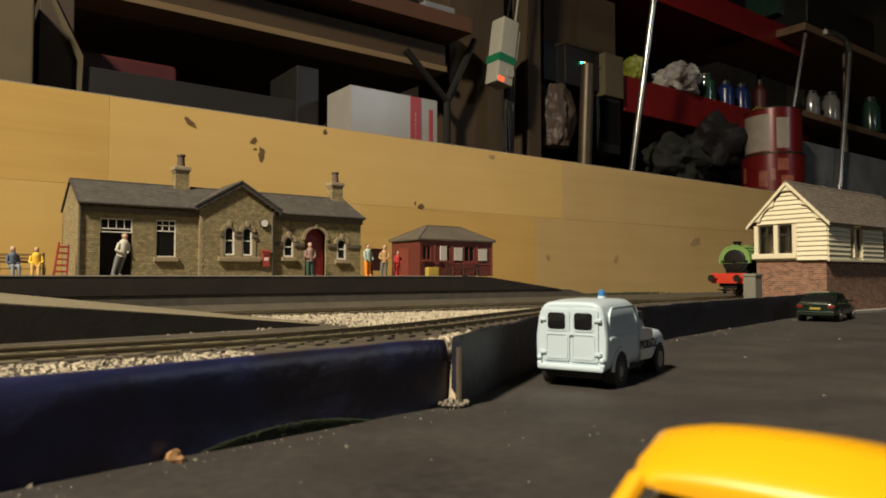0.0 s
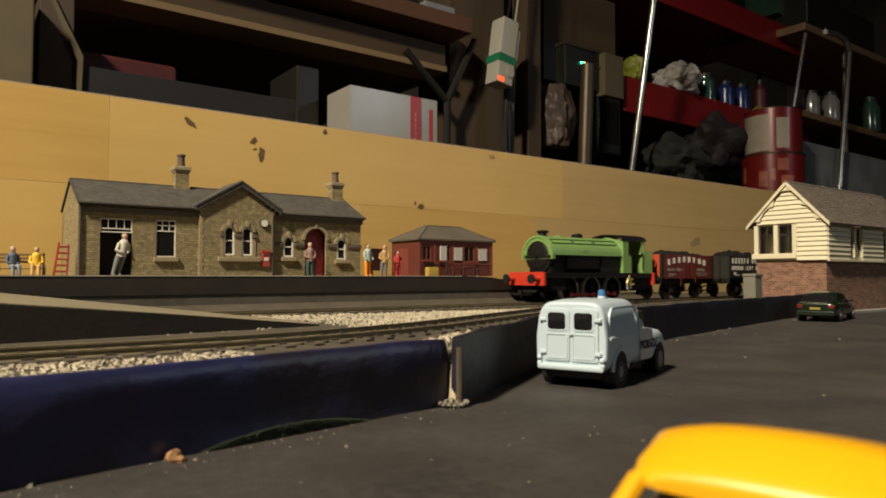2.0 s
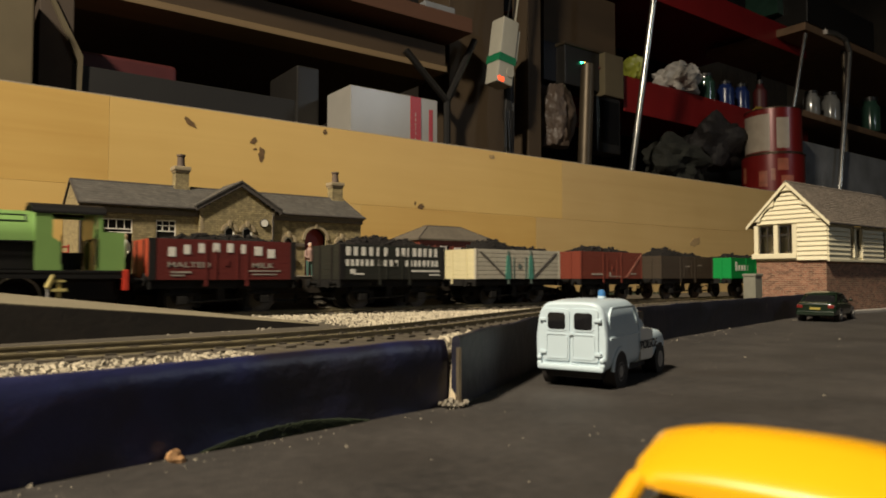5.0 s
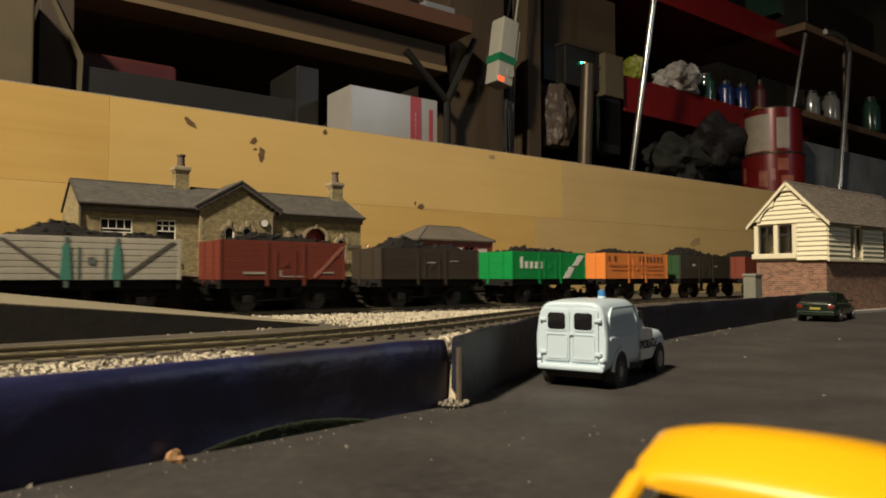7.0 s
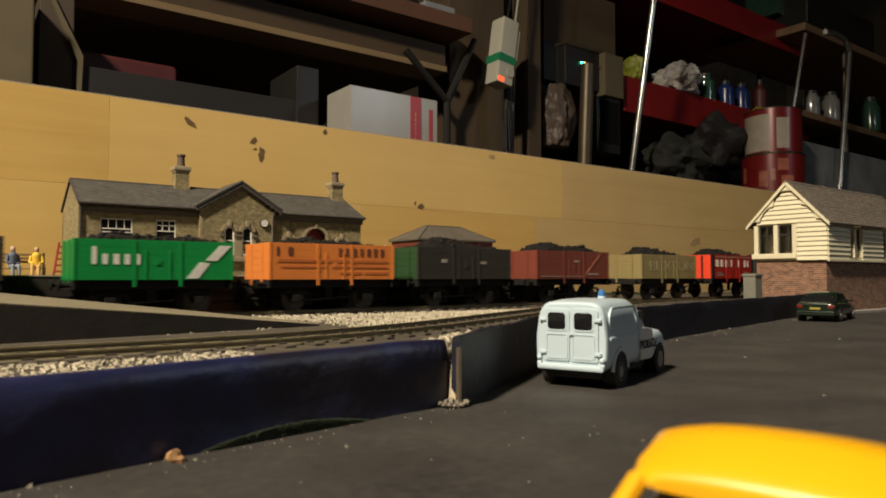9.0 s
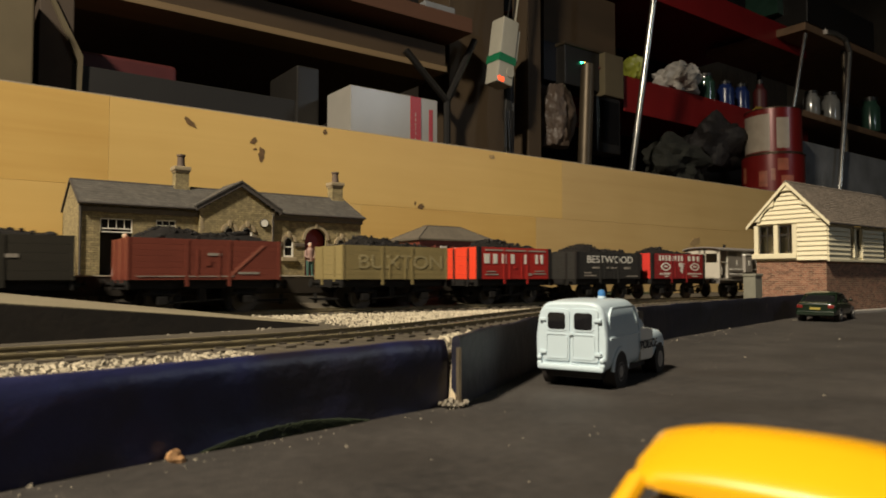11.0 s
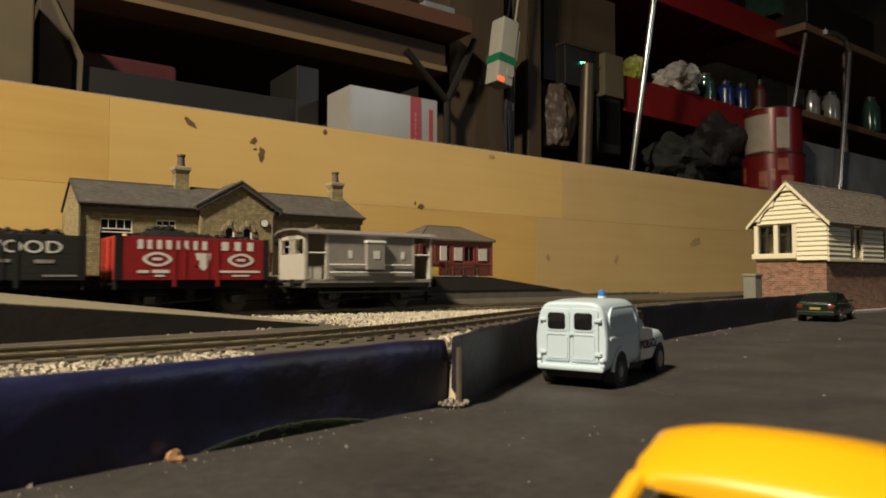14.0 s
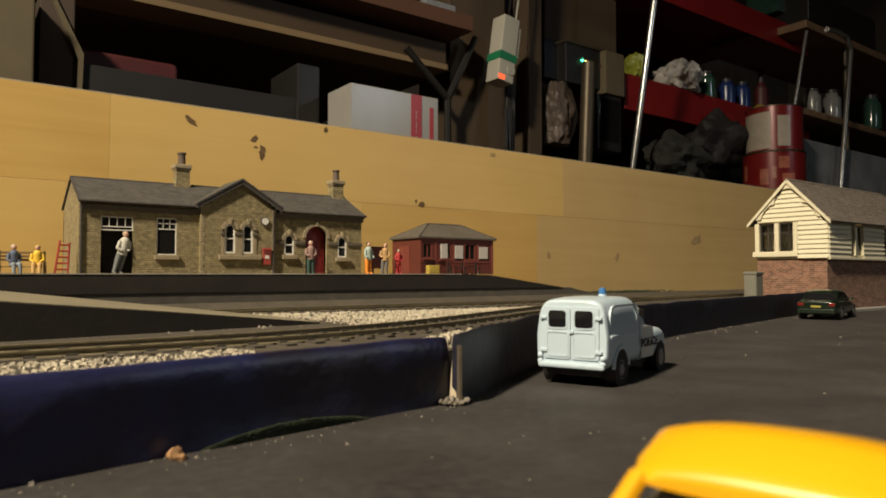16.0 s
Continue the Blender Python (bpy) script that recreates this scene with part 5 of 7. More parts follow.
solid("crate", bm, material("mustard_yellow", (0.42, 0.30, 0.05), 0.6, vary=0.25), "small mustard-yellow crate beside the red hut", "crate", x=279.0, y=393, z=27.8)
bm = bmesh.new()
box(bm, -4.8, 4.8, -0.6, 0.6, 4, 19.5, 0.15)
box(bm, -4.4, -3.4, -0.5, 0.5, 0, 4)
box(bm, 3.4, 4.4, -0.5, 0.5, 0, 4)
solid("notice_board", bm, HUT_BOARD, "brown wooden notice board on two legs", "notice board", x=245, y=412, z=27.8)


def signal_box():
    sb = thing("signal_box", 520, 232.5, 2.0, 0, "signal box with cream weatherboards, red brick base and tiled roof", "signal box")
    n = 166.0
    bm = bmesh.new()
    box(bm, 1.5, n, 2.2, 55.2, 0, 37.6)
    part("brick_base", bm, BRICK, sb, "red brick base storey")
    # upper storey frame
    bm = bmesh.new()
    pierced(bm, [(0.8, 37.6), (55.6, 37.6), (55.6, 64), (28.5, 94), (0.8, 64)], [rect(22.6, 36.4, 43, 65), rect(39.6, 52.0, 43, 65)], 0.6, 2.2, "x")
    part("gable_wall", bm, CREAM, sb)
    bm = bmesh.new()
    pierced(bm, rect(2.2, n, 37.6, 64), [rect(35, 41.5, 40.5, 62), rect(49, 55.5, 40.5, 62), rect(96, 103, 40.5, 62), rect(110, 117, 40.5, 62)], 0.8, 2.2, "y")
    box(bm, 2.2, n, 54.2, 55.6, 37.6, 64)
    box(bm, n - 1.4, n, 2.2, 54.2, 37.6, 64)
    part("upper_wall", bm, CREAM, sb)
    bm = bmesh.new()
    box(bm, 8, 9, 3, 54, 38, 64)
    box(bm, 9, n - 3, 8, 9, 38, 64)
    part("inner_sheet", bm, material("dim_cream_interior", (0.30, 0.26, 0.17), 0.8), sb)
    # weatherboards, lapped
    z = 38.0
    while z < 92:
        zt = z + 3.55
        if z < 63.5:
            ya, yb = 0.2, 22.2
        else:
            k = (z - 63.5) / 30.5
            ya, yb = 1.0 + 27.5 * k, 56.0 - 27.5 * k
        if yb - ya > 2:
            bm = bmesh.new()
            prism(bm, [(0.55, z + 0.1), (-1.25, z), (-1.25, z + 0.35), (-0.1, zt + 0.2), (0.55, zt + 0.2)], ya, yb, "y")
            part("weatherboard", bm, CREAM, sb)
        z += 3.55
    z = 38.0
    while z < 63:
        for xa, xb in ((0.2, 34.0), (57, 95), (118, n)):
            bm = bmesh.new()
            prism(bm, [(0.75, z + 0.1), (-0.9, z), (-0.9, z + 0.35), (0.15, z + 3.7), (0.75, z + 3.7)], xa, xb, "x")
            part("weatherboard", bm, CREAM, sb)
        z += 3.55
    # posts, sill band, bargeboards
    for y in (22.0, 36.3, 52.0):
        bm = bmesh.new()
        box(bm, -1.4, 1.0, y, y + 3.4, 43, 65.5, 0.15)
        part("post", bm, CREAM, sb)
    for x in (34, 42, 56):
        bm = bmesh.new()
        box(bm, x, x + 1.8, -0.6, 0.9, 40, 62.5, 0.15)
        part("post", bm, CREAM, sb)
    bm = bmesh.new()
    box(bm, -2.2, 1.5, 22.0, 57.2, 39.4, 43.4, 0.3)
    part("sill_band", bm, CREAM, sb)
    bm = bmesh.new()
    box(bm, 0, n, -1.0, 1.0, 36.8, 38.4, 0.2)
    part("sill_band", bm, CREAM, sb)
    for y0, y1, z0, z1 in ((22.6, 36.4, 43, 65), (39.6, 52.0, 43, 65)):
        bm = bmesh.new()
        flat_ring(bm, rect(y0, y1, z0, z1), rect(y0 + 0.7, y1 - 0.7, z0 + 0.7, z1 - 0.7), 1.0, 1.7, "x")
        box(bm, 1.1, 1.6, y0, y1, z0 + 14.2, z0 + 15.2)
        box(bm, 1.1, 1.6, (y0 + y1) / 2 - 0.4, (y0 + y1) / 2 + 0.4, z0, z1)
        w = new("window", mesh_of("window", bm, DARK_AND_SHADE))
        w.parent = sb
        bm = bmesh.new()
        box(bm, 1.65, 1.8, y0 + 0.3, y1 - 0.3, z0 + 0.3, z1 - 0.3)
        part("pane", bm, CLEAR, w)
    for x0, x1 in ((35, 41.5), (49, 55.5), (96, 103), (110, 117)):
        bm = bmesh.new()
        box(bm, x0, x1, 1.6, 1.9, 40.5, 62)
        part("pane", bm, GLASS_DARK, sb)
    for s, ye in ((-1, -3.0), (1, 60.6)):
        bm = bmesh.new()
        prism(bm, [(ye, 62.6), (28.5, 95.6), (28.5, 98.6), (ye, 65.2)], -4.0, -2.6, "x")
        part("bargeboard", bm, CREAM, sb)
        bm = bmesh.new()
        inner = [(0, 91.5), (4, 91.0), (7.5, 88.6), (9.8, 84.6), (10.7, 79.6), (12.6, 79.8), (15.4, 78.2), (18.5, 75.0), (20.6, 71.2), (21.4, 68.6)]
        prism(bm, [(28.5 + y * s, z) for y, z in inner + [(25.6, 68.6), (0, 95.7)]], -2.6, -1.7, "x")
        part("brace", bm, CREAM, sb)
    # roof: slabs with lapped tile courses
    tile = bmesh.new()
    for k in range(20):
        u = k / 20
        for s, ye in ((-1, -3.2), (1, 60.8)):
            y0, z0 = ye + (28.5 - ye) * u, 64.4 + 33.2 * u
            y1, z1 = ye + (28.5 - ye) * (u + 0.062), 64.4 + 33.2 * (u + 0.062)
            if s > 0:
                continue
            x = -3.4 + (1.6 if k % 2 else 0)
            while x < n + 4:
                lift = 0.35 + 0.35 * random.random()
                v = [tile.verts.new(p) for p in ((x, y0, z0 + lift + 0.9), (x + 3.0, y0, z0 + lift + 0.9), (x + 3.0, y1, z1 + 0.35), (x, y1, z1 + 0.35), (x, y0, z0), (x + 3.0, y0, z0))]
                tile.faces.new(v[:4])
                tile.faces.new((v[4], v[5], v[1], v[0]))
                tile.faces.new((v[0], v[3], v[4]))
                tile.faces.new((v[1], v[5], v[2]))
                x += 3.15
    me = mesh_of("tiles", tile, TILE, smooth=False)
    t = new("tiles", me)
    t.parent = sb
    tagged(t, "lapped weathered roof tiles", kind="stuff")
    for ye in (-3.2, 60.8):
        bm = bmesh.new()
        prism(bm, [(ye, 64.0), (28.5, 97.2), (28.5, 98.0), (ye, 64.8)], -3.8, n + 4, "x")
        part("roof", bm, TILE, sb)
    bm = bmesh.new()
    x = -4
    while x < n + 3:
        rod(bm, (x, 28.5, 98.2), (x + 4.8, 28.5, 98.2), 1.0, 8)
        x += 5
    part("ridge_tiles", bm, TILE, sb)
    bm = bmesh.new()
    rod(bm, (-3, -3.6, 64.6), (n + 3, -3.6, 64.6), 0.6, 8)
    part("gutter", bm, RIDGE, sb)


CLEAR = bpy.data.materials.new("clear_glass")
CLEAR.use_nodes = True
_b = CLEAR.node_tree.nodes["Principled BSDF"]
_b.inputs["Transmission Weight"].default_value = 1.0
_b.inputs["Roughness"].default_value = 0.05
_b.inputs["Base Color"].default_value = (0.8, 0.8, 0.75, 1)
_b.inputs["IOR"].default_value = 1.15
signal_box()
bm = bmesh.new()
box(bm, 512, 800, 226, 296, -1, 2.0, 0.4)
solid("pavement", bm, material("pale_pavement", (0.26, 0.24, 0.21), 0.8, vary=0.2, scale=300), "pale raised pavement round the signal box", "pavement", kind="structure")

cab_ = thing("relay_cabinet", 470, 262.5, 8.3, 0, "small grey lineside relay cabinet with a lid", "cabinet")
GREY_CAB = material("cabinet_grey_green", (0.16, 0.155, 0.12), 0.6, vary=0.15)
bm = bmesh.new()
box(bm, -4.6, 4.6, -4.6, 4.6, 0, 19.6, 0.3)
part("body", bm, GREY_CAB, cab_)
bm = bmesh.new()
box(bm, -5.2, 5.2, -5.2, 5.2, 19.4, 21.4, 0.5)
part("lid", bm, GREY_CAB, cab_)
bm = bmesh.new()
box(bm, -4.9, -4.5, -3.6, 3.6, 2, 18, 0.1)
part("door", bm, GREY_CAB, cab_)


# ---- small figures, each one plain shape ----
SKIN = material("painted_skin", (0.45, 0.26, 0.17), 0.6)
COLOURS = {}


def cloth(name, c):
    if name not in COLOURS:
        COLOURS[name] = material("model_paint_" + name, c, 0.6, vary=0.25, scale=900)
    return COLOURS[name]


def figure(x, y, z, high, turn, hair, top, legs, label, seated=False, lean=0.0, arms=0.3):
    bm = bmesh.new()
    u = high / 22.0
    def tint(k, start):
        for f in bm.faces[start:]:
            f.material_index = k
    def limb(k, p, q, r, r2):
        s = len(bm.faces)
        rod(bm, [c * u for c in p], [c * u for c in q], r * u, 10, r2 * u)
        ball(bm, [c * u for c in q], r2 * u, u=10, v=6)
        bm.faces.ensure_lookup_table()
        tint(k, s)
    if seated:
        hip = 5.5
        for s in (-1, 1):
            limb(2, (1.3 * s, 0, hip), (1.6 * s, -5.0, hip + 0.3), 1.4, 1.2)
            limb(2, (1.6 * s, -5.0, hip), (1.6 * s, -5.4, 0.8), 1.2, 1.0)
    else:
        hip = 10.5
        for s in (-1, 1):
            limb(2, (1.3 * s + lean * 5, 0, hip), (1.5 * s, 0.3 * s, 0.9), 1.55, 1.0)
            limb(2, (1.5 * s, 0.3 * s, 0.6), (1.7 * s, -1.6, 0.6), 0.9, 0.7)
    k = hip
    limb(1, (lean * 5, 0, k - 0.6), (lean * 8, 0, k + 6.6), 2.3, 2.5)
    for s in (-1, 1):
        limb(1, (lean * 8 + 2.6 * s, 0, k + 6.6), (lean * 6 + 3.4 * s, -0.8, k + 3.0), 1.0, 0.85)
        limb(1, (lean * 6 + 3.4 * s, -0.8, k + 3.0), (lean * 6 + (3.4 - 5 * arms) * s, -2.2, k + 1.0 + 3 * arms), 0.85, 0.7)
    limb(0, (lean * 8, 0, k + 7), (lean * 8.4, 0, k + 9.4), 0.9, 0.9)
    s0 = len(bm.faces)
    ball(bm, (lean * 8.8 * u, -0.2 * u, (k + 10.2) * u), 1.55 * u, (0.9, 1.0, 1.15), 12, 8)
    bm.faces.ensure_lookup_table()
    tint(0, s0)
    s0 = len(bm.faces)
    ball(bm, (lean * 8.8 * u, 0.35 * u, (k + 10.75) * u), 1.55 * u, (0.95, 1.0, 0.9), 12, 8)
    bm.faces.ensure_lookup_table()
    tint(3, s0)
    me = mesh_of("model_figure", bm, SKIN)
    for m in (top, legs, hair):
        me.materials.append(m)
    ob = new("model_figure", me)
    ob.matrix_basis = pose(x * MM, y * MM, z * MM, 0, 0, turn)
    return tagged(ob, label, "figurine", "figurines on the platform")


PZ = 27.8
figure(74.2, 399.0, PZ, 22.8, 20, cloth("fair", (0.35, 0.3, 0.2)), cloth("stone_white", (0.48, 0.46, 0.38)), cloth("steel_grey", (0.13, 0.135, 0.13)), "painted figurine in a pale jacket leaning in a doorway", lean=0.55)
figure(184.5, 392, PZ, 20.5, -10, cloth("white_cap", (0.5, 0.45, 0.4)), cloth("dusty_pink", (0.26, 0.16, 0.13)), cloth("bottle_green", (0.03, 0.07, 0.055)), "painted figurine in dusty pink and green before the red door")
figure(222.5, 386, PZ, 20.5, 10, cloth("black_hair", (0.02, 0.018, 0.016)), cloth("pale_teal", (0.34, 0.42, 0.36)), cloth("hi_vis_orange", (0.75, 0.24, 0.02)), "painted figurine with pale waistcoat and orange trousers", arms=0.1)
figure(234.0, 385, PZ, 20.0, -40, cloth("bald", (0.42, 0.25, 0.17)), cloth("tan_jacket", (0.42, 0.25, 0.10)), cloth("slate", (0.14, 0.13, 0.12)), "painted figurine in a tan jacket and grey trousers", lean=0.1)
figure(245.0, 385, PZ, 16.5, 0, cloth("black_hair", None), cloth("scarlet", (0.42, 0.03, 0.03)), cloth("scarlet", None), "small painted figurine all in red")
figure(27.2, 398.5, PZ, 18.5, 15, cloth("white_hair", (0.5, 0.48, 0.42)), cloth("navy", (0.09, 0.11, 0.16)), cloth("sky_grey", (0.24, 0.27, 0.30)), "seated painted figurine in navy and grey blue", True)
figure(37.4, 398.5, PZ, 18.5, -10, cloth("yellow_hat", (0.70, 0.48, 0.05)), cloth("golden_yellow", (0.72, 0.46, 0.04)), cloth("cream_orange", (0.60, 0.38, 0.14)), "seated painted figurine in golden yellow", True)

BENCH_WOOD = wood("bench_pine", (0.30, 0.20, 0.09), (0.17, 0.10, 0.04), 0, 300)
sb_ = thing("slatted_bench", 31, 401, PZ, 0, "pale brown slatted bench with two figurines", "bench")
for z in (6.6, 8.4, 10.2):
    bm = bmesh.new()
    box(bm, -10.5, 10.5, 1.0, 1.5, z, z + 1.2, 0.1)
    part("slat", bm, BENCH_WOOD, sb_)
bm = bmesh.new()
for y in (-4.2, -2.6, -1.0):
    box(bm, -10.5, 10.5, y, y + 1.2, 3.4, 3.9, 0.1)
part("seat", bm, BENCH_WOOD, sb_)
for x in (-10, 9.4):
    bm = bmesh.new()
    box(bm, x, x + 0.9, -4.2, -3.4, 0, 6.2)
    box(bm, x, x + 0.9, 1.0, 1.9, 0, 12.0)
    box(bm, x, x + 0.9, -4.2, 1.0, 3.0, 3.5)
    part("bench_end", bm, BENCH_WOOD, sb_)

lad = thing("step_ladder", 48.6, 398.5, PZ, 0, "red painted step ladder leaning in two legs", "ladder")
LAD = material("ladder_red", (0.30, 0.035, 0.02), 0.55)
for s in (-1, 1):
    bm = bmesh.new()
    rod(bm, (3.0 * s - 0.6, 0, 0), (2.2 * s + 1.2, 3.2, 17.5 if s < 0 else 16.4), 0.55, 6)
    part("stile", bm, LAD, lad)
for k in range(5):
    bm = bmesh.new()
    z = 2.4 + 3.2 * k
    rod(bm, (-3.2 + 0.12 * z, 0.18 * z, z), (2.6 + 0.05 * z, 0.18 * z, z), 0.5, 6)
    part("rung", bm, LAD, lad)
# ---- vehicles ----
VAN_BLUE = material("pale_blue_enamel", (0.50, 0.60, 0.655), 0.32, vary=0.05, scale=150, coat=0.3)
VAN_WHITE = material("white_enamel", (0.66, 0.65, 0.60), 0.35, vary=0.05, scale=150, coat=0.3)
TYRE = material("black_tyre", (0.018, 0.017, 0.016), 0.8, vary=0.2)
HUB = material("grey_hub", (0.28, 0.27, 0.25), 0.45, metal=0.4)
CAR_GREEN = material("dark_green_enamel", (0.007, 0.014, 0.007), 0.22, vary=0.1, coat=0.5)
TAXI_YELLOW = material("bright_yellow_enamel", (0.86, 0.42, 0.006), 0.34, vary=0.04, scale=150, coat=0.4)
CAR_GLASS = material("black_car_glass", (0.010, 0.010, 0.011), 0.08, spec=0.7)
LENS_RED = material("red_lamp_lens", (0.13, 0.01, 0.008), 0.25)
LENS_BLUE = material("blue_beacon_lens", (0.05, 0.16, 0.36), 0.2)
CHROME = material("chrome", (0.75, 0.74, 0.72), 0.15, metal=1.0, vary=0.05)
PLATE_YELLOW = material("yellow_plate", (0.30, 0.24, 0.04), 0.5)
INK_BLACK = material("black_lettering", (0.015, 0.015, 0.018), 0.5)


def loft(bm, sections, power=4.0, seg=36):
    """A body drawn through sections (x, half width, bottom, top, lean, middle): rounded boxes whose upper half may lean in."""
    rings = []
    for x, hw, zb, zt, lean, *mid in sections:
        ring = []
        yc = mid[0] if mid else 0
        zc, hh = (zb + zt) / 2, (zt - zb) / 2
        for i in range(seg):
            a = 2 * math.pi * i / seg
            c, s = math.cos(a), math.sin(a)
            y = hw * abs(c) ** (2 / power) * (1 if c > 0 else -1)
            z = hh * abs(s) ** (2 / power) * (1 if s > 0 else -1)
            if z > 0:
                y *= 1 - lean * (z / hh) ** 1.3
            ring.append(bm.verts.new((x, y + yc, zc + z)))
        rings.append(ring)
    for a, b in zip(rings, rings[1:]):
        for i in range(seg):
            bm.faces.new((a[i], b[i], b[(i + 1) % seg], a[(i + 1) % seg]))
    bm.faces.new(rings[0])
    bm.faces.new(rings[-1][::-1])
    bmesh.ops.recalc_face_normals(bm, faces=bm.faces[:])


def road_wheel(parent, x, y, r, wd):
    s = 1 if y > 0 else -1
    bm = bmesh.new()
    lathe(bm, [(r * 0.6, -wd / 2), (r * 0.94, -wd / 2), (r, -wd / 2 + 0.3), (r, wd / 2 - 0.3), (r * 0.94, wd / 2), (r * 0.6, wd / 2)], 24, (0, 0, 0), "y")
    t = part("wheel", bm, TYRE, parent, "", (x, y, r))
    bm = bmesh.new()
    lathe(bm, [(r * 0.66, 0), (r * 0.62, (wd / 2 + 0.1)), (r * 0.45, wd / 2 + 0.02), (r * 0.2, wd / 2 + 0.3), (0.05, wd / 2 + 0.35)] if s > 0 else [(r * 0.66, 0), (r * 0.62, -(wd / 2 + 0.1)), (r * 0.45, -wd / 2 - 0.02), (r * 0.2, -wd / 2 - 0.3), (0.05, -wd / 2 - 0.35)], 20, (0, 0, 0), "y")
    part("rim", bm, HUB, t)


def arch_flare(bm, x, y, r, wd):
    """A rounded lip over a wheel, on the side of y's sign."""
    s = 1 if y > 0 else -1
    last = None
    for i in range(15):
        a = math.pi * (0.02 + 0.96 * i / 14)
        ring = []
        for k in range(8):
            b = 2 * math.pi * k / 8
            rr = r + 0.75 * math.cos(b)
            ring.append(bm.verts.new((x + rr * math.cos(a), y + s * wd * math.sin(b) * 0.5, 4 + rr * math.sin(a))))
        if last:
            for k in range(8):
                bm.faces.new((last[k], ring[k], ring[(k + 1) % 8], last[(k + 1) % 8]))
        last = ring
    bmesh.ops.recalc_face_normals(bm, faces=bm.faces[:])


def rounded(x0, x1, z0, z1, r, n=4):
    pts = []
    for cx, cz, a0 in ((x1 - r, z1 - r, 0), (x0 + r, z1 - r, 90), (x0 + r, z0 + r, 180), (x1 - r, z0 + r, 270)):
        for k in range(n + 1):
            a = radians(a0 + 90 * k / n)
            pts.append((cx + r * math.cos(a), cz + r * math.sin(a)))
    return pts


def police_van():
    v = thing("police_van", 125.2, 117.2, 0, 20.3, "pale blue toy police van with rounded bonnet and roof beacon", "van")
    bm = bmesh.new()
    loft(bm, [(0.0, 9.0, 4.8, 20.5, 0.15), (0.3, 9.3, 4.4, 21.0, 0.15), (1.2, 9.5, 4.1, 21.4, 0.15), (8, 9.6, 4.0, 21.8, 0.15), (18, 9.6, 4.0, 21.8, 0.15), (23.4, 9.5, 4.0, 21.6, 0.16),
              (25.0, 9.3, 4.0, 21.2, 0.17), (25.7, 8.9, 4.1, 20.5, 0.18)], 6.0, 56)
    body = part("body", bm, VAN_BLUE, v)
    # narrower cab and bonnet
    bm = bmesh.new()
    loft(bm, [(25.0, 9.4, 4.0, 20.8, 0.12), (28.8, 9.3, 4.0, 20.3, 0.13), (30.8, 9.2, 4.0, 19.0, 0.14), (33.4, 9.0, 4.0, 14.6, 0.10), (34.8, 8.2, 4.0, 13.2, 0.12), (39, 6.4, 4.1, 12.6, 0.16), (44.5, 5.4, 4.3, 11.8, 0.2), (47.4, 4.4, 4.8, 10.8, 0.2), (48.8, 3.4, 5.4, 9.4, 0.2)], 4.5, 44)
    part("cab", bm, VAN_BLUE, v)
    bm = bmesh.new()
    prism(bm, [(31.3, 18.2), (31.7, 18.4), (33.6, 15.6), (33.2, 15.4)], -6.2, 6.2, "y")
    part("windscreen", bm, CAR_GLASS, v)
    # front wings that flare from the doors, rear arches
    for s in (-1, 1):
        bm = bmesh.new()
        loft(bm, [(25.4, 2.2, 4.1, 11.0, 0.05, 6.6 * s), (29, 2.6, 4.0, 11.8, 0.05, 6.5 * s), (33, 3.0, 4.0, 12.0, 0.08, 6.5 * s), (37, 3.3, 4.0, 12.3, 0.10, 6.5 * s), (41, 3.5, 4.4, 12.5, 0.12, 6.6 * s),
                  (44.5, 3.5, 5.0, 12.1, 0.14, 6.7 * s), (47.4, 3.0, 5.6, 11.2, 0.14, 6.7 * s), (49.2, 2.1, 6.4, 10.0, 0.1, 6.7 * s), (49.9, 1.0, 7.2, 9.0, 0.1, 6.7 * s)], 3.6, 32)
        part("front_wing", bm, VAN_BLUE, v)
        bm = bmesh.new()
        arch_flare(bm, 9.2, 9.45 * s, 5.5, 0.9)
        part("wheel_arch", bm, VAN_BLUE, v)
        # dark discs paint the shade within the wheel arches
        bm = bmesh.new()
        rod(bm, (9.2, 6.5 * s, 4.3), (9.2, 9.68 * s, 4.3), 5.1, 28)
        part("arch_shade", bm, DARK_AND_SHADE, v)
        bm = bmesh.new()
        rod(bm, (41.6, 6.0 * s, 4.0), (41.6, 10.16 * s, 4.0), 4.6, 28)
        part("arch_shade", bm, DARK_AND_SHADE, v)
        for x in (9.2, 41.6):
            road_wheel(v, x, 8.3 * s if x < 20 else 8.9 * s, 3.8, 2.6)
        bm = bmesh.new()
        rod(bm, (49.0, 6.8 * s, 8.4), (50.3, 6.8 * s, 8.4), 1.4, 16)
        part("headlight", bm, CHROME, v)
        # raised line and side panel
        bm = bmesh.new()
        o = rounded(2.4, 23.5, 12.8, 20.0, 3.2)
        i_ = rounded(3.0, 22.9, 13.4, 19.4, 2.7)
        flat_ring(bm, o, i_, 8.7 * s, 9.25 * s)
        part("panel_moulding", bm, VAN_BLUE, v)
        bm = bmesh.new()
        prism(bm, rounded(26.4, 30.4, 13.8, 18.0, 1.0), min(8.0 * s, 8.85 * s), max(8.0 * s, 8.85 * s), "y")
        part("door_window", bm, CAR_GLASS, v)
        bm = bmesh.new()
        rod(bm, (1.6, 9.55 * s, 12.4), (25.0, 9.45 * s, 12.4), 0.4, 6)
        part("waist_rail", bm, VAN_BLUE, v)
    for s in (-1, 1):
        bm = bmesh.new()
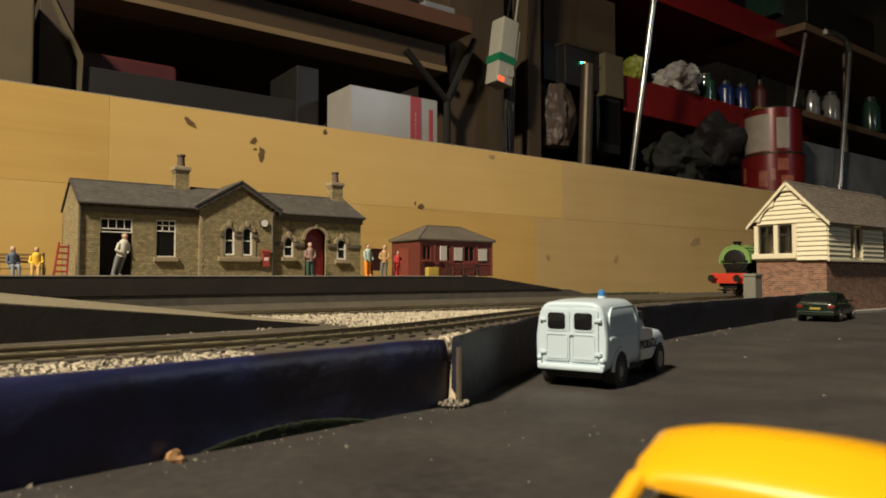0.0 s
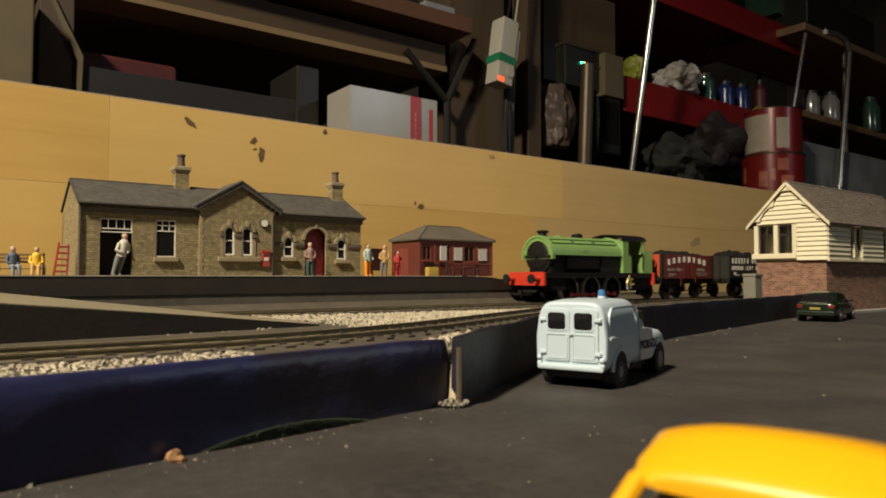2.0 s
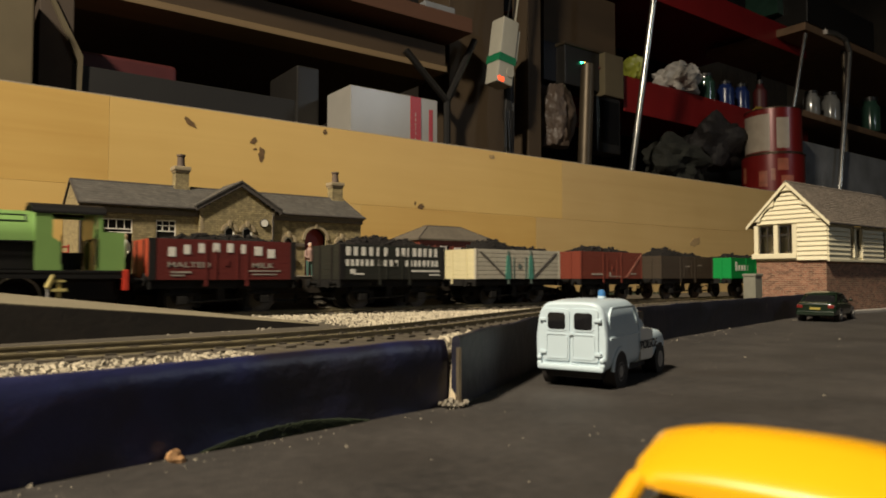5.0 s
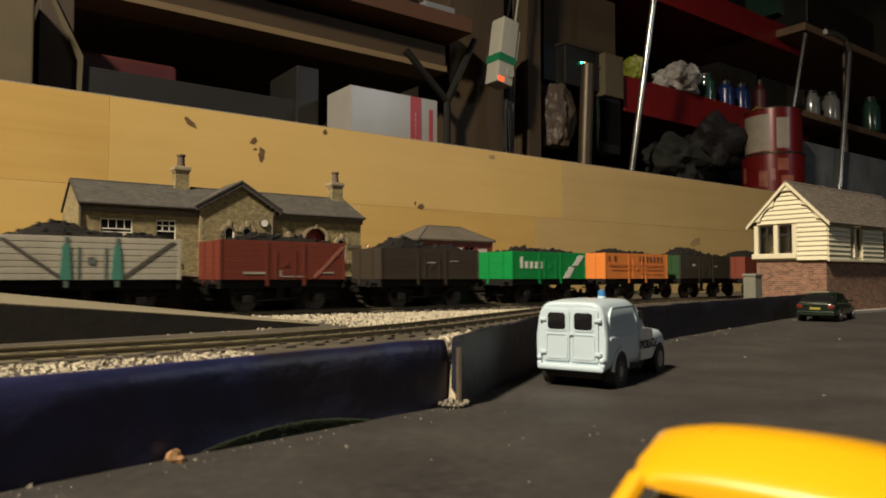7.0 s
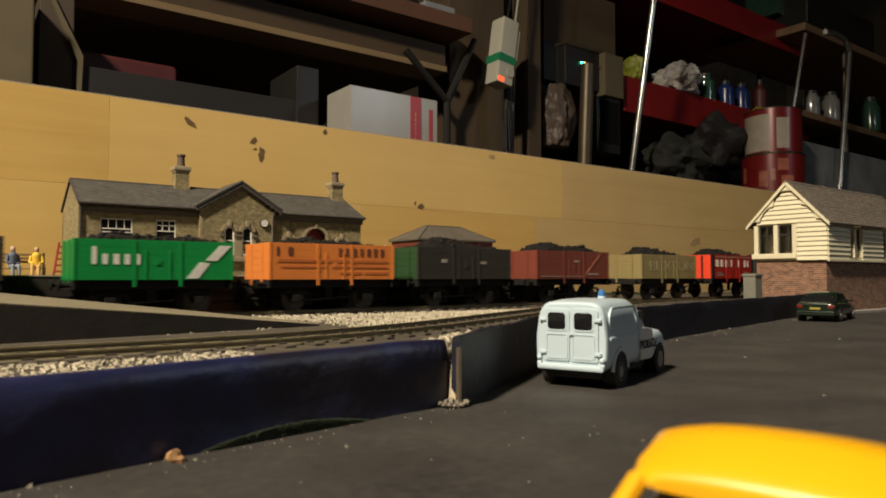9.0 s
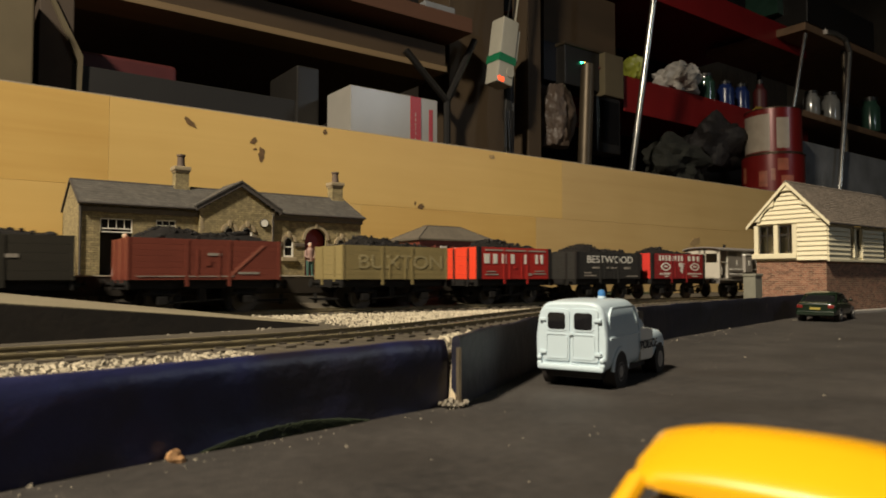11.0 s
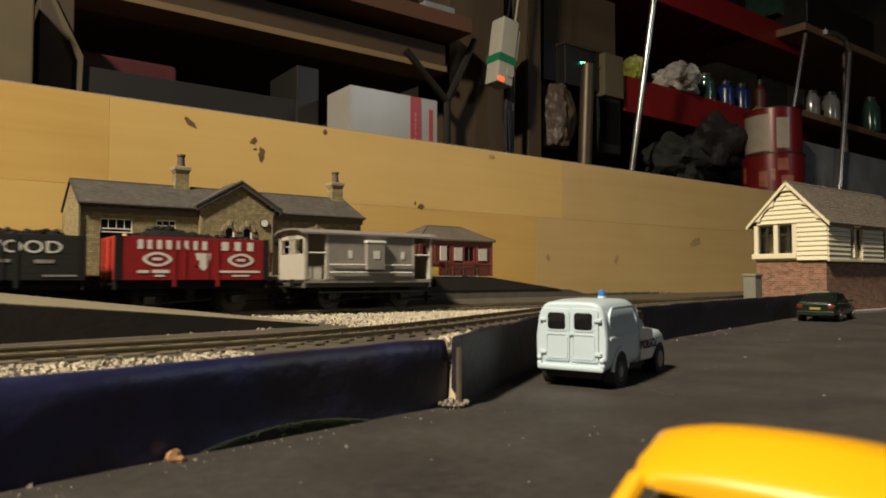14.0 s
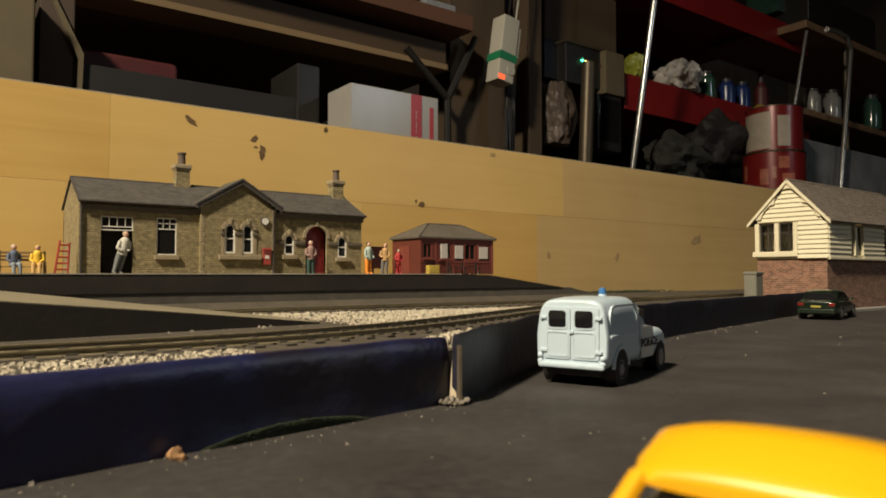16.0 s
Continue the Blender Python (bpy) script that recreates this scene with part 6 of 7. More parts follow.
        loft(bm, [(26.2, 0.35, 5.0, 13.6, 0.0, 9.05 * s), (28.0, 0.45, 4.8, 13.7, 0.0, 9.15 * s), (31.5, 0.5, 4.7, 13.6, 0.0, 9.3 * s), (35.2, 0.4, 4.8, 13.0, 0.0, 9.6 * s)], 4.0, 24)
        part("cab_door", bm, VAN_WHITE, v, "white cab door")
    # rear: two doors with windows, hinges, handle, bumper, lamps
    for s in (-1, 1):
        y0, y1 = (0.12, 7.3) if s > 0 else (-7.3, -0.12)
        bm = bmesh.new()
        prism(bm, rounded(y0, y1, 6.6, 19.6, 0.8), -0.35, 0.4, "x", 0.12)
        d = part("rear_door", bm, VAN_BLUE, v)
        bm = bmesh.new()
        yc = 3.5 * s
        flat_ring(bm, rounded(yc - 2.75, yc + 2.75, 14.0, 19.0, 1.0), rounded(yc - 2.35, yc + 2.35, 14.4, 18.6, 0.8), -0.5, -0.25, "x")
        part("window_surround", bm, VAN_BLUE, d)
        bm = bmesh.new()
        prism(bm, rounded(yc - 2.4, yc + 2.4, 14.35, 18.65, 0.8), -0.42, -0.3, "x")
        part("window", bm, CAR_GLASS, d)
        bm = bmesh.new()
        flat_ring(bm, rounded(yc - 2.9, yc + 2.9, 7.2, 13.4, 0.7), rounded(yc - 2.6, yc + 2.6, 7.5, 13.1, 0.5), -0.5, -0.3, "x")
        part("pressed_panel", bm, VAN_BLUE, d)
        for z in (8.6, 16.8):
            bm = bmesh.new()
            box(bm, -0.8, 0.2, 7.2 * s - 0.9, 7.2 * s + 0.9, z - 0.4, z + 0.4, 0.2)
            part("hinge", bm, VAN_BLUE, d)
        for z, m in ((7.2, VAN_BLUE), (5.8, VAN_BLUE)):
            bm = bmesh.new()
            ball(bm, (-0.2, 8.2 * s, z), 0.75)
            part("rear_lamp", bm, m, v)
    bm = bmesh.new()
    box(bm, -0.9, -0.3, -0.9, 0.2, 13.0, 13.7, 0.15)
    part("door_handle", bm, VAN_BLUE, v)
    bm = bmesh.new()
    box(bm, -1.0, 0.6, -8.7, 8.7, 4.4, 5.8, 0.5)
    part("rear_bumper", bm, VAN_BLUE, v)
    bm = bmesh.new()
    box(bm, 49.4, 51.0, -8.4, 8.4, 4.4, 5.8, 0.5)
    part("front_bumper", bm, CHROME, v)
    bm = bmesh.new()
    box(bm, 1.5, 48, -7.2, 7.2, 2.4, 4.6, 0.5)
    part("chassis", bm, DARK_AND_SHADE, v)
    bm = bmesh.new()
    rod(bm, (22.0, 0, 21.0), (22.0, 0, 22.2), 1.1, 16)
    part("beacon_base", bm, VAN_BLUE, v)
    bm = bmesh.new()
    lathe(bm, [(1.0, 22.1), (1.0, 23.2), (0.75, 23.8), (0.2, 24.0)], 16, (22.0, 0, 0))
    part("beacon", bm, LENS_BLUE, v, "blue roof beacon")
    # word on both doors
    lettering("word", "POLICE", 2.3, INK_BLACK, v, (31.2, -10.1, 8.9), (90, 0, -3), squeeze=1.25)
    lettering("word", "POLICE", 2.5, INK_BLACK, v, (40.4, 10.9, 9.2), (90, 0, 185), squeeze=1.2)


police_van()


def saloon(name, x, y, turn, paint_, label, category, k=1.0, hw=10.6, roof=18.4, notch=True, short=0.0):
    """A toy car, rear at its origin, heading along +x; k stretches its length."""
    c = thing(name, x, y, 0, turn, label, category)
    X = lambda a: a * k
    bm = bmesh.new()
    loft(bm, [(X(0), hw - 1.6, 5.0, 10.4, 0.06), (X(0.8), hw - 0.7, 3.6, 11.6, 0.06), (X(3), hw, 3.0, 12.2, 0.06), (X(14), hw + 0.2, 2.8, 12.4, 0.06), (X(34), hw + 0.1, 2.8, 12.0, 0.06),
              (X(46), hw - 0.3, 2.9, 11.0, 0.08), (X(52), hw - 1.0, 3.2, 10.0, 0.08), (X(54.6), hw - 2.2, 3.8, 8.4, 0.08)], 5.0, 40)
    part("body", bm, paint_, c)
    bm = bmesh.new()
    low = 0.0 if notch else 0.9
    a, b = (7.0, 13.0) if notch else (4.7, 12.4)
    f = -short
    loft(bm, [(X(a), hw - 1.9, 10.5, 12.0, 0.08), (X(b - 0.6), hw - 1.8 - 0.6 * low, 10.5, roof - 2.3 - 1.2 * low, 0.18), (X(b + 1.5), hw - 1.8 - 0.4 * low, 10.5, roof - 1.4 - 1.3 * low, 0.22), (X(b + 5), hw - 1.8 - 0.5 * low, 10.5, roof - 0.6 - 1.9 * low, 0.24), (X(24 + f), hw - 1.8 - 0.5 * low, 10.5, roof - 0.2 - 1.9 * low, 0.24),
              (X(30 + f), hw - 1.6 - 0.6 * low, 10.5, roof - 0.7 - 1.4 * low, 0.22), (X(35 + f), hw - 1.7, 10.5, 14.8, 0.14), (X(39 + f), hw - 2.0, 10.5, 12.0, 0.08)], 4.6, 40)
    part("glasshouse", bm, CAR_GLASS, c)
    bm = bmesh.new()
    zs = roof - 1.5
    if notch:
        rear = [(X(b - 0.3), hw - 2.6, roof - 2.2, roof - 1.3, 0.10), (X(b + 0.6), hw - 2.45, roof - 2.3, roof - 0.85, 0.12), (X(b + 3), hw - 2.2, roof - 2.4, roof - 0.1, 0.16), (X(b + 5.5), hw - 2.1, roof - 2.5, roof + 0.3, 0.16)]
    else:
        rear = [(X(b + 0.5), hw - 3.2, roof - 2.8, roof - 2.1, 0.10), (X(b + 1.0), hw - 2.7, roof - 3.0, roof - 1.5, 0.14), (X(b + 1.9), hw - 2.4, roof - 3.2, roof - 1.1, 0.16), (X(b + 3.6), hw - 2.1, roof - 3.1, roof - 0.45, 0.16), (X(b + 5.8), hw - 2.1, roof - 2.9, roof + 0.1, 0.16)]
    loft(bm, rear + [(X(24 + f), hw - 2.1, roof - 2.4, roof + 0.4, 0.16), (X(28.5 + f), hw - 2.3, roof - 2.4, roof - 0.1, 0.14), (X(31 + f), hw - 2.6, roof - 2.5, roof - 1.2, 0.1)], 2.8 if notch else 2.5, 40)
    part("roof", bm, paint_, c)
    for s in (-1, 1):
        for xa, xb, za, zb in ((a + 0.2, b + 1.0, 11.6, roof - 1.9 - 0.5 * low), (22.0, 22.6, 11.6, roof - 1.2), (38.2 + f, 30.4 + f, 11.6, roof - 1.9)):
            bm = bmesh.new()
            rod(bm, (X(xa), (hw - 1.75) * s, za), (X(xb), (hw - 2.9) * s, zb), 0.6, 8)
            part("pillar", bm, paint_, c)
        for xw in (11.0, 44.0):
            # no arch is cut: a dark disc paints its shade
            bm = bmesh.new()
            rod(bm, (X(xw), (hw - 3) * s, 4.0), (X(xw), (hw + 0.28) * s, 4.0), 4.6, 24)
            part("arch_shade", bm, DARK_AND_SHADE, c)
            road_wheel(c, X(xw), (hw - 0.9) * s, 4.0, 2.6)
        bm = bmesh.new()
        box(bm, X(-0.2), X(1.2), min((hw - 4.6) * s, (hw - 1.2) * s), max((hw - 4.6) * s, (hw - 1.2) * s), 8.4, 10.4, 0.3)
        part("rear_lamp", bm, LENS_RED, c)
        if notch:
            bm = bmesh.new()
            ball(bm, (X(36), (hw + 0.6) * s, 12.6), 1.1, (0.7, 1, 0.8))
            part("wing_mirror", bm, paint_, c)
    bm = bmesh.new()
    box(bm, X(-0.9), X(1.5), -hw + 1, hw - 1, 4.0, 6.6, 0.6)
    part("rear_bumper", bm, paint_, c)
    bm = bmesh.new()
    box(bm, X(-0.5), X(0.6), -2.9, 2.9, 7.5, 8.8, 0.1)
    part("number_plate", bm, PLATE_YELLOW, c, "plain yellow plate")
    return c


saloon("parked_car", 427.5, 199.5, 12.5, CAR_GREEN, "very dark green toy saloon car with red rear lamps", "car", 1.08, 11.4, 18.2)
saloon("yellow_car", 24.6, 15.8, 15.0, TAXI_YELLOW, "bright yellow toy car with a rounded roof", "car", 0.74, 9.9, 18.3, False, 4.2)

# ---- ballast, grit and scatter ----
STONE_WHITE = material("white_ballast", (0.42, 0.365, 0.265), 0.85, vary=0.5, scale=800, per_island=0.5)
GRIT = material("pale_grit", (0.19, 0.165, 0.125), 0.8, vary=0.3, per_island=0.6)
MOSS = material("green_flock", (0.020, 0.028, 0.011), 0.9, vary=0.3, scale=700, per_island=0.4)


def chips(name, spots, mat, label, category):
    """Loose angular chips at (x, y, z, size)."""
    verts, faces = [], []
    rng = random.Random(len(spots))
    base = [(-1, -1, 0), (1, -1, 0), (1, 1, 0), (-1, 1, 0), (-0.6, -0.7, 1.2), (0.7, -0.6, 1.0), (0.6, 0.7, 1.3), (-0.7, 0.6, 1.1)]
    quads = [(4, 5, 6, 7), (0, 1, 5, 4), (1, 2, 6, 5), (2, 3, 7, 6), (3, 0, 4, 7)]
    for x, y, z, s in spots:
        a = rng.random() * 6.28
        c, sn = math.cos(a) * s, math.sin(a) * s
        k = len(verts)
        q, tip = 0.6 + 0.7 * rng.random(), rng.uniform(-0.5, 0.5)
        for px, py, pz in base:
            py *= q
            verts.append(((x + c * px - sn * py) * MM, (y + sn * px + c * py) * MM, (z + s * (pz * (0.6 + 0.5 * rng.random()) + tip * px * (pz > 0))) * MM))
        faces += [tuple(k + i for i in f) for f in quads]
    me = bpy.data.meshes.new(name)
    me.from_pydata(verts, [], faces)
    me.materials.append(mat)
    return tagged(new(name, me), label, category, kind="stuff")


rng = random.Random(21)
spots = []
# between the siding and the low wall
for k in range(5600):
    x = rng.uniform(-40, 165)
    if 62 < x < 84:
        continue
    lo = float(np.interp(x, [p[0] for p in WALL + WALL2[1:]], [p[1] for p in WALL + WALL2[1:]])) + 3.0
    hi = siding(x) - 14.0 if x < 76 else lo + 9.0
    if hi > lo:
        u = rng.random()
        y = lo + (hi - lo) * u
        spots.append((x, y, (11.2 if 84 < x < 108 else 8.2) + 2.4 * math.sin(min(1, u * 1.6) * math.pi) * (0.6 + 0.4 * rng.random()), rng.uniform(0.2, 0.65)))
# the bed between main line and siding
for k in range(5200):
    x = rng.uniform(88, 275)
    lo, hi = siding(x) + 12.5, 305 - 0.18 * (x - 147)
    if hi > lo:
        y = rng.uniform(lo, hi)
        if x < 124 and y < 268:
            continue
        spots.append((x, y, 8.2 + 0.8 * rng.random(), rng.uniform(0.22, 0.65)))
chips("white_ballast", spots, STONE_WHITE, "loose white stone ballast beside the rails", "ballast")
spots = []
for k in range(1000):
    x = rng.uniform(-20, 520)
    if rng.random() < 0.4:
        y = float(np.interp(x, [p[0] for p in WALL + WALL2[1:]], [p[1] for p in WALL + WALL2[1:]])) - abs(rng.gauss(0, 4.5)) - 0.5
    else:
        y = rng.uniform(20, 180)
        if rng.random() < 0.55:
            continue
    spots.append((x, y, 0.0, rng.uniform(0.04, 0.18) if rng.random() < 0.95 else rng.uniform(0.25, 0.45)))
for k in range(55):
    spots.append((rng.uniform(84.5, 90), rng.uniform(113, 117.5), rng.uniform(0, 1.2), rng.uniform(0.25, 0.6)))
for k in range(60):
    spots.append((rng.uniform(20, 330), rng.uniform(346, 398), 27.9, rng.uniform(0.15, 0.5)))
for k in range(25):
    spots.append((rng.uniform(10, 110), rng.uniform(233, 240), 8.2, rng.uniform(0.3, 0.7)))
chips("grit", spots, GRIT, "pale grit and chips scattered on road and platform", "grit")
spots = []
for k in range(5200):
    x = rng.uniform(33, 66)
    u = (x - 33) / 33
    top = 2.1 * math.sin(math.pi * u) ** 0.8
    y = float(np.interp(x, [6, 87.5], [104.6, 117.5])) - 0.12 - 0.35 * rng.random()
    spots.append((x, y, top * rng.random(), rng.uniform(0.07, 0.14)))
for k in range(500):
    spots.append((rng.gauss(590, 35), rng.uniform(470, 484), 8.2 + rng.uniform(0, 1.6), rng.uniform(0.5, 1.0)))
for k in range(160):
    spots.append((rng.gauss(345, 14), rng.uniform(352, 366), 14 + rng.uniform(0, 1.0), rng.uniform(0.3, 0.8)))
chips("moss", spots, MOSS, "dark green flock along the wall's foot", "moss")
bm = bmesh.new()
bmesh.ops.create_icosphere(bm, subdivisions=2, radius=1.9)
for v_ in bm.verts:
    v_.co *= 0.7 + 0.5 * noise.noise(v_.co * 0.6)
    v_.co.z = max(v_.co.z, -0.8)
solid("stone_chip", bm, material("orange_chip", (0.42, 0.23, 0.10), 0.8), "tan stone chip lying against the wall", "stone", x=28.5, y=105.8, z=0.6)

bm = bmesh.new()
prism(bm, [(88.0, 114.1), (88.5, 113.9), (88.9, 116.6), (88.2, 116.9)], 0, 12.5, "z")
solid("card_edge", bm, material("dirty_card_edge", (0.085, 0.066, 0.042), 0.8, vary=0.5, scale=500), "dirty pale cut end of the wall card", "card", kind="structure")
# raw card at the gap between the two wall strips
bm = bmesh.new()
lo = [bm.verts.new(c) for c in ((86.9, 116.2, 0), (88.0, 114.9, 0), (88.6, 116.9, 0), (87.6, 117.4, 0))]
tip = bm.verts.new((87.9, 116.6, 9.5))
bm.faces.new(lo[::-1])
for i in range(4):
    bm.faces.new((lo[i], lo[(i + 1) % 4], tip))
solid("torn_card", bm, CARD_RAW, "bare torn card showing in the wall's gap", "card", kind="structure")
# ---- the garage behind the layout ----
GARAGE_WOOD = wood("garage_timber", (0.09, 0.056, 0.027), (0.042, 0.026, 0.012), 0, 14, 10, 0.7)
POST_WOOD = wood("post_timber", (0.09, 0.06, 0.032), (0.044, 0.028, 0.015), 2, 14, 10, 0.7)
EDGE_WOOD = wood("pale_edge_wood", (0.25, 0.17, 0.085), (0.16, 0.105, 0.05), 0, 20, 10, 0.7)
RED_WOOD = wood("red_brown_shelf", (0.14, 0.062, 0.033), (0.075, 0.033, 0.017), 0, 14, 10, 0.7)
# unseen south and west walls, made pale to bounce fill light
BOUNCE_WHITE = material("bounce_wall_white", (0.66, 0.62, 0.54), 0.9, vary=0.12, scale=12, bump=0.3)
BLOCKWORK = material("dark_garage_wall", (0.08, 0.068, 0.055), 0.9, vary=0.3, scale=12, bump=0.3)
CARTON_TAN = material("tan_cardboard", (0.11, 0.086, 0.047), 0.8, vary=0.15, scale=40)
CARTON_DARK = material("brown_cardboard", (0.06, 0.042, 0.028), 0.8, vary=0.2, scale=40)
CARTON_WHITE = material("white_glossy_carton", (0.28, 0.265, 0.235), 0.25, vary=0.08, scale=30)
BAND_RED = material("red_printed_band", (0.32, 0.02, 0.02), 0.35)
BLACK_BOARD = material("black_panel", (0.010, 0.009, 0.008), 0.6, vary=0.3, scale=20)
DIM_RED = material("dull_red_case", (0.075, 0.012, 0.012), 0.5, vary=0.2, scale=30)
SHELF_RED = material("red_enamel_steel", (0.22, 0.011, 0.011), 0.4, vary=0.15, scale=20)
DEVICE_WHITE = material("white_plastic", (0.42, 0.40, 0.33), 0.4, vary=0.08, scale=60)
TAPE_GREEN = material("green_tape", (0.01, 0.17, 0.07), 0.5)
GLOW_RED = material("red_indicator", (0.5, 0.05, 0.02), 0.4, emit=(1.0, 0.10, 0.03, 1.6))
GLOW_GREEN = material("green_led", (0.1, 0.5, 0.2), 0.4, emit=(0.05, 1.0, 0.45, 9.0))
GLOW_AMBER = material("amber_led", (0.5, 0.4, 0.1), 0.4, emit=(1.0, 0.7, 0.15, 5.0))
DARK_PLASTIC = material("dark_plastic", (0.014, 0.0125, 0.011), 0.45, vary=0.2, scale=40)
POLE_METAL = material("scuffed_chrome", (0.45, 0.44, 0.41), 0.26, metal=0.9, vary=0.3, scale=25)
TRAY_WOOD = material("brown_tray", (0.20, 0.12, 0.065), 0.6, vary=0.3, scale=30)
GREY_STEEL = material("grey_tube", (0.085, 0.065, 0.042), 0.45, metal=0.6, vary=0.2, scale=30)
BAG_CLEAR = material("crumpled_clear_bag", (0.085, 0.062, 0.048), 0.5, vary=0.4, scale=40, bump=0.6, bump_scale=40)
BAG_WHITE = material("white_plastic_bag", (0.45, 0.42, 0.38), 0.4, vary=0.25, scale=40, bump=0.7, bump_scale=50)
CLOTH_DARK = material("dark_cloth", (0.015, 0.0155, 0.011), 0.9, vary=0.35, scale=40, bump=0.5, bump_scale=60)
CLOTH_BLACK = material("black_bag", (0.009, 0.007, 0.007), 0.75, vary=0.3, scale=30, bump=0.4)
JAR_GREEN = material("dim_green_jar", (0.03, 0.07, 0.05), 0.12, vary=0.3, scale=40)
JAR_BLUE = material("blue_tub", (0.015, 0.03, 0.12), 0.25, vary=0.3, scale=40)
JAR_GREY = material("grey_glass_jar", (0.20, 0.20, 0.19), 0.10, vary=0.3, scale=40)
TIN_RED = material("red_printed_tin", (0.15, 0.010, 0.009), 0.3, metal=0.1, vary=0.25, scale=25)
TIN_LABEL = material("white_tin_label", (0.34, 0.29, 0.23), 0.4, vary=0.15, scale=60)
TIN_PRINT = material("orange_tin_print", (0.30, 0.09, 0.05), 0.4, vary=0.4, scale=60)
LIME = material("lime_plastic", (0.22, 0.24, 0.03), 0.5, vary=0.3, scale=50)
CRATE_CLEAR = material("cloudy_plastic_box", (0.24, 0.25, 0.26), 0.25, vary=0.4, scale=15)
FLOOR_GREY = material("concrete_floor", (0.16, 0.15, 0.135), 0.85, vary=0.25, scale=8, bump=0.2)
CEIL = wood("roof_boards", (0.14, 0.10, 0.06), (0.08, 0.055, 0.03), 0, 10, 8, 0.8)

for name, dims, mat, cat in (("wall_north", (-2600, 3000, 1500, 1600, -900, 1700), BLOCKWORK, "wall"), ("wall_south", (-2600, 3000, -1700, -1600, -900, 1700), BOUNCE_WHITE, "wall"),
                             ("wall_west", (-2700, -2600, -1700, 1600, -900, 1700), BOUNCE_WHITE, "wall"), ("wall_east", (3000, 3100, -1700, 1600, -900, 1700), BLOCKWORK, "wall"),
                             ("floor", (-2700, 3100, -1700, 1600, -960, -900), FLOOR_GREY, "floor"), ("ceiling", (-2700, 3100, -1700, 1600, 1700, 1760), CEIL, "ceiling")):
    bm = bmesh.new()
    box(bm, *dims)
    solid(name, bm, mat, {"wall": "unseen garage wall, pale to bounce fill light" if mat is BOUNCE_WHITE else "dim blockwork garage wall", "floor": "bare concrete garage floor", "ceiling": "boarded garage roof in the dark"}[cat], cat, kind="structure")
# bench that carries the layout and the shelf deck behind the board
for x in (-2200, -700, 800, 2400):
    for y in (-360, 440):
        bm = bmesh.new()
        box(bm, x - 35, x + 35, y - 35, y + 35, -900, -18, 3)
        solid("bench_leg", bm, POST_WOOD, "rough timber leg under the layout bench", "bench leg", kind="structure")
bm = bmesh.new()
box(bm, -2300, 2600, 522, 1240, 40, 66, 2)
solid("shelf_deck", bm, GARAGE_WOOD, "wide timber shelf behind the back board", "shelf", kind="structure")


DECK = 66.0


def flatbox(name, dims, y, depth, mat, label, category, bevel=2.0, stand=False):
    """A box whose front is given as x0, x1, z0, z1 at y."""
    bm = bmesh.new()
    x0, x1, z0, z1 = dims
    box(bm, x0, x1, y, y + depth, DECK if stand else z0, z1, bevel)
    return solid(name, bm, mat, label, category)


def lump(name, centre, size, mat, label, category, seed=0, rough=0.35):
    """A crumpled or heaped soft thing."""
    bm = bmesh.new()
    bmesh.ops.create_icosphere(bm, subdivisions=4, radius=1.0)
    for v in bm.verts:
        n = noise.fractal(v.co * 1.6 + Vector((seed * 3.1, seed, 0)), 1.0, 2.0, 4)
        v.co *= 1 + rough * n
        v.co = Vector((v.co.x * size[0], v.co.y * size[1], max(v.co.z, -0.75) * size[2]))
    return solid(name, bm, mat, label, category, x=centre[0], y=centre[1], z=centre[2])


# timber shelving above
W = 930
bm = bmesh.new()
x0, x1, z0, z1 = -58, 689, 341, 355
z0 = 381
z1 = 427
box(bm, x0 - 300, x1, 930, 962, z0 + 8, z1, 2)
solid("shelf_beam", bm, GARAGE_WOOD, "rough brown timber shelf beam", "beam", kind="structure")
bm = bmesh.new()
box(bm, x0 - 300, x1, 926, 990, z0 - 2, z0 + 8, 1)
solid("shelf_lip", bm, EDGE_WOOD, "paler strip along the foot of the shelf beam", "trim", kind="structure")
bm = bmesh.new()
box(bm, x0 - 300, x1 + 30, 962, 1480, z0 + 9, z0 + 30, 1)
solid("shelf_board", bm, GARAGE_WOOD, "dusty shelf board in shadow", "shelf", kind="structure")
bm = bmesh.new()
z2, xr = 442, 717
box(bm, x0 - 300, xr, 890, 1300, z2, z2 + 26, 2)
solid("upper_shelf", bm, RED_WOOD, "red-brown upper shelf board", "shelf", kind="structure")
flatbox("storage_tub", (625, 687, 461, 482), 900, 120, CRATE_CLEAR, "cloudy plastic tub on the upper shelf", "tub")
bm = bmesh.new()
box(bm, xr - 320, xr - 130, 898, 1000, z2 + 26, z2 + 60, 3)
solid("carton", bm, CARTON_TAN, "flat tan carton on the upper shelf", "carton")

# posts
bm = bmesh.new()
x0, x1, z0, z1 = 719, 851, 254, 463
box(bm, x0, x1, 960, 1060, 60, 1690, 3)
solid("timber_post", bm, POST_WOOD, "square timber post up to the roof", "post", kind="structure")
bm = bmesh.new()
x0, x1, z0, z1 = 893, 928, 270, 494
box(bm, x0, x1, 940, 985, 60, 1690, 2)
solid("timber_post", bm, POST_WOOD, "narrow dark timber post", "post", kind="structure")
# Y bracket
bk = thing("shelf_bracket", 688, 925, 328, 0, "dark steel shelf bracket with two arms", "bracket")
base = Vector((688, 925, 328))
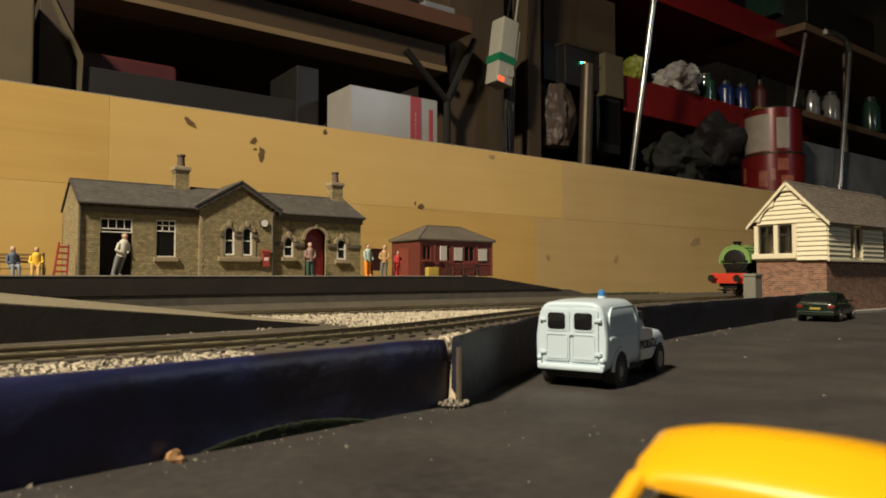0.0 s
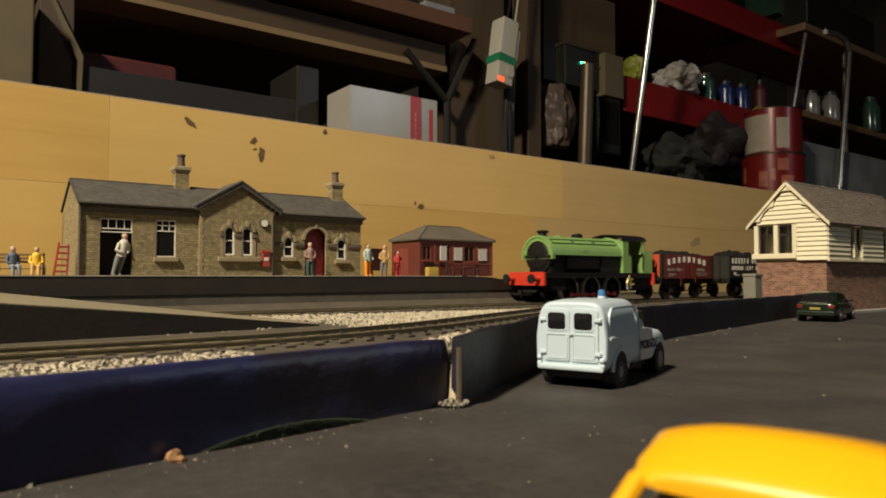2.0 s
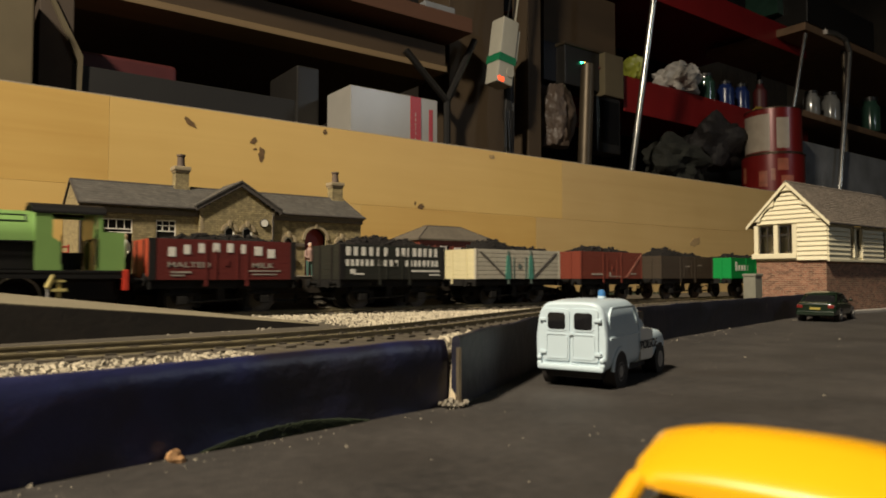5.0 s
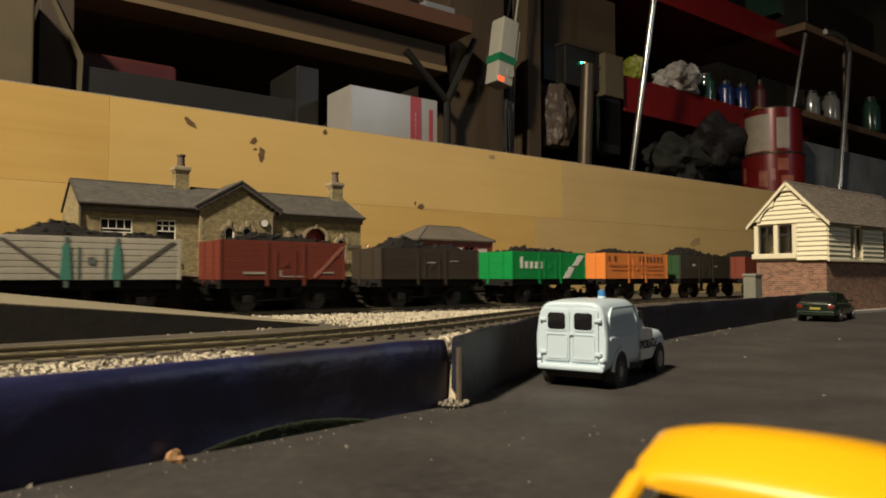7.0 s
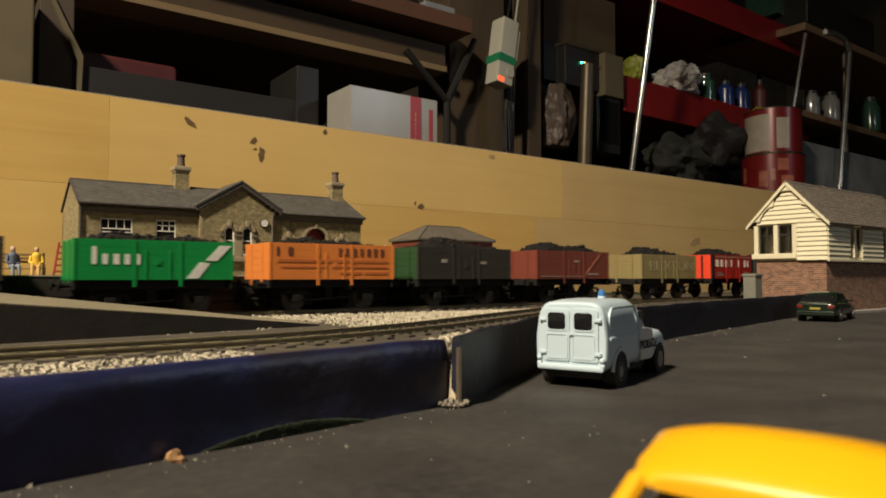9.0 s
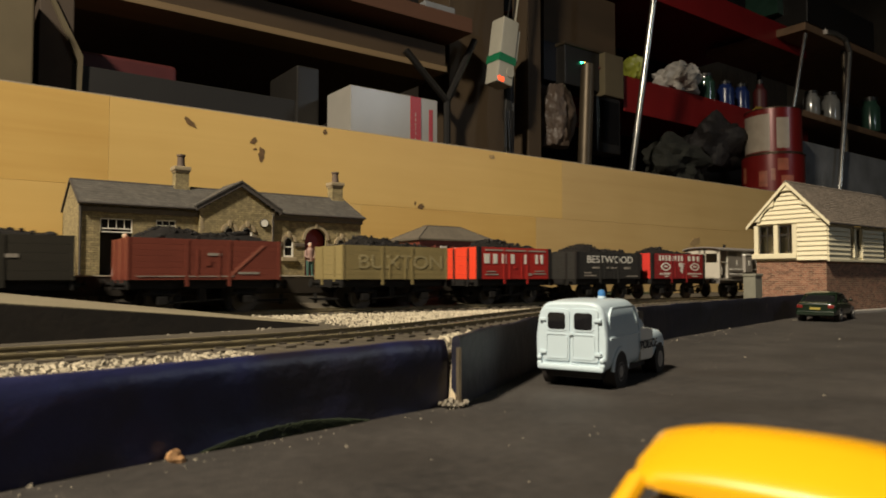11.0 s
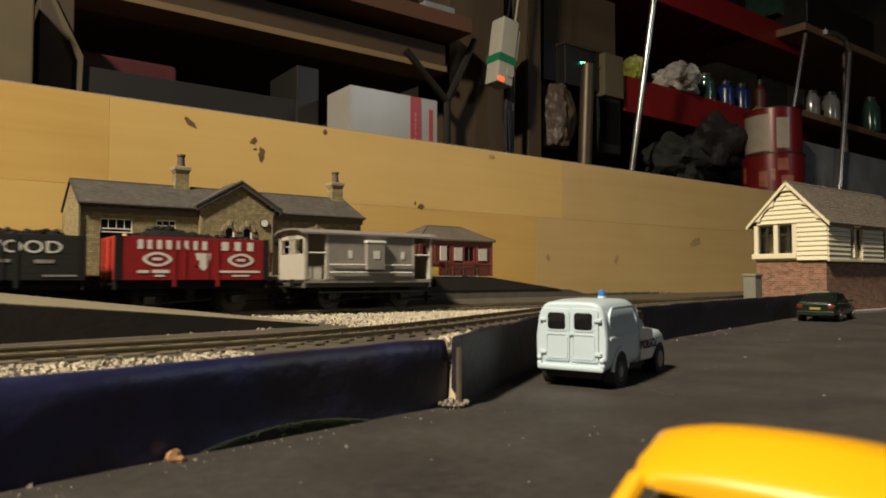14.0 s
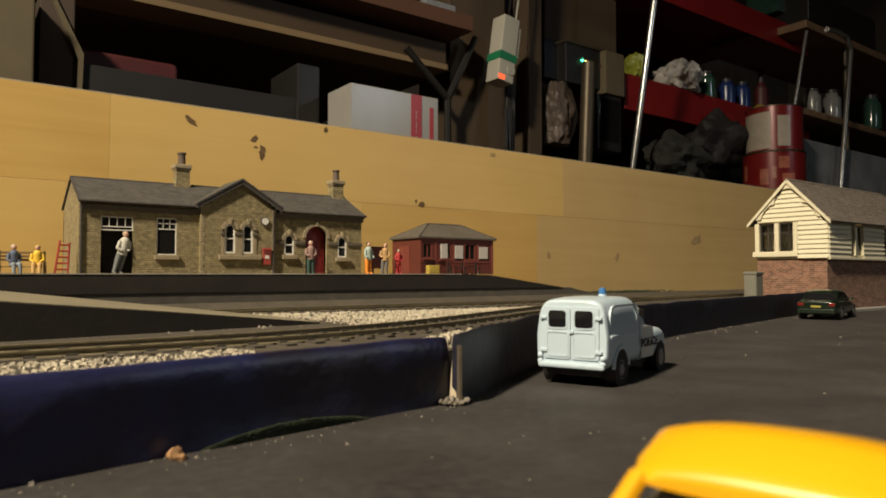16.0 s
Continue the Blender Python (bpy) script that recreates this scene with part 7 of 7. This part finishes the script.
for name, p in (("arm", (603, 925, 400)), ("arm", (749, 925, 447)), ("stem", (688, 925, 248))):
    bm = bmesh.new()
    rod(bm, (0, 0, 0), Vector(p) - base, 6.2, 8)
    part(name, bm, DARK_PLASTIC, bk)

# things behind the board
c = flatbox("cardboard_box", (-3, 65, 177, 312), 760, 260, CARTON_TAN, "large olive-tan cardboard box", "carton", 3, True)
c = thing("cardboard_box", 72, 800, DECK, 0, "dark brown cardboard box with raised flaps", "carton")
w_, h_ = 32.6, 321 - DECK
bm = bmesh.new()
box(bm, 0, w_, 0, 200, 0, h_, 2)
part("body", bm, CARTON_DARK, c)
bm = bmesh.new()
prism(bm, [(w_, h_ * 0.05), (w_ + 3, h_ * 0.05), (w_ + 8, h_ * 0.76), (w_ - 22, h_), (w_ - 26, h_), (w_ + 3, h_ * 0.74)], -6, 120, "y")
part("flap", bm, CARTON_TAN, c)
flatbox("black_plank", (102, 371, 182, 252), 800, 22, BLACK_BOARD, "long black board standing on edge", "board", 1, True)
flatbox("tool_case", (109, 226, 265, 287), 860, 150, DIM_RED, "dull dark red tool case", "case", 6, True)
flatbox("speaker", (354, 386, 210, 297), 795, 90, DARK_PLASTIC, "upright dark plastic box", "box", 3, True)

# white carton with red band
x0, x1, z0, z1 = 390, 520, 187, 260
z0 = DECK
ct = thing("white_carton", x0, 720, z0, 0, "glossy white carton with a red printed band", "carton")
n = x1 - x0
bm = bmesh.new()
box(bm, 0, n, 0, 62, 0, z1 - z0, 1.2)
part("body", bm, CARTON_WHITE, ct)
xa, xb, _, _ = 477, 493, 205, 256
bm = bmesh.new()
box(bm, xa - x0, xb - x0, -0.8, 10, 0.8, z1 - z0 - 0.6)
part("band", bm, BAND_RED, ct, "red printed band")
bm = bmesh.new()
for k in range(6):
    hh = 2.2 + 1.2 * (k % 3)
    box(bm, xa - x0 + 8, xb - x0 - 9, -1.1, 0, z1 - z0 - 56 + 6 * k, z1 - z0 - 56 + 6 * k + hh)
part("print", bm, TIN_LABEL, ct)
bm = bmesh.new()
box(bm, n - 14, n - 8, -0.5, 3, z1 - z0 - 58, z1 - z0 - 14)
part("print", bm, BAND_RED, ct)

# hanging white unit with a green tape and a red light
x0, x1, z0, z1 = 762, 824, 356, 484
hd = thing("alarm_unit", x0 * 0.68 + x1 * 0.32, 880, z0, 0, "white plastic unit with green tape and a glowing red end", "electrical unit")
hd.rotation_euler[1] = radians(8.5)
hw_, hh_ = (x1 - x0) / 2 * 0.68, z1 - z0
bm = bmesh.new()
box(bm, -hw_, hw_ * 0.75, 0, 34, hh_ * 0.06, hh_, 3)
part("case", bm, DEVICE_WHITE, hd)
bm = bmesh.new()
box(bm, hw_ * 0.4, hw_ + 2, 3, 30, hh_ * 0.42, hh_ * 0.9, 2)
part("side_cover", bm, DEVICE_WHITE, hd)
bm = bmesh.new()
box(bm, -hw_ - 0.8, hw_ * 0.78, -0.8, 35, hh_ * 0.36, hh_ * 0.47)
part("tape", bm, TAPE_GREEN, hd, "green tape")
bm = bmesh.new()
box(bm, -hw_ + 0.6, -hw_ * 0.15, -0.6, 30, 0.07 * hh_, hh_ * 0.16, 3)
part("light", bm, GLOW_RED, hd, "glowing red light")
bm = bmesh.new()
rod(bm, (hw_ * 0.3, -1.5, hh_ * 0.24), (hw_ * 0.3, 1, hh_ * 0.24), hw_ * 0.42, 20)
part("button", bm, DEVICE_WHITE, hd)
for dx in (-3, 9, 15):
    bm = bmesh.new()
    tube(bm, [(dx, 12, hh_ - 2), (dx + 3, 14, hh_ + 80), (dx + 10, 20, hh_ + 320)], 1.6, 6)
    part("cable", bm, DARK_PLASTIC if dx < 12 else DEVICE_WHITE, hd)
cb = thing("cable_bundle", 813, 900, 286, 0, "dark hanging cables behind the board", "cables")
for k in range(5):
    bm = bmesh.new()
    x = -14 + 8 * k
    tube(bm, [(x, 0, -120), (x + 4 * math.sin(k), 3 * k, -30), (x * 0.6, 6, 40), (x * 0.4 + 6, 10, 110)], 3.2 - 0.3 * k, 6)
    part("cable", bm, DARK_PLASTIC, cb)

# control boxes
flatbox("plywood_panel", (1006, 1236, 521, 660), 1010, 20, GARAGE_WOOD, "dark plywood panel on the wall", "panel", 1)
x0, x1, z0, z1 = 1016, 1136, 423, 508
el = thing("charger_unit", x0, 960, z0, 0, "black charger with green and amber lights", "charger")
bm = bmesh.new()
box(bm, 0, x1 - x0, 0, 60, 0, z1 - z0, 3)
part("case", bm, DARK_PLASTIC, el)
bm = bmesh.new()
box(bm, -3, x1 - x0 + 3, -3, 60, z1 - z0 - 3, z1 - z0 + 3, 1)
part("lid", bm, GREY_STEEL, el)
for dx, m in ((0.40, GLOW_GREEN), (0.48, GLOW_AMBER)):
    bm = bmesh.new()
    ball(bm, ((x1 - x0) * dx, -1.5, (z1 - z0) * 0.62), 2.6 if m is GLOW_GREEN else 1.8)
    part("led", bm, m, el, "small glowing indicator")
bm = bmesh.new()
ball(bm, ((x1 - x0) * 0.86, -1.5, (z1 - z0) * 0.6), 3)
part("knob", bm, DIM_RED, el)
flatbox("socket_box", (1121, 1184, 413, 506), 945, 40, CARTON_TAN, "small grey-tan socket box", "box", 3)
x0, x1, z0, z1 = 1089, 1165, 288, 407
mt = thing("meter", x0, 940, z0, 0, "black meter with a dark glass front", "meter")
bm = bmesh.new()
box(bm, 0, x1 - x0, 0, 40, 0, z1 - z0, 3)
part("case", bm, DARK_PLASTIC, mt)
bm = bmesh.new()
box(bm, 6, x1 - x0 - 6, -1, 3, 20, z1 - z0 - 8, 1)
part("front", bm, CAR_GLASS, mt)
bm = bmesh.new()
a, b = (1017, 900, 446), (994, 900, DECK)
rod(bm, a, b, 13.7, 20)
solid("grey_pipe", bm, GREY_STEEL, "upright dull grey metal pipe", "pipe")
lump("clear_bag", (990, 960, 342), (38.5, 30, 70.2), BAG_CLEAR, "crumpled clear plastic bag of parts", "bag", 3)
flatbox("battery_pack", (980, 1043, 432, 514), 985, 30, material("blue_black_plastic", (0.007, 0.009, 0.018), 0.5), "dark blue box in the shadow", "box", 2)

# red steel shelving
x0, x1 = 1203, 2039
za, zb = 744, 672
zc, zd = 474, 394
sh = thing("red_shelving", x0, 960, zd, 0, "dark red enamelled steel shelf unit", "shelf unit")
for lo, hi in ((0, zc - zd), (zb - zd, za - zd)):
    bm = bmesh.new()
    box(bm, 0, x1 - x0, 0, 4, lo, hi, 1)
    part("front_edge", bm, SHELF_RED, sh)
    bm = bmesh.new()
    box(bm, 0, x1 - x0, 4, 400, hi - 8, hi - 2)
    part("shelf", bm, SHELF_RED, sh)
bm = bmesh.new()
box(bm, 0, x1 - x0, 396, 402, -300, za - zd + 60)
part("back", bm, BLACK_BOARD, sh)
for nm, p, q, r in (("pole", (1144, 825, 654), (1098, 890, DECK), 5.2), ("pole", (1833, 865, 675), (1711, 910, DECK), 4.0)):
    bm = bmesh.new()
    rod(bm, p, q, 1.2 * r, 16)
    solid("chrome_pole", bm, POLE_METAL, "shiny leaning chrome pole", "pole")
lump("plastic_bag", (1436, 985, 506), (54.6, 50, 40.9), BAG_WHITE, "crumpled white plastic bag on the red shelf", "bag", 5, 0.5)
lump("lime_sponge", (1257, 975, 498), (19.1, 30, 33.1), LIME, "lime-green wrapped bundle on the shelf", "bundle", 7)


def jar(px, r, h, mat, label, neck=0.7):
    bm = bmesh.new()
    lathe(bm, [(r * 0.9, 0), (r, h * 0.05), (r, h * 0.7), (r * neck, h * 0.82), (r * neck, h * 0.9)], 20)
    t = solid("jar", bm, mat, label, "jar", "jars on the shelves", x=px[0], y=px[1], z=px[2])
    bm = bmesh.new()
    rod(bm, (0, 0, h * 0.9), (0, 0, h), r * neck * 1.1, 18)
    part("lid", bm, DARK_PLASTIC, t)
    return t


jar((1554, 985, 472), 24.2, 71.1, JAR_GREEN, "dim green glass jar with a lid")
jar((1647, 985, 472), 22.0, 67.5, JAR_BLUE, "dark blue plastic tub with a lid")
jar((1732, 990, 472), 21.2, 75.6, JAR_BLUE, "dark blue plastic tub with a lid")
jar((1847, 1000, 472), 18.9, 110.2, DIM_RED, "dull red bottle with a dark cap", 0.5)
lump("yellow_rag", (1782, 968, 481), (21.3, 12, 10.7), material("mustard_cloth", (0.30, 0.2, 0.03), 0.8), "small mustard rag on the shelf edge", "rag", 9)
lump("coat", (1300, 900, 278), (87.0, 50, 52.2), CLOTH_DARK, "dark green-grey coat heaped behind the board", "coat", 11, 0.4)
lump("black_sack", (1514, 940, 344), (85.2, 60, 71.4), CLOTH_BLACK, "slumped black sack under the shelf", "sack", 13, 0.35)

# tins
flatbox("wooden_block", (1389, 1642, 113, 205), 800, 120, GARAGE_WOOD, "rough wooden block under the tins", "block", 2, True)
for nm, px, r, h, lab in (("paint_tin", (1590, 830, 313), 62.0, 108.0, "red paint tin with white labels"), ("paint_tin", (1578, 826, 220), 68.0, 91.0, "larger red printed tin below another")):
    t = thing("paint_tin", *px, 0, lab, "tin", "stacked tins")
    bm = bmesh.new()
    lathe(bm, [(r * 0.96, 0), (r, 2), (r, h - 3), (r * 0.97, h - 2), (r * 0.97, h)], 36)
    part("can", bm, TIN_RED, t)
    for z in (1.5, h - 3):
        bm = bmesh.new()
        lathe(bm, [(r * 0.99, z), (r * 1.03, z + 0.6), (r * 1.03, z + 2.0), (r * 0.99, z + 2.6)], 36)
        part("rim", bm, GREY_STEEL, t)
    for a0, a1, f0, f1 in (((125, 201, 0.06, 0.86), (214, 240, 0.10, 0.76)) if "white" in lab else ((140, 152, 0.3, 0.7), (182, 198, 0.15, 0.55), (204, 212, 0.3, 0.6), (216, 236, 0.55, 0.85), (222, 246, 0.2, 0.42))):
        bm = bmesh.new()
        last = None
        for k in range(9):
            a = radians(a0 + (a1 - a0) * k / 8)
            ring = [bm.verts.new((q * math.cos(a), q * math.sin(a), h * f)) for q in (r * 1.004, r * 0.99) for f in (f0, f1)]
            if last:
                bm.faces.new((last[0], ring[0], ring[1], last[1]))
                bm.faces.new((last[1], ring[1], ring[3], last[3]))
            last = ring
        part("label", bm, TIN_LABEL if "white" in lab else TIN_PRINT, t, "whitish label" if "white" in lab else "")

# trolley with trays and jars
tr = thing("trolley", 2100, 880, -900, 0, "dark chrome-framed trolley with two trays", "trolley")
base = Vector((2100, 880, -900))
bm = bmesh.new()
tube(bm, [Vector(p) - base for p in ((1870, 830, 678), (1930, 830, 684), (1985, 830, 680), (2010, 830, 650), (1927, 830, 247), (1874, 830, -900))], 7.0, 14)
part("handle", bm, POLE_METAL, tr, "bent chrome handle")
for nm, dims in (("tray", (1825, 2934, 457, 476)), ("tray", (1867, 2961, 698, 720))):
    bm = bmesh.new()
    box(bm, dims[0] - base.x, dims[1] - base.x, 0, 300, dims[2] + 900, dims[3] + 900, 3)
    part(nm, bm, TRAY_WOOD, tr)
for x, y in ((0, 20), (dims[1] - base.x - 60, 20), (0, 280), (dims[1] - base.x - 60, 280)):
    bm = bmesh.new()
    rod(bm, (x + 40, y, 0), (x + 40, y, dims[3] + 900), 7, 12)
    part("upright", bm, GREY_STEEL, tr)
flatbox("plastic_crate", (1751, 2617, 236, 380), 850, 25, CRATE_CLEAR, "cloudy plastic storage crate", "crate", 6, True)
for k, (px, r, h, m) in enumerate((((1955, 910, 476), 21.9, 72.0, JAR_GREY), ((2060, 905, 476), 24.2, 83.9, JAR_GREY), ((2313, 900, 476), 27.7, 107.4, JAR_GREEN))):
    jar(px, r, h, m, "dusty glass jar on the trolley tray")
flatbox("black_box", (1987, 2437, 762, 859), 930, 160, DARK_PLASTIC, "dark box on the upper tray", "box", 4)
flatbox("green_box", (1955, 2109, 803, 892), 1000, 100, JAR_GREEN, "dim green box on the red shelf", "box", 3)


# ---- what moves ----
def front(t):
    """Where the engine's front beam is along the line, in millimetres."""
    return 546.5 - 119.2 * min(t, 4.2) - 121.5 * max(0.0, t - 4.2)


def along(x):
    """The rear couplings close up a little where the train slows at the platform."""
    return x + 0.03 * max(0.0, 150.0 - x) if x > -400 else x + 16.5


def turned(t):
    """How far the driving wheels have turned, in radians; the cranks are lowest at 3.3 s."""
    return (front(t) - front(3.3)) / 8.2


def motions():
    ends = [0.0, 1 / 30, 2 / 30, 0.1]
    slow = ends + [0.5 * k for k in range(1, 32)] + [15.9, 16 - 2 / 30, 16 - 1 / 30, 16.0]
    for ob, x in MOVERS:
        walk(ob, [(t, pose((along(front(t) + x) if x > 290 else front(t) + x) * MM, LINE_Y * MM, RAIL_Z * MM)) for t in slow])
    quick = [k / 15 for k in range(241)]
    for ob, at, r in SPINNERS:
        walk(ob, [(t, pose(at[0] * MM, at[1] * MM, at[2] * MM, 0, math.degrees(turned(t) if r > 8 else (front(t) - 546.5) / r), 0)) for t in quick])
    for ob, s in RODS:
        rows = []
        for t in quick:
            a = turned(t)
            rows.append((t, pose((30.5 - 3.6 * math.sin(a)) * MM, 11.2 * s * MM, (8.6 - 3.6 * math.cos(a)) * MM)))
        walk(ob, rows)


motions()
